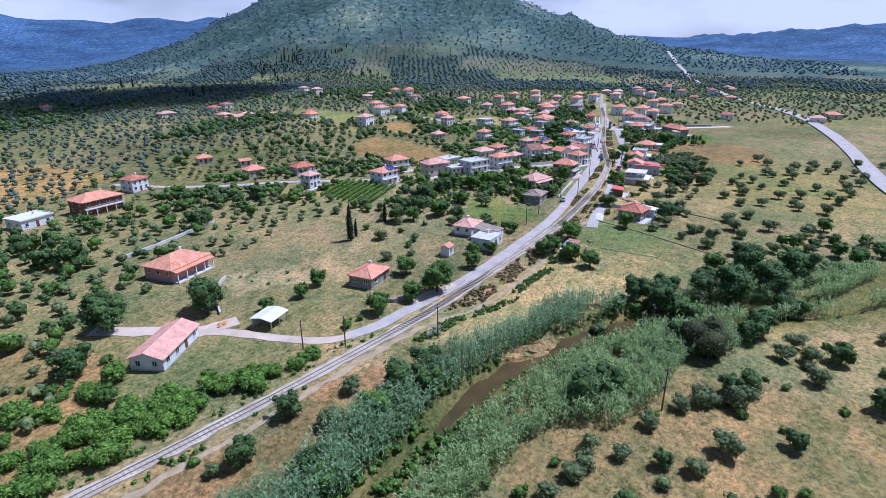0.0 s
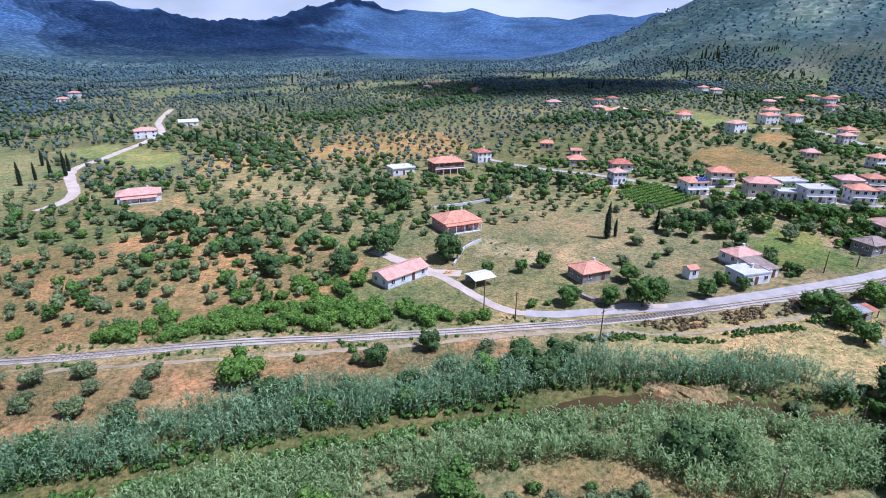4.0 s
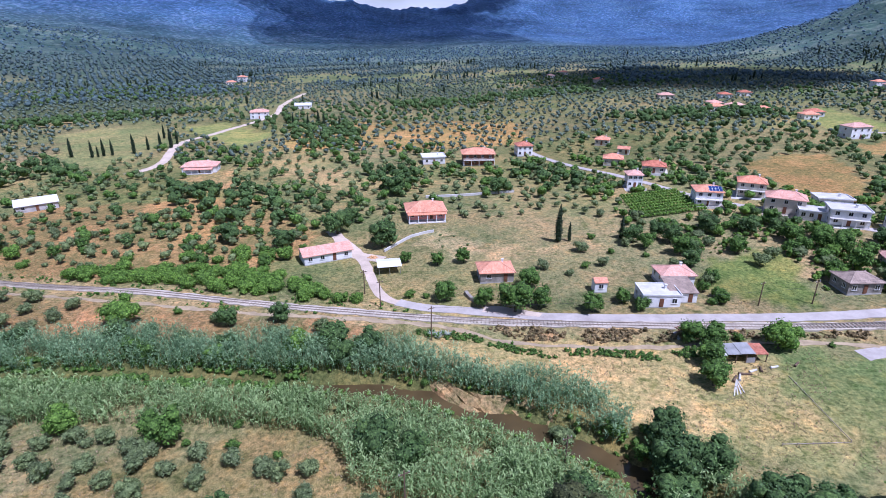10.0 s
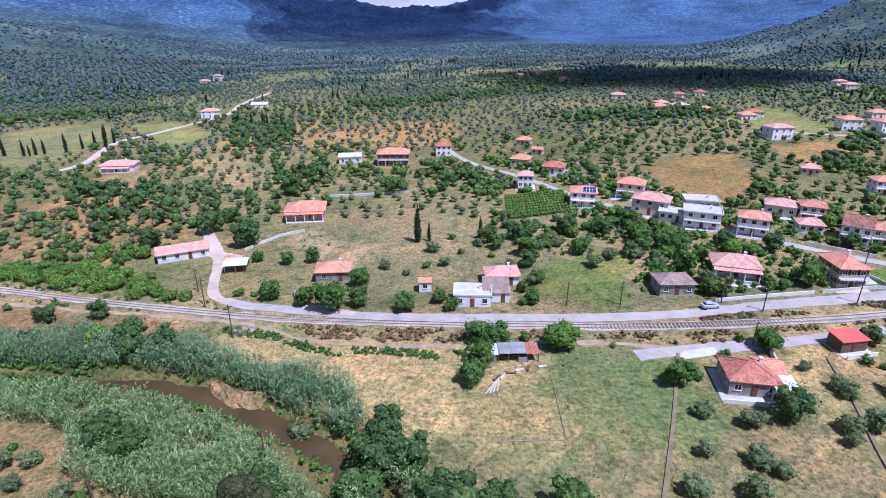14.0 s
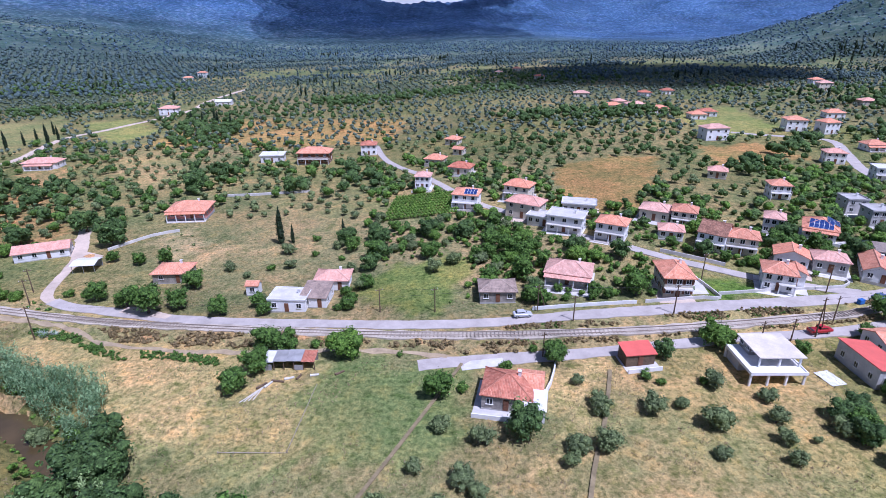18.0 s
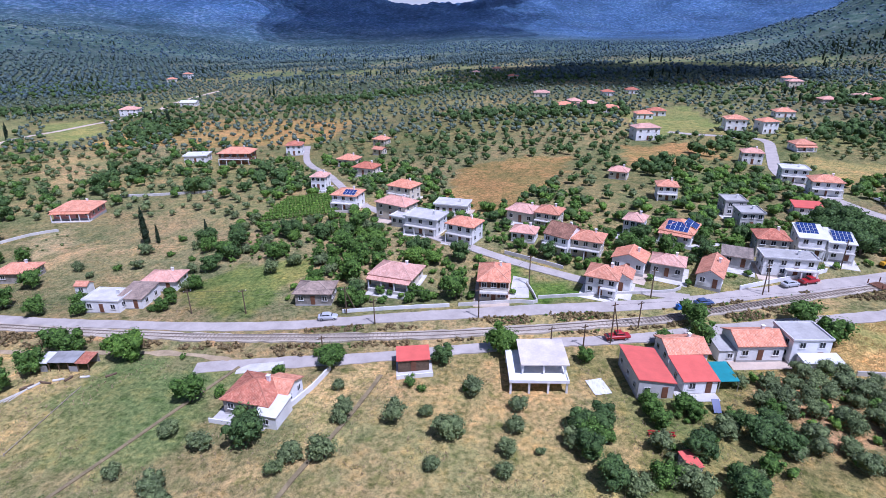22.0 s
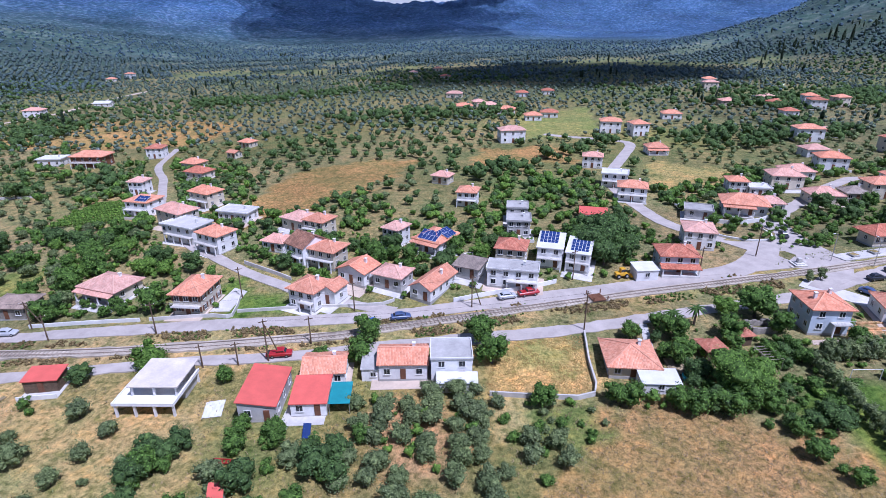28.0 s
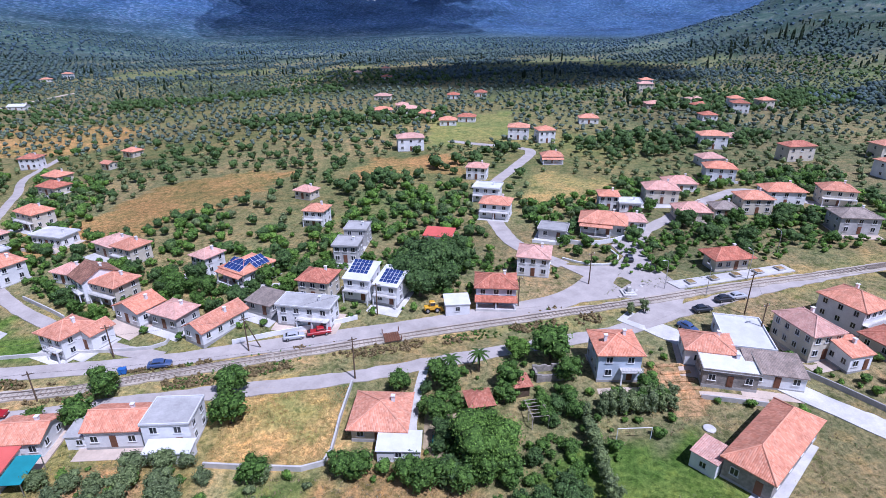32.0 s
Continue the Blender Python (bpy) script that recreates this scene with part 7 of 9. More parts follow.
MOWN = [(292.0, 4.0), (297.6, 14.4), (305.3, 20.2), (306.8, 29.0), (316.5, 30.0), (335.7, 22.0), (345.3, 6.3), (328.1, -20.8), (289.1, -20.7)]
tufts("dry_grass", "tufts of dry straw-coloured grass", 34000, (-60, 400, -5, 70), M_DRYGRASS, 31, 0.32, lambda X, Y: patchy(0.11, 0.4, -0.1)(X, Y) & ~inside(X, Y, [(337.7, 30.7), (360.8, 34.0), (370.4, 8.7), (341.5, 6.4)]))
tufts("weeds", "low green weeds and grass", 18000, (-60, 400, -5, 120), M_WEED, 32, 0.36, lambda X, Y: patchy(0.09, 2.1, 0.15)(X, Y) & ~inside(X, Y, MOWN))
tufts("verge_grass", "rank grass on the railway verge", 26000, (-60, 420, 36, 100), M_WEED, 33, 0.45, lambda X, Y: (to_line(X, Y, RAIL)[0] < 8) & patchy(0.2, 0.9, -0.2)(X, Y))
tufts("stubble", "short brown stubble in the field", 9500, (288, 350, -20, 33), M_DRYGRASS, 34, 0.16, lambda X, Y: inside(X, Y, MOWN))
tufts("dry_crop", "tall ochre dry grass in a walled plot", 9000, (286, 311, 29, 53), M_CROP, 35, 0.17, lambda X, Y: inside(X, Y, [(288.5, 47.4), (307.7, 46.7), (305.8, 30.0), (288.2, 30.9)]) & (patchy(0.35, 1.0, -0.35)(X, Y) | (np.hypot((X - 298) / 5.5, (Y - 39.5) / 4.5) > 1)))

# ---- railway ----
def offset_line(line, d, step=3.0):
    pts = resample(line, step)
    out = []
    for i, p in enumerate(pts):
        t = (pts[min(i + 1, len(pts) - 1)] - pts[max(i - 1, 0)]).normalized()
        out.append(p + Vector((t.y, -t.x, 0)) * d)
    return out


def deck(x, y):
    """Level of the track bed."""
    return float(lie(x, y)) + 0.36


railway = thing("railway_track", "single rusty railway track on timber sleepers", "railway track", Matrix())
for off in (-0.53, 0.53):
    bm = bmesh.new()
    prev = None
    for p in offset_line(RAIL, off):
        z = deck(p.x, p.y) - 0.02
        z = max(z, ground_z(p.x, p.y) + 0.26)
        t = Vector((0, 0, 0))
        ring = [bm.verts.new((p.x + dx, p.y + dy, z + dz)) for dx, dy, dz in ((0, -0.04, 0), (0, 0.04, 0), (0, 0.04, 0.14), (0, -0.04, 0.14))]
        if prev:
            for k in range(4):
                bm.faces.new((prev[k], prev[(k + 1) % 4], ring[(k + 1) % 4], ring[k]))
        prev = ring
    part("rail", bm, M_RAIL, railway)
bm = boxmesh(-0.12, -0.95, -0.14, 0.12, 0.95, 0.02)
sleeper = bpy.data.meshes.new("sleeper")
bm.to_mesh(sleeper)
bm.free()
sleeper.materials.append(M_SLEEPER)
line = [p for p in resample(RAIL, 0.8)]
near_n = 0
bm = bmesh.new()
for i, p in enumerate(line[:-1]):
    if not -160 < p.x < 470:
        continue
    t = (line[i + 1] - p).normalized()
    z = max(deck(p.x, p.y), ground_z(p.x, p.y) + 0.28) - 0.07
    m = Matrix.Translation((p.x, p.y, z)) @ pose(0, 0, 0, 0, 0, math.degrees(math.atan2(t.y, t.x)))
    if 60 < p.x < 310 and near_n < 300 and i % 1 == 0:
        shared("sleeper", sleeper, railway, m)
        near_n += 1
    else:
        box(bm, -0.12, -0.95, -0.14, 0.12, 0.95, 0.02, m)
tagged(part("sleeper_bed", bm, M_SLEEPER, railway), kind="stuff")
# timber crossing over the rails
deckm = thing("level_crossing", "rusty timber footcrossing over the railway", "crossing", pose(313.6, 61.3, ground_z(313.6, 61.3) + 0.45, 0, 0, 14))
for k in range(7):
    part("plank", boxmesh(-1.5 + k * 0.44, -1.6, 0, -1.5 + k * 0.44 + 0.38, 1.6, 0.1), M_BROWN, deckm)
bm = bmesh.new()
for k in range(2):
    box(bm, -1.7, -1.8 + k * 3.4, 0.101, -1.55, -1.6 + k * 3.4, 1.1)
    box(bm, 1.55, -1.8 + k * 3.4, 0.101, 1.7, -1.6 + k * 3.4, 1.1)
part("gate_post", bm, M_BROWN, deckm)

# ---- poles and wires ----
WIRED = []


def utility_pole(x, y, h=8.0, stay=False, arm=True, lean=0.0):
    z = ground_z(x, y)
    e = thing("utility_pole", "weathered wooden utility pole with a crossarm" if not stay else "wooden utility pole with a slanting stay pole", "utility pole", pose(x, y, z, lean, lean * 0.7, 25), "poles along the line")
    bm = bmesh.new()
    tube(bm, [(0, 0, -0.4), (0, 0, h)], [0.15, 0.10], 8)
    part("post", bm, M_WOOD, e)
    if arm:
        part("crossarm", boxmesh(-0.8, -0.06, h - 0.6, 0.8, 0.06, h - 0.46), M_WOOD, e)
        for u in (-0.7, 0.0, 0.7):
            bm = bmesh.new()
            tube(bm, [(u, 0, h - 0.455), (u, 0, h - 0.25)], [0.05, 0.035], 6)
            part("insulator", bm, M_WHITE, e)
    if stay:
        bm = bmesh.new()
        tube(bm, [(2.4, 0.2, -0.4), (0.1, 0, h * 0.88)], [0.13, 0.09], 8)
        part("stay", bm, M_WOOD, e)
    WIRED.append((x, y, z + h - 0.4))
    return e


for x, y, h, st in ((87.6, 46.9, 8.0, False), (71.8, 69.2, 6.5, False), (76.1, 61.9, 7.0, False), (194.2, 36.3, 5.5, False), (195.6, 52.0, 6.5, True), (223.8, 48.2, 7.0, False), (248.7, 39.9, 9.0, True), (243.4, 39.0, 5.0, False), (255.4, 44.9, 6.0, False),
                    (286.5, 58.5, 7.5, True), (308.1, 48.8, 8.5, False), (310.0, 69.6, 7.5, False), (202.4, 47.3, 6.0, False), (237.1, 38.4, 5.0, False), (385.4, 66.5, 9.5, False), (383.4, 57.6, 8.0, False), (235.8, 62.6, 7.5, False),
                    (357.1, 80.7, 8.0, False), (173.1, 53.2, 6.0, False), (160.9, 53.4, 6.0, False), (339.8, 72.0, 7.0, False), (261.7, 57.0, 7.0, False), (105.4, 7.6, 8.0, False), (83.0, 2.7, 8.0, False)):
    utility_pole(x, y, h, st)


def wire(a, b, sag=0.7):
    bm = bmesh.new()
    pts = [Vector(a).lerp(Vector(b), k / 10) - Vector((0, 0, sag * (1 - (2 * k / 10 - 1) ** 2))) for k in range(11)]
    tube(bm, pts, [0.018] * 11, 3)
    w = part("power_line", bm, M_METAL)
    return tagged(w, "thin sagging overhead cable between poles", "cable", "cables along the line")


for i, j in ((0, 4), (4, 5), (5, 9), (9, 11), (11, 17), (6, 8), (8, 10), (3, 7), (14, 15), (16, 5), (18, 4), (18, 19)):
    if math.dist(WIRED[i], WIRED[j]) < 120:
        wire(WIRED[i], WIRED[j], 0.012 * math.dist(WIRED[i], WIRED[j]))


# ---- cars ----
def paint(name, c):
    return plain(name, c, 0.3, 0.05, spec=0.6, relief=0.0, per_object=0)


M_CAR_DARK, M_CAR_RED, M_CAR_SILVER, M_CAR_WHITE, M_CAR_BLUE, M_YELLOW = (paint("dark_car_paint", (0.03, 0.035, 0.05)), paint("red_car_paint", (0.40, 0.02, 0.025)), paint("silver_car_paint", (0.45, 0.47, 0.5)),
                                                                         paint("white_car_paint", (0.75, 0.75, 0.75)), paint("blue_car_paint", (0.06, 0.10, 0.22)), paint("yellow_machine_paint", (0.70, 0.38, 0.02)))


def loft(sections):
    """Skin over cross sections: (x, half width, z low, z high)."""
    bm = bmesh.new()
    rings = []
    for x, w, lo, hi in sections:
        s = min(0.12, (hi - lo) * 0.3)
        rings.append([bm.verts.new((x, yy, zz)) for yy, zz in ((-w * 0.92, lo), (-w, lo + s), (-w, hi - s), (-w * 0.86, hi), (w * 0.86, hi), (w, hi - s), (w, lo + s), (w * 0.92, lo))])
    for a, b in zip(rings, rings[1:]):
        for k in range(8):
            bm.faces.new((a[k], a[(k + 1) % 8], b[(k + 1) % 8], b[k]))
    bm.faces.new(rings[0])
    bm.faces.new(rings[-1][::-1])
    bmesh.ops.recalc_face_normals(bm, faces=bm.faces[:])
    return bm


def wheels(e, xs, r=0.31, w=0.2, track=0.74):
    for x in xs:
        for s in (-1, 1):
            bm = bmesh.new()
            tube(bm, [(x, s * track - w / 2, r), (x, s * track + w / 2, r)], [r, r], 14)
            wh = part("wheel", bm, M_TYRE, e)
            bm = bmesh.new()
            tube(bm, [(x, s * track - w / 2 - 0.01, r), (x, s * track + w / 2 + 0.01, r)], [r * 0.6, r * 0.6], 10)
            part("rim", bm, M_STEEL, wh)


def car(x, y, rot, material, label, pickup=False):
    e = thing("pickup_truck" if pickup else "car", label, "pickup truck" if pickup else "car", pose(x, y, ground_z(x, y) + 0.17, 0, 0, rot))
    if pickup:
        part("body", loft([(-2.4, 0.82, 0.42, 0.95), (-0.3, 0.84, 0.35, 1.0), (1.2, 0.84, 0.35, 1.0), (2.3, 0.78, 0.42, 0.9)]), material, e)
        part("cab", loft([(-0.55, 0.74, 0.96, 1.0), (-0.45, 0.70, 0.96, 1.62), (0.7, 0.70, 0.96, 1.62), (1.35, 0.74, 0.96, 1.02)]), material, e)
        part("window", loft([(-0.58, 0.66, 1.1, 1.15), (-0.47, 0.715, 1.1, 1.5), (0.8, 0.715, 1.1, 1.5), (1.28, 0.68, 1.1, 1.15)]), M_GLASS, e)
        part("cargo_bed", boxmesh(-2.3, -0.7, 0.955, -0.65, 0.7, 0.965), M_METAL, e)
    else:
        part("body", loft([(-2.0, 0.74, 0.38, 0.82), (-1.85, 0.82, 0.3, 0.92), (-0.5, 0.85, 0.26, 0.95), (1.0, 0.85, 0.26, 0.92), (1.85, 0.8, 0.3, 0.76), (2.05, 0.7, 0.4, 0.66)]), material, e)
        part("roof", loft([(-1.5, 0.66, 0.9, 0.97), (-1.0, 0.62, 0.9, 1.42), (0.2, 0.62, 0.9, 1.45), (1.05, 0.68, 0.9, 0.95)]), material, e)
        part("window", loft([(-1.52, 0.60, 0.97, 1.02), (-1.05, 0.645, 0.97, 1.34), (0.25, 0.645, 0.97, 1.36), (1.0, 0.62, 0.97, 1.0)]), M_GLASS, e)
    wheels(e, (-1.25, 1.3))
    for s in (-0.6, 0.6):
        part("headlight", boxmesh(2.0 if not pickup else 2.26, s - 0.13, 0.55, 2.07 if not pickup else 2.33, s + 0.13, 0.68), M_FRAME, e)
    return e


car(271.8, 53.9, 12, M_CAR_BLUE, "dark blue car driving along the village road")
car(294.3, 62.1, 16, M_CAR_SILVER, "silver hatchback parked beside a white wall")
car(299.1, 63.3, 16, M_CAR_RED, "dark red pickup parked beside a white wall", True)
car(250.4, 41.3, 8, M_CAR_RED, "bright red pickup parked on the dusty road", True)
car(192.0, 49.9, 6, M_CAR_SILVER, "silver car parked on the road edge")
car(370.3, 92.7, 78, M_CAR_DARK, "dark car parked on the square")
car(383.5, 71.4, 12, M_CAR_DARK, "dark car parked near the station")
car(386.7, 72.2, 12, M_CAR_SILVER, "grey car parked near the station")
car(377.3, 67.9, 10, M_CAR_DARK, "dark car parked under a hedge")
car(371.7, 61.8, -58, M_CAR_BLUE, "dark blue car parked at the corner")
car(352.4, 117.6, 95, M_CAR_WHITE, "white car parked in the lane")
# yellow loader
e = thing("loader", "small yellow wheel loader parked at the roadside", "loader", pose(321.4, 70.6, ground_z(321.4, 70.6) + 0.1, 0, 0, 10))
part("body", loft([(-1.6, 0.6, 0.5, 1.3), (0.2, 0.62, 0.5, 1.35), (1.3, 0.5, 0.5, 1.1)]), M_YELLOW, e)
part("cab", boxmesh(-0.5, -0.55, 1.352, 0.6, 0.55, 2.3, 0.05), M_YELLOW, e)
part("window", boxmesh(-0.42, -0.57, 1.55, 0.62, 0.57, 2.15), M_GLASS, e)
part("bucket", loft([(1.9, 0.9, 0.15, 0.25), (2.2, 0.9, 0.15, 0.8), (2.5, 0.9, 0.15, 0.2)]), M_YELLOW, e)
part("arm", boxmesh(1.0, -0.08, 0.6, 2.2, 0.08, 0.75), M_YELLOW, e)
wheels(e, (-1.0, 1.0), 0.5, 0.35, 0.72)


# ---- walls and fences ----
def wall_line(name, label, line, h, t, material, cat="wall"):
    pts = resample(line, 3.0)
    bm = bmesh.new()
    rows = []
    for i, p in enumerate(pts):
        d = (pts[min(i + 1, len(pts) - 1)] - pts[max(i - 1, 0)]).normalized()
        s = Vector((d.y, -d.x, 0)) * t / 2
        z = ground_z(p.x, p.y)
        rows.append([bm.verts.new(c) for c in ((p.x - s.x, p.y - s.y, z - 0.3), (p.x + s.x, p.y + s.y, z - 0.3), (p.x + s.x, p.y + s.y, z + h), (p.x - s.x, p.y - s.y, z + h))])
    for a, b in zip(rows, rows[1:]):
        for k in range(4):
            bm.faces.new((a[k], a[(k + 1) % 4], b[(k + 1) % 4], b[k]))
    bm.faces.new(rows[0])
    bm.faces.new(rows[-1][::-1])
    bmesh.ops.recalc_face_normals(bm, faces=bm.faces[:])
    return tagged(part(name, bm, material), label, cat)


wall_line("garden_wall", "low white rendered wall along the road", [(194.6, 52.6), (203.6, 53.1), (217.7, 53.4)], 0.8, 0.25, M_WHITE)
wall_line("garden_wall", "low pale wall with railing before a house", [(219.6, 53.5), (232.8, 54.4), (236.6, 54.4), (235.3, 63.0)], 0.8, 0.22, M_PALE_CONCRETE)
wall_line("garden_wall", "low pale retaining wall round a green plot", [(237.0, 56.3), (250.8, 57.9), (267.4, 59.6), (269.7, 62.2)], 0.7, 0.3, M_PALE_CONCRETE)
wall_line("garden_wall", "white rendered wall along the road", [(282.6, 60.8), (290.1, 63.3), (299.5, 65.9), (306.0, 68.3)], 1.0, 0.25, M_WHITE)
wall_line("garden_wall", "pale wall along the street", [(231.3, 77.4), (240.7, 72.3), (244.8, 69.8)], 0.9, 0.25, M_PALE_CONCRETE)
wall_line("plot_wall", "pale wall round a dry plot", [(307.8, 47.4), (306.9, 39.3), (305.9, 30.3), (298.9, 29.6), (288.6, 30.5)], 0.9, 0.3, M_PALE_CONCRETE)
wall_line("garden_wall", "white wall beside a stone house", [(190.5, 20.3), (194.2, 27.6), (196.1, 33.4)], 1.1, 0.25, M_WHITE)
wall_line("garden_wall", "pale concrete kerb wall round a garden island", [(354.2, 95.1), (359.4, 91.2), (365.4, 90.7), (368.3, 95.0), (366.8, 100.6)], 0.45, 0.35, M_WHITE)
wall_line("garden_wall", "long white wall before a large house", [(355.2, 106.3), (361.2, 103.0), (369.6, 104.3), (375.2, 108.0)], 1.2, 0.25, M_WHITE)
wall_line("field_wall", "low stone wall across an olive grove", [(88.0, 148.9), (102.9, 149.5), (122.6, 152.6)], 0.9, 0.5, M_PALE_CONCRETE)
wall_line("field_wall", "low stone wall beside a farm lane", [(75.1, 96.3), (83.0, 107.2), (90.0, 111.1)], 0.8, 0.4, M_PALE_CONCRETE)
wall_line("lane_wall", "concrete wall along the pale street", [(381.0, 51.9), (391.3, 39.3), (401.2, 25.0), (408.8, 10.5)], 1.0, 0.25, M_CONCRETE)
wall_line("field_ridge", "low earth ridge between two fields", [(178.5, 34.7), (172.0, 20.9), (166.1, 9.0), (158.9, -4.8)], 0.2, 0.6, M_RIDGE, "earth bank")
wall_line("field_ridge", "low earth ridge beside a grove", [(205.8, 31.2), (201.5, 18.6), (196.6, 6.9), (192.7, -4.8)], 0.25, 0.7, M_RIDGE, "earth bank")
wall_line("house_wall", "stone retaining wall below a cottage", [(96.5, 67.2), (97.5, 63.8), (99.9, 62.2)], 0.9, 0.8, M_STONE)


def slab(name, label, cat, poly, lift, material, thick=0.3):
    bm = bmesh.new()
    top = [bm.verts.new((x, y, ground_z(x, y) + lift)) for x, y in poly]
    low = [bm.verts.new((x, y, ground_z(x, y) + lift - thick)) for x, y in poly]
    bm.faces.new(top)
    for i in range(len(poly)):
        j = (i + 1) % len(poly)
        bm.faces.new((top[i], low[i], low[j], top[j]))
    bmesh.ops.triangulate(bm, faces=bm.faces[:1])
    bmesh.ops.recalc_face_normals(bm, faces=bm.faces[:])
    return tagged(part(name, bm, material), label, cat, kind="structure")


slab("square_paving", "broad grey asphalt village square", "square", [(335.2, 70.3), (350.2, 76.0), (357.5, 83.9), (351.9, 92.3), (357.5, 90.4), (365.9, 89.9), (369.6, 95.0), (368.7, 102.5), (379.8, 114.4), (383.5, 112.5), (376.1, 100.5), (375.2, 87.5), (376.6, 80.1), (377.3, 75.8), (373.0, 68.3), (363.8, 63.6), (360.0, 64.9), (368.2, 71.7), (363.3, 74.2), (352.2, 72.6)], 0.115, M_ASPHALT)
slab("station_platform", "pale paved station platform with planting squares", "platform", [(374.5, 79.8), (376.2, 76.6), (405.8, 83.2), (404.8, 86.8)], 0.32, M_PALE_CONCRETE, 0.5)
slab("yard", "pale dusty farmyard", "yard", [(60.5, 97.0), (66.0, 99.5), (69.5, 95.5), (76.0, 92.6), (74.0, 89.0), (69.0, 91.0), (63.0, 93.5)], 0.06, M_GRAVELROAD)
slab("yard", "pale concrete yard before a house", "yard", [(178.0, 35.3), (186.8, 36.5), (187.3, 34.1), (178.5, 32.5)], 0.07, M_PALE_CONCRETE)
slab("yard", "pale concrete yard of a two-storey house", "yard", [(222.9, 56.7), (235.1, 56.7), (236.0, 65.3), (232.6, 66.8), (230.9, 57.4)], 0.07, M_PALE_CONCRETE)
slab("yard", "pale concrete courtyard between houses", "yard", [(280.1, 73.3), (291.1, 75.7), (288.9, 82.7), (275.2, 81.6)], 0.07, M_PALE_CONCRETE)
slab("yard", "pale dusty yard beside the road", "yard", [(99.5, 58.0), (100.5, 60.8), (104.5, 60.0), (113.0, 56.0), (112.0, 54.5)], 0.112, M_GRAVELROAD)
slab("yard", "pale concrete strip beside a shed", "yard", [(255.4, 21.9), (256.9, 22.0), (258.1, 38.9), (256.2, 38.9)], 0.07, M_PALE_CONCRETE)
for corners, walled, pale in YARDS:
    slab("yard", "pale concrete yard round a village house", "yard", corners, 0.06, M_PALE_CONCRETE if pale else M_GRAVELROAD, 0.5)
    ax, ay = np.array([p[0] for p in corners[:2]]), np.array([p[1] for p in corners[:2]])
    if walled and all(to_line(ax, ay, r)[0].min() > k * 0.8 for r, k in ROADS):
        wall_line("garden_wall", "low white rendered wall before a village house", corners[:2], 0.85, 0.2, M_WHITE if pale else M_PALE_CONCRETE)
slab("vegetable_plot", "bare brown tilled garden plot", "garden", [(359.7, 47.8), (365.7, 48.2), (365.0, 38.1), (359.5, 38.0)], 0.05, M_REDSOIL)
for k in range(5):
    wall_line("furrow", "low raised furrow of brown soil", [(361.4, 42 + k * 2.1), (366.6, 42.2 + k * 2.1)], 0.2, 0.7, M_REDSOIL, "furrow")

# planting squares, benches and monument at the station
for k in range(5):
    x, y = 379.6 + k * 5.8, 79.2 + k * 1.32
    e = thing("planter", "square stone planting bed on the platform", "planter", pose(x, y, ground_z(x, y) + 0.32, 0, 0, 15), "planters of the platform")
    part("rim", boxmesh(-1.0, -1.0, 0, 1.0, 1.0, 0.3, 0.05), M_CONCRETE, e)
    part("soil", boxmesh(-0.8, -0.8, 0.3, 0.8, 0.8, 0.34), M_REDSOIL, e)
e = thing("monument", "small pale stone monument on a stepped base", "monument", pose(364.6, 75.8, ground_z(364.6, 75.8) + 0.11))
for k, (r, z0, z1) in enumerate(((1.5, 0, 0.25), (1.0, 0.252, 0.5), (0.45, 0.502, 1.6))):
    part("step" if k < 2 else "stone", boxmesh(-r, -r, z0, r, r, z1, 0.04), M_PALE_CONCRETE, e)
for x, y in ((366.6, 76.8), (362.2, 74.3), (368.3, 78.6)):
    e = thing("boulder", "rounded pale boulder on dry ground", "boulder", pose(x, y, ground_z(x, y) + 0.1, 10, 20, x * 40), "boulders of the square")
    bm = bmesh.new()
    bmesh.ops.create_icosphere(bm, subdivisions=2, radius=0.5)
    for v in bm.verts:
        v.co *= 0.8 + 0.4 * noise.noise(v.co * 1.7 + Vector((x, y, 0)))
        v.co.z *= 0.7
    part("stone", bm, M_PALE_CONCRETE, e)


def street_lamp(x, y, rot):
    e = thing("street_lamp", "grey steel street lamp with one arm", "street lamp", pose(x, y, ground_z(x, y), 0, 0, rot), "lamps of the square")
    bm = bmesh.new()
    tube(bm, [(0, 0, -0.2), (0, 0, 6.5), (0.3, 0, 7.0), (1.2, 0, 7.2)], [0.09, 0.06, 0.05, 0.04], 8)
    part("pole", bm, M_STEEL, e)
    part("lamp_head", boxmesh(1.0, -0.12, 7.1, 1.7, 0.12, 7.24, 0.03), M_FRAME, e)


for x, y, r in ((380.7, 73.7, 100), (392.9, 80.0, 100), (373.0, 77.1, 200), (405.7, 90.9, 100)):
    street_lamp(x, y, r)

# goal of the playing field
e = thing("football_goal", "white tubular football goal on grass", "goal", pose(351.7, 33.5, ground_z(351.7, 33.5), 0, 0, 2))
bm = bmesh.new()
tube(bm, [(-2.6, 0, -0.2), (-2.6, 0, 2.2)], [0.06, 0.06], 6), tube(bm, [(2.6, 0, -0.2), (2.6, 0, 2.2)], [0.06, 0.06], 6)
part("post", bm, M_FRAME, e)
bm = bmesh.new()
tube(bm, [(-2.6, 0, 2.2), (2.6, 0, 2.2)], [0.06, 0.06], 6)
part("crossbar", bm, M_FRAME, e)

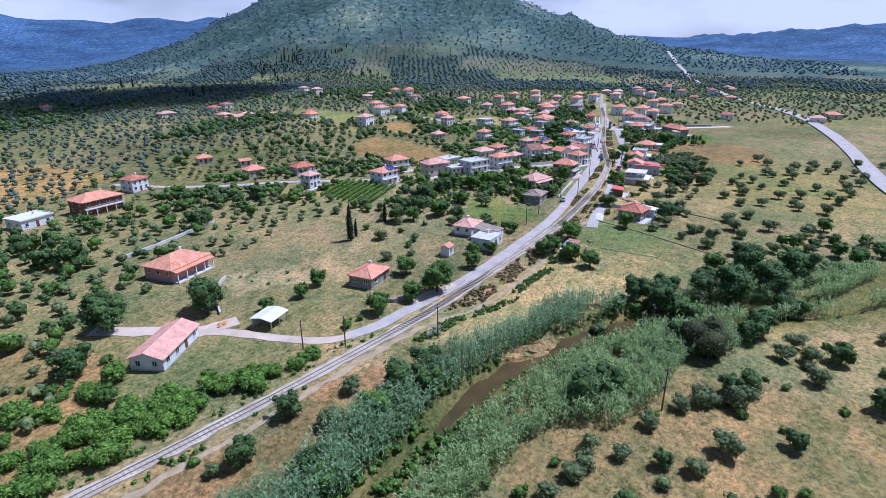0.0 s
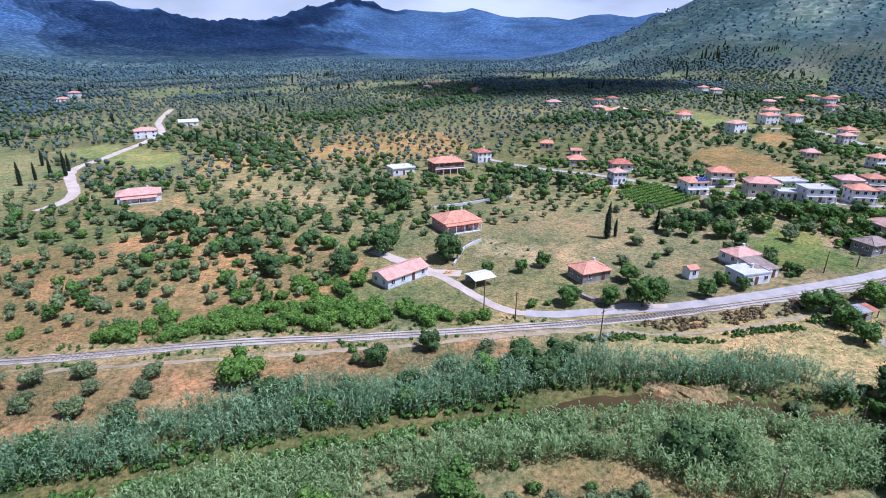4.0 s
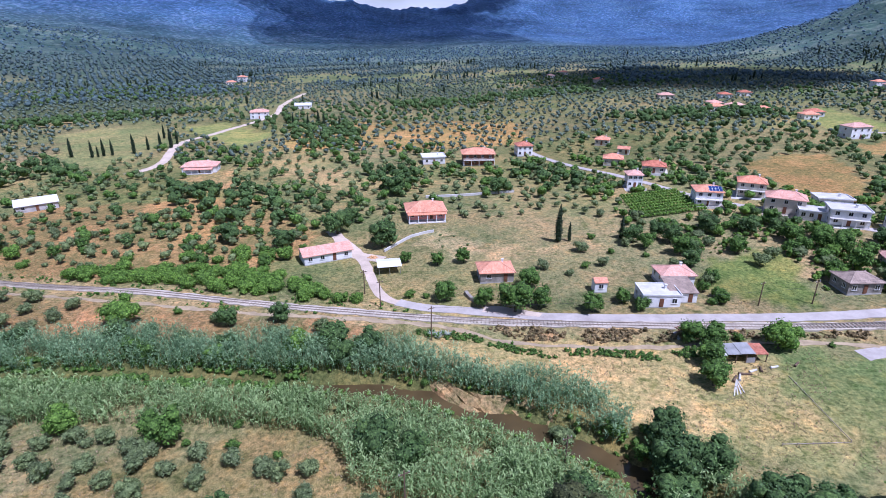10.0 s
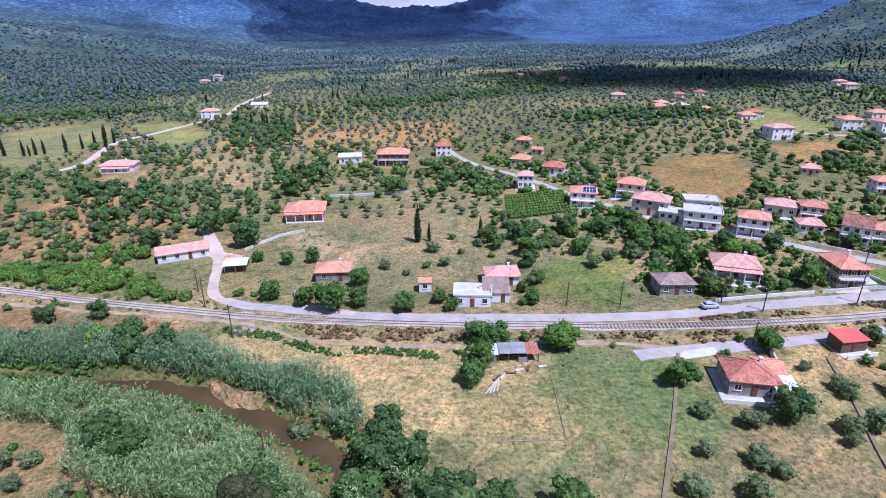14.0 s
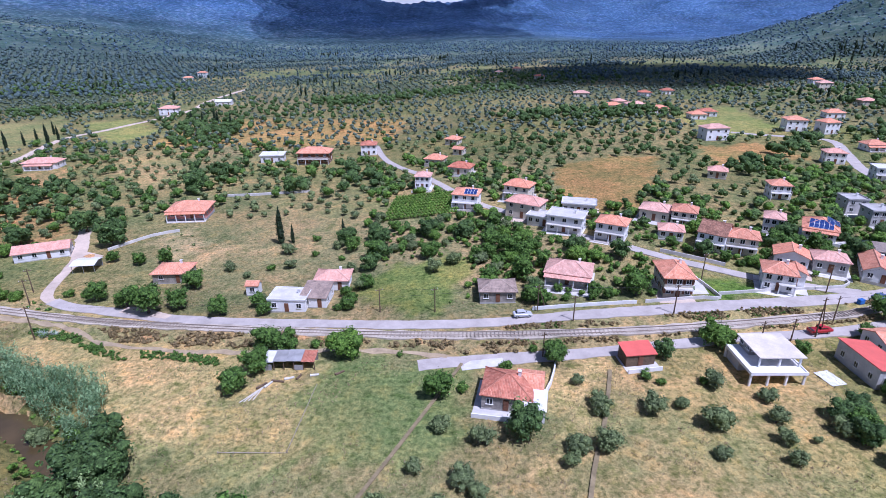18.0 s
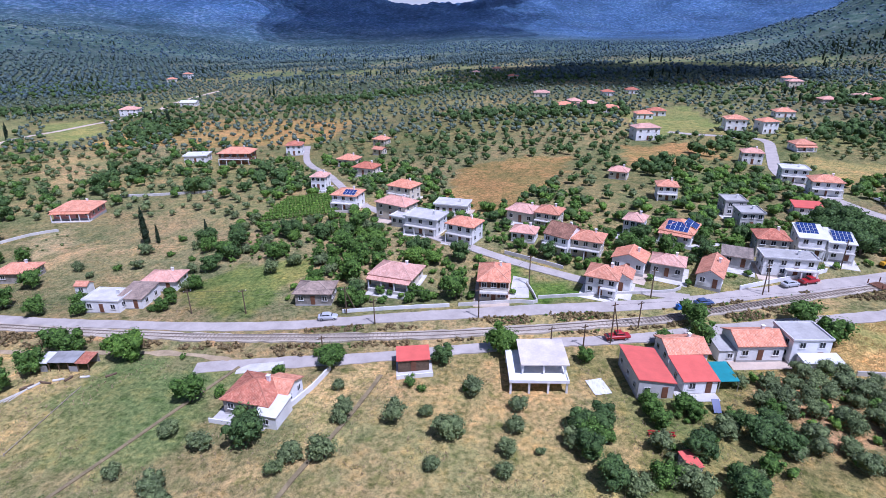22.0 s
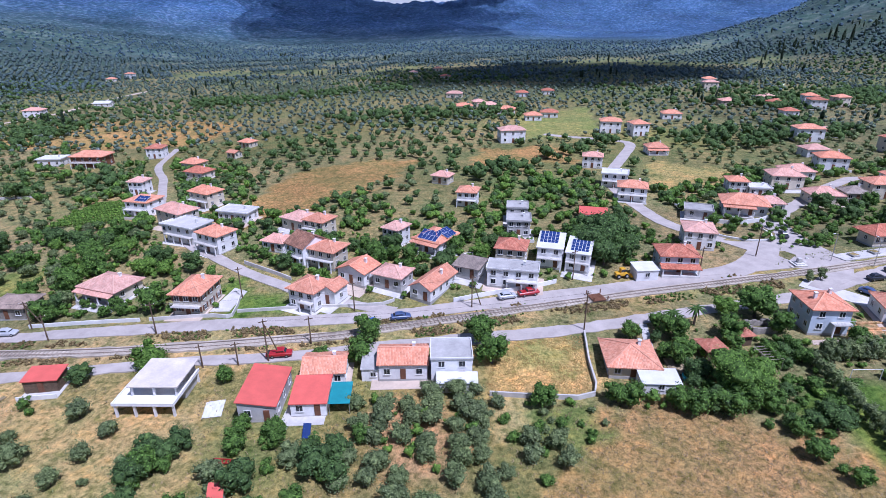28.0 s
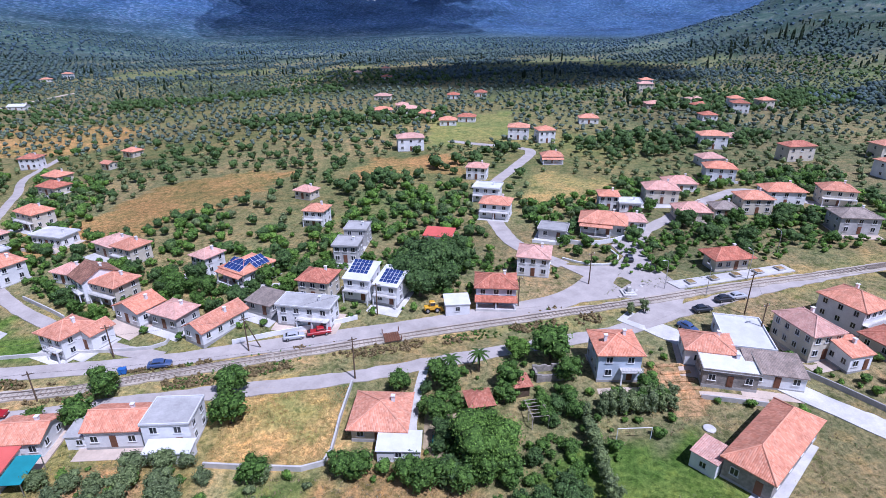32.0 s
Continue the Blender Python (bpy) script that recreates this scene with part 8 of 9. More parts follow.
# open-sided building with a broad terrace
M_ROOFSLAB = plain("dusty_roof_slab", (0.76, 0.69, 0.62), 0.9, 0.2, 0.35, 4)
zb = ground_z(234.0, 28.9)
e = thing("house", "unfinished white house with open veranda, terrace and flat roof", "house", pose(233.2, 30.5, zb, 0, 0, 0))
part("terrace", boxmesh(-5.0, -5.0, 2.2, 5.0, 4.6, 2.5), M_WHITE, e)
for x in (-4.7, -1.6, 1.6, 4.7):
    for y in (-4.6, 4.2):
        part("pillar", boxmesh(x - 0.17, y - 0.17, -0.6, x + 0.17, y + 0.17, 2.198), M_WHITE, e)
part("wall", boxmesh(-4.5, -0.2, -0.6, 4.5, 4.0, 2.198), M_GREYWALL, e)
# dark stone colour here stands for the shade under the veranda roof
part("wall", boxmesh(-2.4, 0.9, 2.502, 4.5, 4.4, 4.5), M_STONE, e)
bm = bmesh.new()
for q in ((-5.0, -5.0, 5.0, -4.8), (-5.0, -4.8, -4.8, 4.6), (4.8, -4.8, 5.0, 4.6)):
    box(bm, q[0], q[1], 2.501, q[2], q[3], 2.75)
part("parapet", bm, M_WHITE, e)
for x in (-2.6, 1.0, 4.6):
    part("pillar", boxmesh(x - 0.15, -2.9, 2.503, x + 0.15, -2.6, 4.5), M_WHITE, e)
rf = part("roof", boxmesh(-3.0, -3.3, 4.502, 5.2, 4.8, 4.7), M_ROOFSLAB, e, "broad flat pale roof slab")
add_door(e, 0.6, 0.87, 2.5, 0)
for u in (-1.4, 2.6):
    add_window(e, u, 0.88, 3.3, 0, 1.3, 1.2)
for v in (0.6, 2.6):
    add_window(e, -2.42, v + 1.0, 3.3, -90, 1.0, 1.1)

# carport of white sheet on posts
e = thing("carport", "open carport with a white metal roof on posts", "carport", pose(77.1, 83.1, ground_z(77.1, 83.1), 0, 0, 8))
bm, _ = roof_mesh("gable", 6.0, 5.2, 0.5, 2.3, 0.2, 0.08)
part("roof", bm, M_SHEET_WHITE, e)
for x in (-2.8, 0, 2.8):
    for y in (-2.4, 2.4):
        part("post", boxmesh(x - 0.06, y - 0.06, -0.3, x + 0.06, y + 0.06, 2.32), M_STEEL, e)
part("back_wall", boxmesh(-2.9, 2.46, -0.3, 2.9, 2.54, 2.2), M_SHEET_GREY, e)

# long patched animal shed
e = thing("shed", "long low patched shed with sheet roofs and open front", "shed", pose(145.8, 34.9, ground_z(145.8, 34.9), 0, 0, -1))
part("back_wall", boxmesh(-4.8, 1.6, -0.3, 4.8, 1.75, 2.0), M_STONE, e)
for x0, x1, mt, z in ((-4.9, -2.9, M_SHEET_WHITE, 1.75), (-2.87, -0.4, M_SHEET_GREY, 1.95), (-0.37, 2.4, M_SHEET_GREY, 2.05), (2.43, 4.9, M_TILE_RED, 1.9)):
    bm, _ = roof_mesh("shed", x1 - x0, 3.4, 0.35, 0, 0.03, 0.06)
    ob = part("roof_sheet", bm, mt, e)
    ob.matrix_basis = pose((x0 + x1) / 2, 0, z)
for x in (-4.8, -2.9, -1.0, 0.9, 2.7, 4.8):
    part("post", boxmesh(x - 0.07, -1.55, -0.3, x + 0.07, -1.4, 1.8), M_WOOD, e)
for x0, x1 in ((-4.7, -3.3), (1.0, 2.6)):
    part("front_panel", boxmesh(x0, -1.58, -0.2, x1, -1.5, 1.1), M_SHEET_GREY, e)

# logs and planks by the shed
for k, (x, y, r, L) in enumerate(((142.0, 28.6, 50, 2.2), (143.1, 28.9, 60, 2.0), (144.6, 29.8, -10, 2.4), (146.5, 30.6, 20, 1.8), (148.2, 30.9, 70, 1.5), (151.0, 31.4, 10, 1.6), (155.6, 31.9, 40, 1.9))):
    e = thing("log", "pale barkless log lying on the grass", "log", pose(x, y, ground_z(x, y) + 0.2, 0, 90, r), "logs beside the shed")
    bm = bmesh.new()
    tube(bm, [(0, 0, -L / 2), (0.05, 0.03, 0), (0, 0, L / 2)], [0.24, 0.22, 0.19], 9)
    part("wood", bm, M_PALE_CONCRETE if k % 2 else M_WOOD, e)
for k in range(4):
    x, y = 140.5 + k * 0.5, 25.8 + k * 0.3
    e = thing("plank", "long pale plank lying on the grass", "plank", pose(x, y, ground_z(x, y) + 0.06, 0, 0, 58 + 7 * k), "planks beside the shed")
    part("board", boxmesh(-2.0, -0.09, -0.03, 2.0, 0.09, 0.03, 0.01), M_PALE_CONCRETE, e)
# fallen fence round the paddock
for (x0, y0), (x1, y1) in (((140.3, 12.1), (151.0, 12.0)), ((151.0, 12.0), (152.0, 28.7))):
    e = thing("fence", "low sagging rail fence round a paddock", "fence", pose(x0, y0, ground_z(x0, y0), 0, 0, math.degrees(math.atan2(y1 - y0, x1 - x0))))
    L = math.hypot(x1 - x0, y1 - y0)
    for k in range(int(L / 2.4) + 1):
        part("post", boxmesh(k * 2.4 - 0.05, -0.05, -0.3, k * 2.4 + 0.05, 0.05, 0.55), M_SLEEPER, e)
    part("slat", boxmesh(0, -0.03, 0.3, L, 0.03, 0.4), M_SLEEPER, e)

# teal canopy and clutter by the red sheds
e = thing("canopy", "teal canvas canopy on posts beside a shed", "canopy", pose(264.4, 28.2, ground_z(264.4, 28.2), 0, 0, 3))
bm, _ = roof_mesh("shed", 3.4, 5.0, 0.5, 2.2, 0.0, 0.05)
part("cover", bm, M_TEAL, e)
for x in (-1.6, 1.6):
    for y in (-2.4, 2.4):
        part("post", boxmesh(x - 0.05, y - 0.05, -0.2, x + 0.05, y + 0.05, 2.22 + (0.44 if y > 0 else 0)), M_STEEL, e)
e = thing("water_heater", "blue solar collector standing in a yard", "solar heater", pose(260.5, 21.0, ground_z(260.5, 21.0)))
bm = bmesh.new()
box(bm, -0.6, -1.1, 0, 0.6, 1.1, 0.1, pose(0, 0, 0.9, 40))
part("collector", bm, M_SOLAR, e)
part("stand", boxmesh(-0.5, 0.2, -0.1, 0.5, 0.4, 1.2), M_STEEL, e)
e = thing("tarpaulin", "crumpled white tarpaulin lying on the grass", "tarpaulin", pose(243.6, 27.3, ground_z(243.6, 27.3) + 0.07, 0, 0, 12))
bm = bmesh.new()
bmesh.ops.create_grid(bm, x_segments=10, y_segments=10, size=1.0)
for v in bm.verts:
    v.co = Vector((v.co.x * 1.5, v.co.y * 2.1, 0.14 * noise.noise(v.co * 2.6) + 0.06))
part("sheet", bm, M_SHEET_WHITE, e)
e = thing("harrow", "red tractor harrow standing on grass", "harrow", pose(250.2, 15.5, ground_z(250.2, 15.5), 0, 0, -5))
part("frame", boxmesh(-2.0, -0.4, 0.4, 2.0, -0.28, 0.52), M_CAR_RED, e)
part("frame", boxmesh(-2.0, 0.3, 0.4, 2.0, 0.42, 0.52), M_CAR_RED, e)
for k in range(7):
    part("tine", boxmesh(-1.8 + k * 0.6 - 0.04, -0.35, -0.1, -1.8 + k * 0.6 + 0.04, 0.35, 0.398), M_CAR_RED, e)
e = thing("barrel", "blue plastic barrel beside a shed", "barrel", pose(251.1, 35.7, ground_z(251.1, 35.7)))
bm = bmesh.new()
tube(bm, [(0, 0, 0), (0, 0, 0.3), (0, 0, 0.9), (0, 0, 1.1)], [0.35, 0.42, 0.42, 0.34], 12)
part("drum", bm, M_BLUE, e)
e = thing("shed", "tiny shed with an orange-red roof in the grove", "shed", pose(251.7, 8.8, ground_z(251.7, 8.8), 0, 0, 15))
part("wall", boxmesh(-0.9, -1.4, -0.3, 0.9, 1.4, 1.7), M_GREYWALL, e)
bm, _ = roof_mesh("shed", 1.8, 2.8, 0.35, 1.702, 0.15, 0.08)
part("roof", bm, M_SHEET_RED, e)
# annexes and lean-tos
for x, y, w, d, r, h, mt, lab in ((283.2, 32.4, 6.6, 2.4, 1, 2.0, M_SHEET_WHITE, "cluttered white lean-to below a house"), (268.6, 36.9, 4.0, 4.5, 2, 2.4, M_CONCRETE, "small grey flat annexe"), (316.8, 32.3, 6.2, 3.6, -2, 2.0, M_SHEET_WHITE, "lean-to with a white sheet roof"),
                                 (190.0, 20.0, 3.6, 5.0, -12, 2.5, M_WHITE, "white annexe of a stone house"), (326.6, 71.0, 5.0, 4.0, 5, 2.4, M_SHEET_WHITE, "low white garage beside the road"), (360.3, 28.0, 3.6, 4.0, -51, 2.6, M_TILE_PINK, "small white annexe of a hall")):
    e = thing("outbuilding", lab, "outbuilding", pose(x, y, ground_z(x, y), 0, 0, r))
    part("wall", boxmesh(-w / 2, -d / 2, -0.5, w / 2, d / 2, h), M_WHITE, e)
    bm, _ = roof_mesh("shed", w, d, 0.4, h + 0.002, 0.2, 0.1)
    part("roof", bm, mt, e)
    add_window(e, 0, -d / 2 - 0.02, 0.9, 0, 1.0, 1.0)
# garden huts with tiled roofs
for x, y, s in ((329.1, 40.9, 2.2), (336.0, 44.6, 1.8)):
    e = thing("garden_hut", "garden pavilion with a red-brown hipped roof", "garden hut", pose(x, y, ground_z(x, y), 0, 0, 10))
    part("wall", boxmesh(-s * 0.8, -s * 0.8, -0.3, s * 0.8, s * 0.8, 2.1), M_WOOD, e)
    bm, _ = roof_mesh("hip", s * 1.7, s * 1.7, 1.0, 2.102, 0.4, 0.1)
    part("roof", bm, M_TILE_RED, e)
# palms, pergola, ruin and tractor in the gardens by the hall
for px, py, ph in ((324.8, 49.0, 3.6), (329.7, 49.9, 4.0)):
    e = thing("palm_tree", "small palm with a shaggy trunk and arching fronds", "palm tree", pose(px, py, ground_z(px, py) - 0.05), "palms of the garden")
    bm = bmesh.new()
    tube(bm, [(0, 0, -0.3), (0.05, 0, ph * 0.5), (0, 0.05, ph)], [0.24, 0.2, 0.17], 8)
    part("trunk", bm, M_BARK, e)
    for k in range(22):
        a, up = k * 2.4, 0.95 - 0.055 * k
        bm = bmesh.new()
        last = None
        for j in range(6):
            f = j / 5
            out, z = 2.1 * f, ph + 1.6 * up * f - 1.5 * f * f
            wd = 0.28 * (1 - f) ** 0.5 * (0.5 if j == 0 else 1)
            row = [bm.verts.new((math.cos(a) * out - math.sin(a) * v, math.sin(a) * out + math.cos(a) * v, z - abs(v) * 0.4)) for v in (-wd, 0, wd)]
            if last:
                for q in range(2):
                    bm.faces.new((last[q], last[q + 1], row[q + 1], row[q]))
            last = row
        part("frond", bm, M_LEAF, e)
e = thing("pergola", "weathered open timber pergola frame in a garden", "pergola", pose(338.0, 38.4, ground_z(338.0, 38.4), 0, 0, 8))
for u in (-1.3, 1.3):
    for v in (-2.0, 0.0, 2.0):
        part("post", boxmesh(u - 0.06, v - 0.06, -0.3, u + 0.06, v + 0.06, 2.1), M_SLEEPER, e)
    part("beam", boxmesh(u - 0.05, -2.2, 2.102, u + 0.05, 2.2, 2.22), M_SLEEPER, e)
for k in range(6):
    part("rafter", boxmesh(-1.6, -2.0 + k * 0.8 - 0.04, 2.222, 1.6, -2.0 + k * 0.8 + 0.04, 2.3), M_SLEEPER, e)
e = thing("ruin", "roofless broken stone walls of a ruined hut", "ruin", pose(341.8, 48.4, ground_z(341.8, 48.4), 0, 0, 6))
rr = np.random.default_rng(93)
for x0, y0, x1, y1 in ((-2.6, -1.6, 2.6, -1.2), (-2.6, 1.2, 2.6, 1.6), (-2.6, -1.2, -2.2, 1.2), (2.2, -1.2, 2.6, 1.2)):
    along = x1 - x0 > y1 - y0
    n_ = 6
    for k in range(n_):
        f0, f1 = k / n_, (k + 0.985) / n_
        top = float(rr.uniform(1.0, 1.4))
        part("wall_stub", boxmesh(x0 + (x1 - x0) * f0, y0, -0.3, x0 + (x1 - x0) * f1, y1, top) if along else boxmesh(x0, y0 + (y1 - y0) * f0, -0.3, x1, y0 + (y1 - y0) * f1, top), M_STONE, e)
e = thing("garden_tractor", "small green walk-behind tractor on bare soil", "tractor", pose(322.0, 34.2, ground_z(322.0, 34.2), 0, 0, 80))
part("body", boxmesh(-0.9, -0.35, 0.35, 0.5, 0.35, 1.0, 0.08), M_TEAL, e)
part("hood", boxmesh(0.52, -0.25, 0.4, 1.1, 0.25, 0.8, 0.06), M_TEAL, e)
for u, v, r in ((-0.5, -0.5, 0.45), (-0.5, 0.5, 0.45), (0.8, -0.4, 0.28), (0.8, 0.4, 0.28)):
    bm = bmesh.new()
    tube(bm, [(u, v - 0.1, r), (u, v + 0.1, r)], [r, r], 14)
    part("wheel", bm, M_TYRE, e)
slab("yard", "bare pale soil yard in a garden", "yard", [(320.4, 40.0), (325.5, 40.2), (326.0, 33.6), (322.4, 30.6), (320.2, 33.0)], 0.05, M_TRACK)
e = thing("rubbish_bin", "blue wheeled rubbish bin beside the road", "rubbish bin", pose(266.0, 52.0, ground_z(266.0, 52.0), 0, 0, 15))
part("tub", boxmesh(-0.65, -0.45, 0.12, 0.65, 0.45, 1.05, 0.06), M_BLUE, e)
part("lid", boxmesh(-0.7, -0.5, 1.052, 0.7, 0.5, 1.18, 0.05), M_BLUE, e)
for u in (-0.5, 0.5):
    for v in (-0.35, 0.35):
        bm = bmesh.new()
        tube(bm, [(u, v - 0.04, 0.08), (u, v + 0.04, 0.08)], [0.09, 0.09], 8)
        part("wheel", bm, M_TYRE, e)
e = thing("millstone", "round pale millstone lying in the grass", "millstone", pose(363.9, 35.2, ground_z(363.9, 35.2)))
bm = bmesh.new()
tube(bm, [(0, 0, -0.1), (0, 0, 0.22), (0, 0, 0.3)], [0.95, 0.95, 0.85], 20)
part("stone", bm, M_PALE_CONCRETE, e)
slab("apron", "white paved apron beside the stone hall", "paving", [(364.6, 18.9), (362.9, 19.4), (361.6, 21.2), (364.5, 23.3), (376.0, 32.2), (377.6, 30.6)], 0.16, M_PALE_CONCRETE, 0.6)
e = thing("agave", "clump of pale grey-green agave rosettes", "agave", pose(88.8, 48.5, ground_z(88.8, 48.5)))
for gx, gy in ((0, 0), (1.3, 0.4), (-1.2, 0.3), (0.3, -0.9), (2.3, 0.1)):
    bm = bmesh.new()
    for k in range(16):
        a, up = k * 2.4, 0.35 + 0.05 * k
        tip = Vector((gx + math.cos(a) * 1.0, gy + math.sin(a) * 1.0, up))
        sv = Vector((-math.sin(a), math.cos(a), 0)) * 0.11
        o = Vector((gx, gy, 0.05))
        mid = (o + tip) / 2 + Vector((0, 0, 0.12))
        vs = [bm.verts.new(p) for p in (o - sv * 0.6, o + sv * 0.6, mid + sv, tip, mid - sv)]
        bm.faces.new(vs)
    part("rosette", bm, M_SILVER, e)
# rusty debris and a broken slab beside the rails
dr = np.random.default_rng(94)
e = thing("debris_heap", "rusty red debris and timber beside the rails", "debris", pose(139.8, 44.6, ground_z(139.8, 44.6)))
for k in range(16):
    bm = bmesh.new()
    box(bm, -0.7, -0.1, -0.06, 0.7, 0.1, 0.06, pose(float(dr.normal(scale=0.9)), float(dr.normal(scale=0.6)), float(dr.uniform(0.1, 0.7)), float(dr.uniform(-25, 25)), float(dr.uniform(-30, 30)), float(dr.uniform(0, 180))))
    part("timber", bm, M_BROWN if k % 3 else M_REDSOIL, e)
e = thing("broken_slab", "tilted pale concrete slab on the bank", "slab", pose(137.8, 43.0, ground_z(137.8, 43.0) + 0.25, 22, 0, 12))
part("stone", boxmesh(-0.35, -1.0, -0.1, 0.35, 1.0, 0.1, 0.03), M_PALE_CONCRETE, e)
# vine rows on the slope
vr = np.random.default_rng(41)
for k in range(9):
    y0 = 112 + 2.8 * k
    xs = np.arange(156 + 0.3 * k, 180, 1.1)
    lob = [(x, y0 + 0.12 * (x - 156), ground_z(x, y0) + 0.9, 0.75, 0.7, 0.7) for x in xs]
    ob = new("vine", crown_mesh("vine", leaf_cloud(vr, lob, 700, 0.18), [masses(vr, lob, 1)], M_BRIGHT, M_BRIGHT_MASS))
    tagged(ob, "trellised vine with bright green leaves", "vines", "rows of the vineyard")
# the broken earth bank above the river
bm = bmesh.new()
g = np.random.default_rng(43)
prev = None
for k in range(27):
    t = k / 26
    x, y = 80 + 28 * t, 37.6 - 15.2 * t + 1.5 * math.sin(t * 9)
    zt = float(lie(x, y)) + 0.15
    row = []
    for j in range(6):
        u = j / 5
        row.append(bm.verts.new((x - 0.45 * u * 2.4 + g.normal(scale=0.18), y - u * 2.6 + g.normal(scale=0.18), zt - u * 2.5 + g.normal(scale=0.12))))
    if prev:
        for j in range(5):
            bm.faces.new((prev[j], row[j], row[j + 1], prev[j + 1]))
    prev = row
bmesh.ops.recalc_face_normals(bm, faces=bm.faces[:])
tagged(part("river_bank", bm, M_REDSOIL), "broken pale red earth bank above the water", "bank", kind="structure")
# spoil heaps and rubble beside the line
for x, y, r, h in ((150.7, 43.4, 1.6, 0.5), (145.9, 44.1, 1.2, 0.4), (169.1, 42.3, 1.5, 0.45), (103.9, 50.0, 1.4, 0.4), (112.8, 45.9, 2.0, 0.5), (72.1, 92.3, 1.3, 0.6)):
    bm = bmesh.new()
    bmesh.ops.create_icosphere(bm, subdivisions=3, radius=1.0)
    for v in bm.verts:
        q = 0.75 + 0.5 * noise.noise(v.co * 2.1 + Vector((x, y, 0)))
        v.co = Vector((v.co.x * r * q * 1.5, v.co.y * r * q, v.co.z * h * q))
    ob = part("earth_mound", bm, M_REDSOIL)
    ob.matrix_basis = pose(x, y, ground_z(x, y))
    tagged(ob, "low heap of reddish earth and rubble", "earth heap", "heaps beside the line")

# ---- houses far off, too small for more than walls, roof and openings ----
fr = np.random.default_rng(51)
FAR_TILES = [M_TILE, M_TILE_PINK, M_TILE_RED, M_TILE]


def far_houses(spots, sc=1.0):
    for x, y in spots:
        w, d = float(fr.uniform(8, 12)) * sc, float(fr.uniform(7, 9)) * sc
        st = int(fr.integers(1, 3))
        house(x, y + d / 2, w, d, float(fr.uniform(-12, 12)), ("two-storey" if st == 2 else "single-storey") + " pale house with a tiled roof among distant trees", st, 2.9, "hip", 1.7, FAR_TILES[int(fr.integers(4))],
              M_WHITE if fr.uniform() < 0.7 else M_CREAM, 0.2, 0.5, 3, 1, chimney=0, ridge=False)


far_houses([(283.4, 384.1), (336.2, 392.2), (288.9, 316.7), (305.8, 323.6), (316.2, 306.9), (329.5, 280.5), (274.3, 529.6), (237.8, 585.7), (264.2, 632.9), (364.0, 238.7), (375.2, 229.2), (462.0, 320.4), (486.2, 404.4), (496.4, 338.9), (488.1, 312.2), (475.4, 274.9), (506.5, 300.2), (310.6, 217.3), (341.0, 291.9), (-141.8, 648.2), (-138.8, 686.0), (496.4, 431.2)])
far_houses([(357.5, 401.3), (300.1, 340.0), (513.9, 320.5), (527.7, 311.3), (445.4, 206.6), (459.2, 215.7), (468.4, 183.1), (486.2, 154.5), (504.7, 182.1), (431.6, 178.9), (523.1, 145.3), (541.5, 172.9), (569.2, 136.0), (486.2, 117.6), (513.9, 108.4), (541.5, 94.5), (578.4, 99.1), (615.3, 117.6), (597.2, 80.8), (633.8, 89.9)])
far_houses([(432.7, 71.3), (420.1, 46.2), (438.9, 55.5), (463.4, 41.6), (490.5, 55.2), (509.2, 37.8), (547.2, 55.2), (576.3, 67.6), (597.5, 31.2), (633.0, 45.9), (664.5, 17.8), (678.1, 64.2), (731.5, -1.3), (775.5, 5.4), (740.8, 70.0), (448.9, -1.2), (450.8, -56.9), (473.6, -68.4), (607.1, -1.3)])
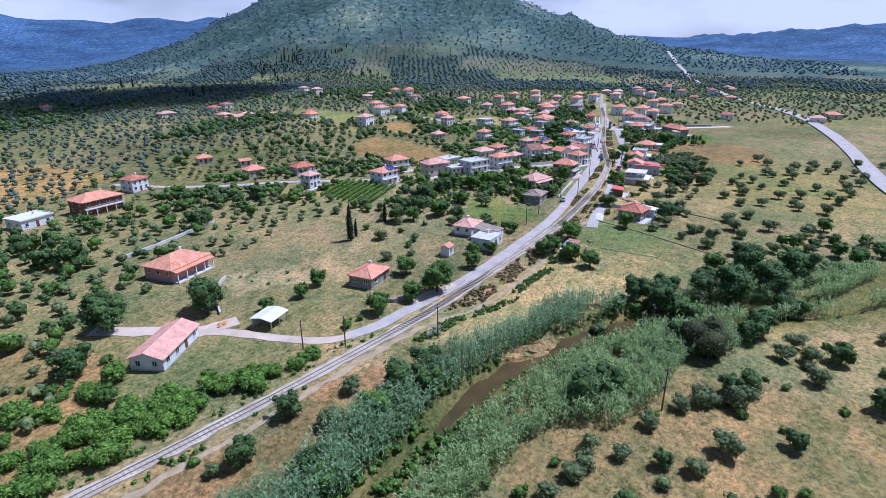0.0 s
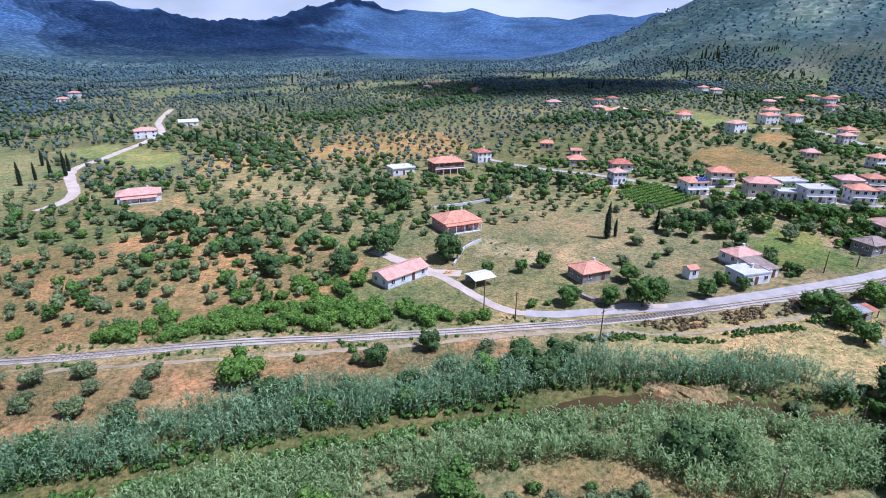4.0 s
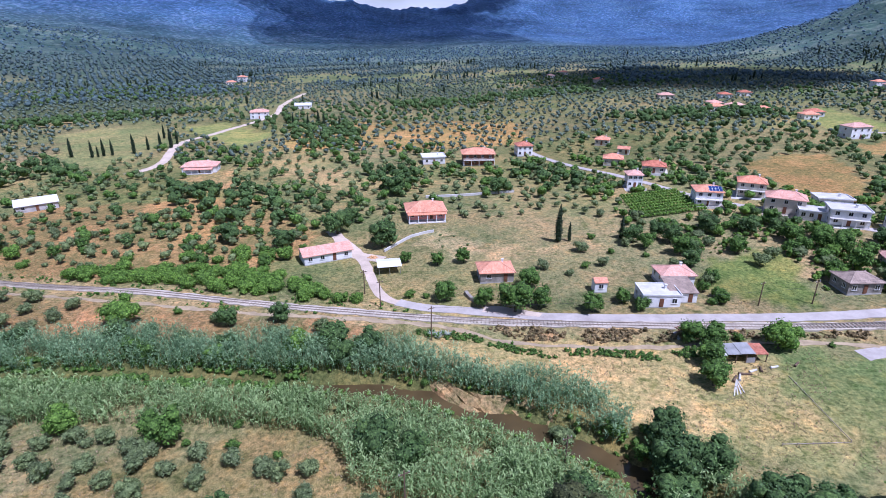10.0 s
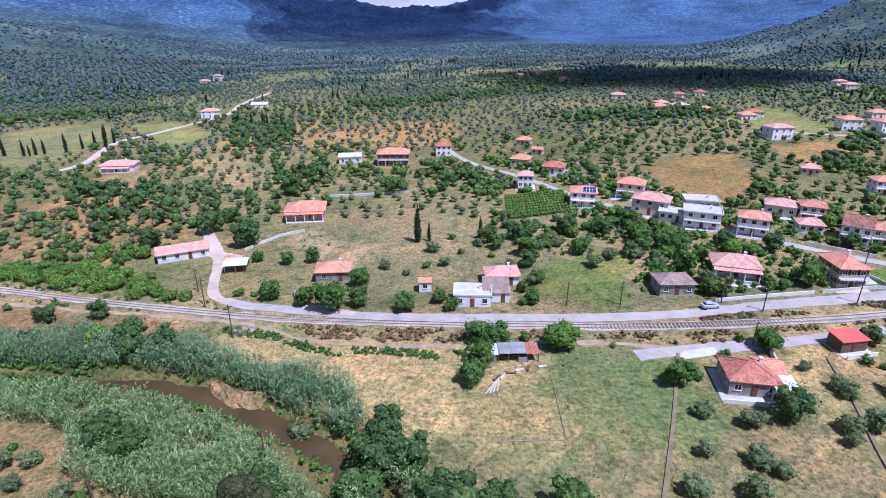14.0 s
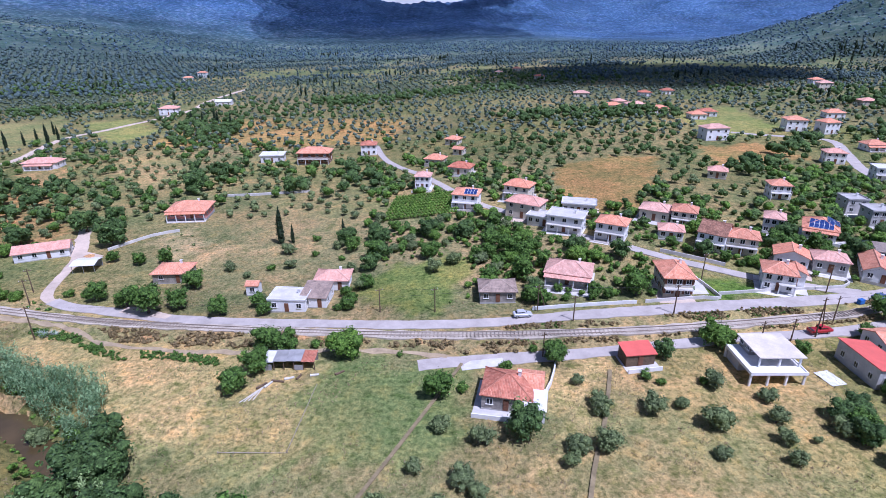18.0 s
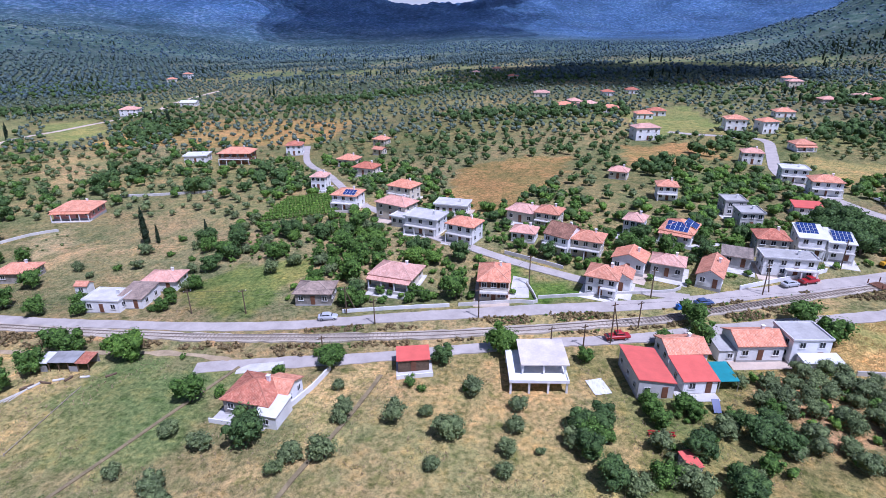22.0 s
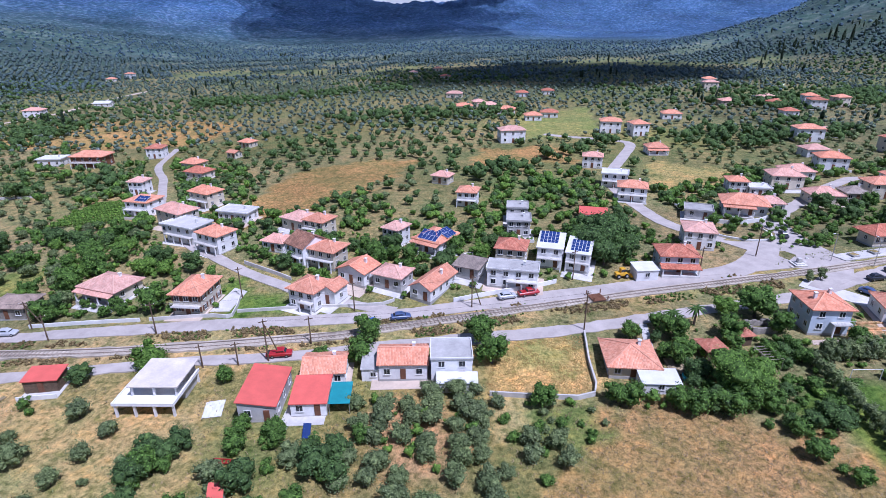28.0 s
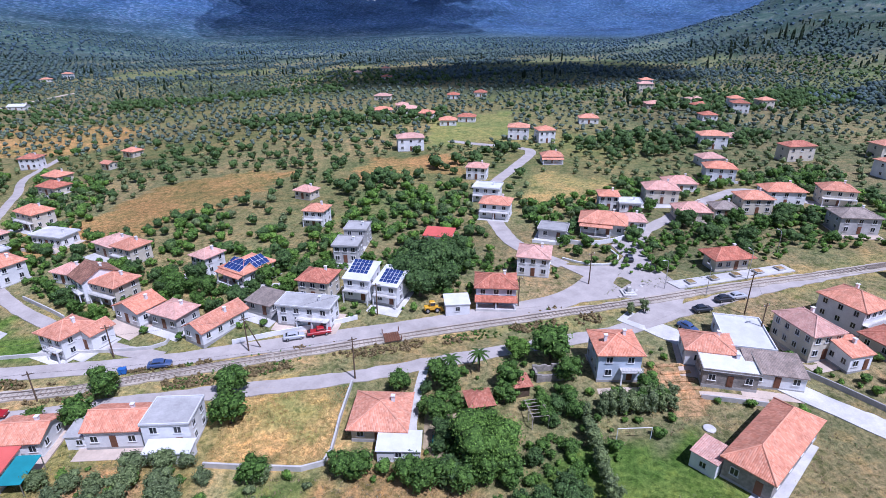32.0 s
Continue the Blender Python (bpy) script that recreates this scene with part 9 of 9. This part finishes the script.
highway = ribbon("highway", [(1500, 160), (1180, 102), (680.8, 9.2), (518.1, -34.8), (440.3, -50.2), (348.2, -57.7), (263.8, -58.7), (149.1, -74.6), (20, -105), (-160, -160)], 7.0, M_ASPHALT, 0.6, "pale asphalt main road crossing the plain", "road", 0.2, 12.0)

# ---- fair-weather clouds overhead ----
def cloud_stuff(name, clear):
    m = plain(name, (0.85, 0.85, 0.87), 1.0, 0.05, 0.01, 0.05, spec=0.0, relief=0.0)
    cn, cl = m.node_tree.nodes, m.node_tree.links
    veil = cn.new("ShaderNodeMixShader")
    veil.inputs[0].default_value = clear
    cl.new(cn["Principled BSDF"].outputs[0], veil.inputs[1])
    cl.new(cn.new("ShaderNodeBsdfTransparent").outputs[0], veil.inputs[2])
    cl.new(veil.outputs[0], cn["Material Output"].inputs[0])
    return m


M_CLOUD, M_THIN_CLOUD = cloud_stuff("cloud_white", 0.55), cloud_stuff("thin_cloud_white", 0.74)


def cloud(x, y, z, lx, ly, seed, material):
    bm = bmesh.new()
    for shell in (1.0, 0.86, 0.7):
        m = Matrix.Diagonal((lx * shell, ly * shell, min(lx, ly) * 0.3 * shell, 1))
        lump = bmesh.ops.create_icosphere(bm, subdivisions=4, radius=1.0, matrix=m)["verts"]
        for v in lump:
            v.co *= 1 + 0.32 * noise.noise(Vector((v.co.x / lx * 1.9 + seed, v.co.y / ly * 1.9, shell))) + 0.12 * noise.noise(Vector((v.co.x / lx * 6, v.co.y / ly * 6 + seed, 0)))
    ob = part("cloud", bm, material)
    ob.matrix_basis = pose(x, y, z)
    return tagged(ob, "white fair-weather cumulus cloud drifting overhead", "cloud", "clouds over the valley")


SH = 1 / math.tan(SUN_EL)


def cloud_over(x, y, z, lx, ly, seed, ground=0.0, material=M_THIN_CLOUD):
    """A cloud whose shade falls round x, y."""
    k = (z - ground) * SH
    return cloud(x + math.sin(SUN_AZ) * k, y + math.cos(SUN_AZ) * k, z, lx, ly, seed, material)


cloud_over(390, 590, 800, 200, 150, 61, 0.0, M_CLOUD)
cloud_over(-60, 2450, 1100, 600, 850, 62, 130)
cloud_over(330, 3300, 1150, 330, 420, 63, 120)
cloud_over(760, 3800, 1150, 420, 260, 64, 180)
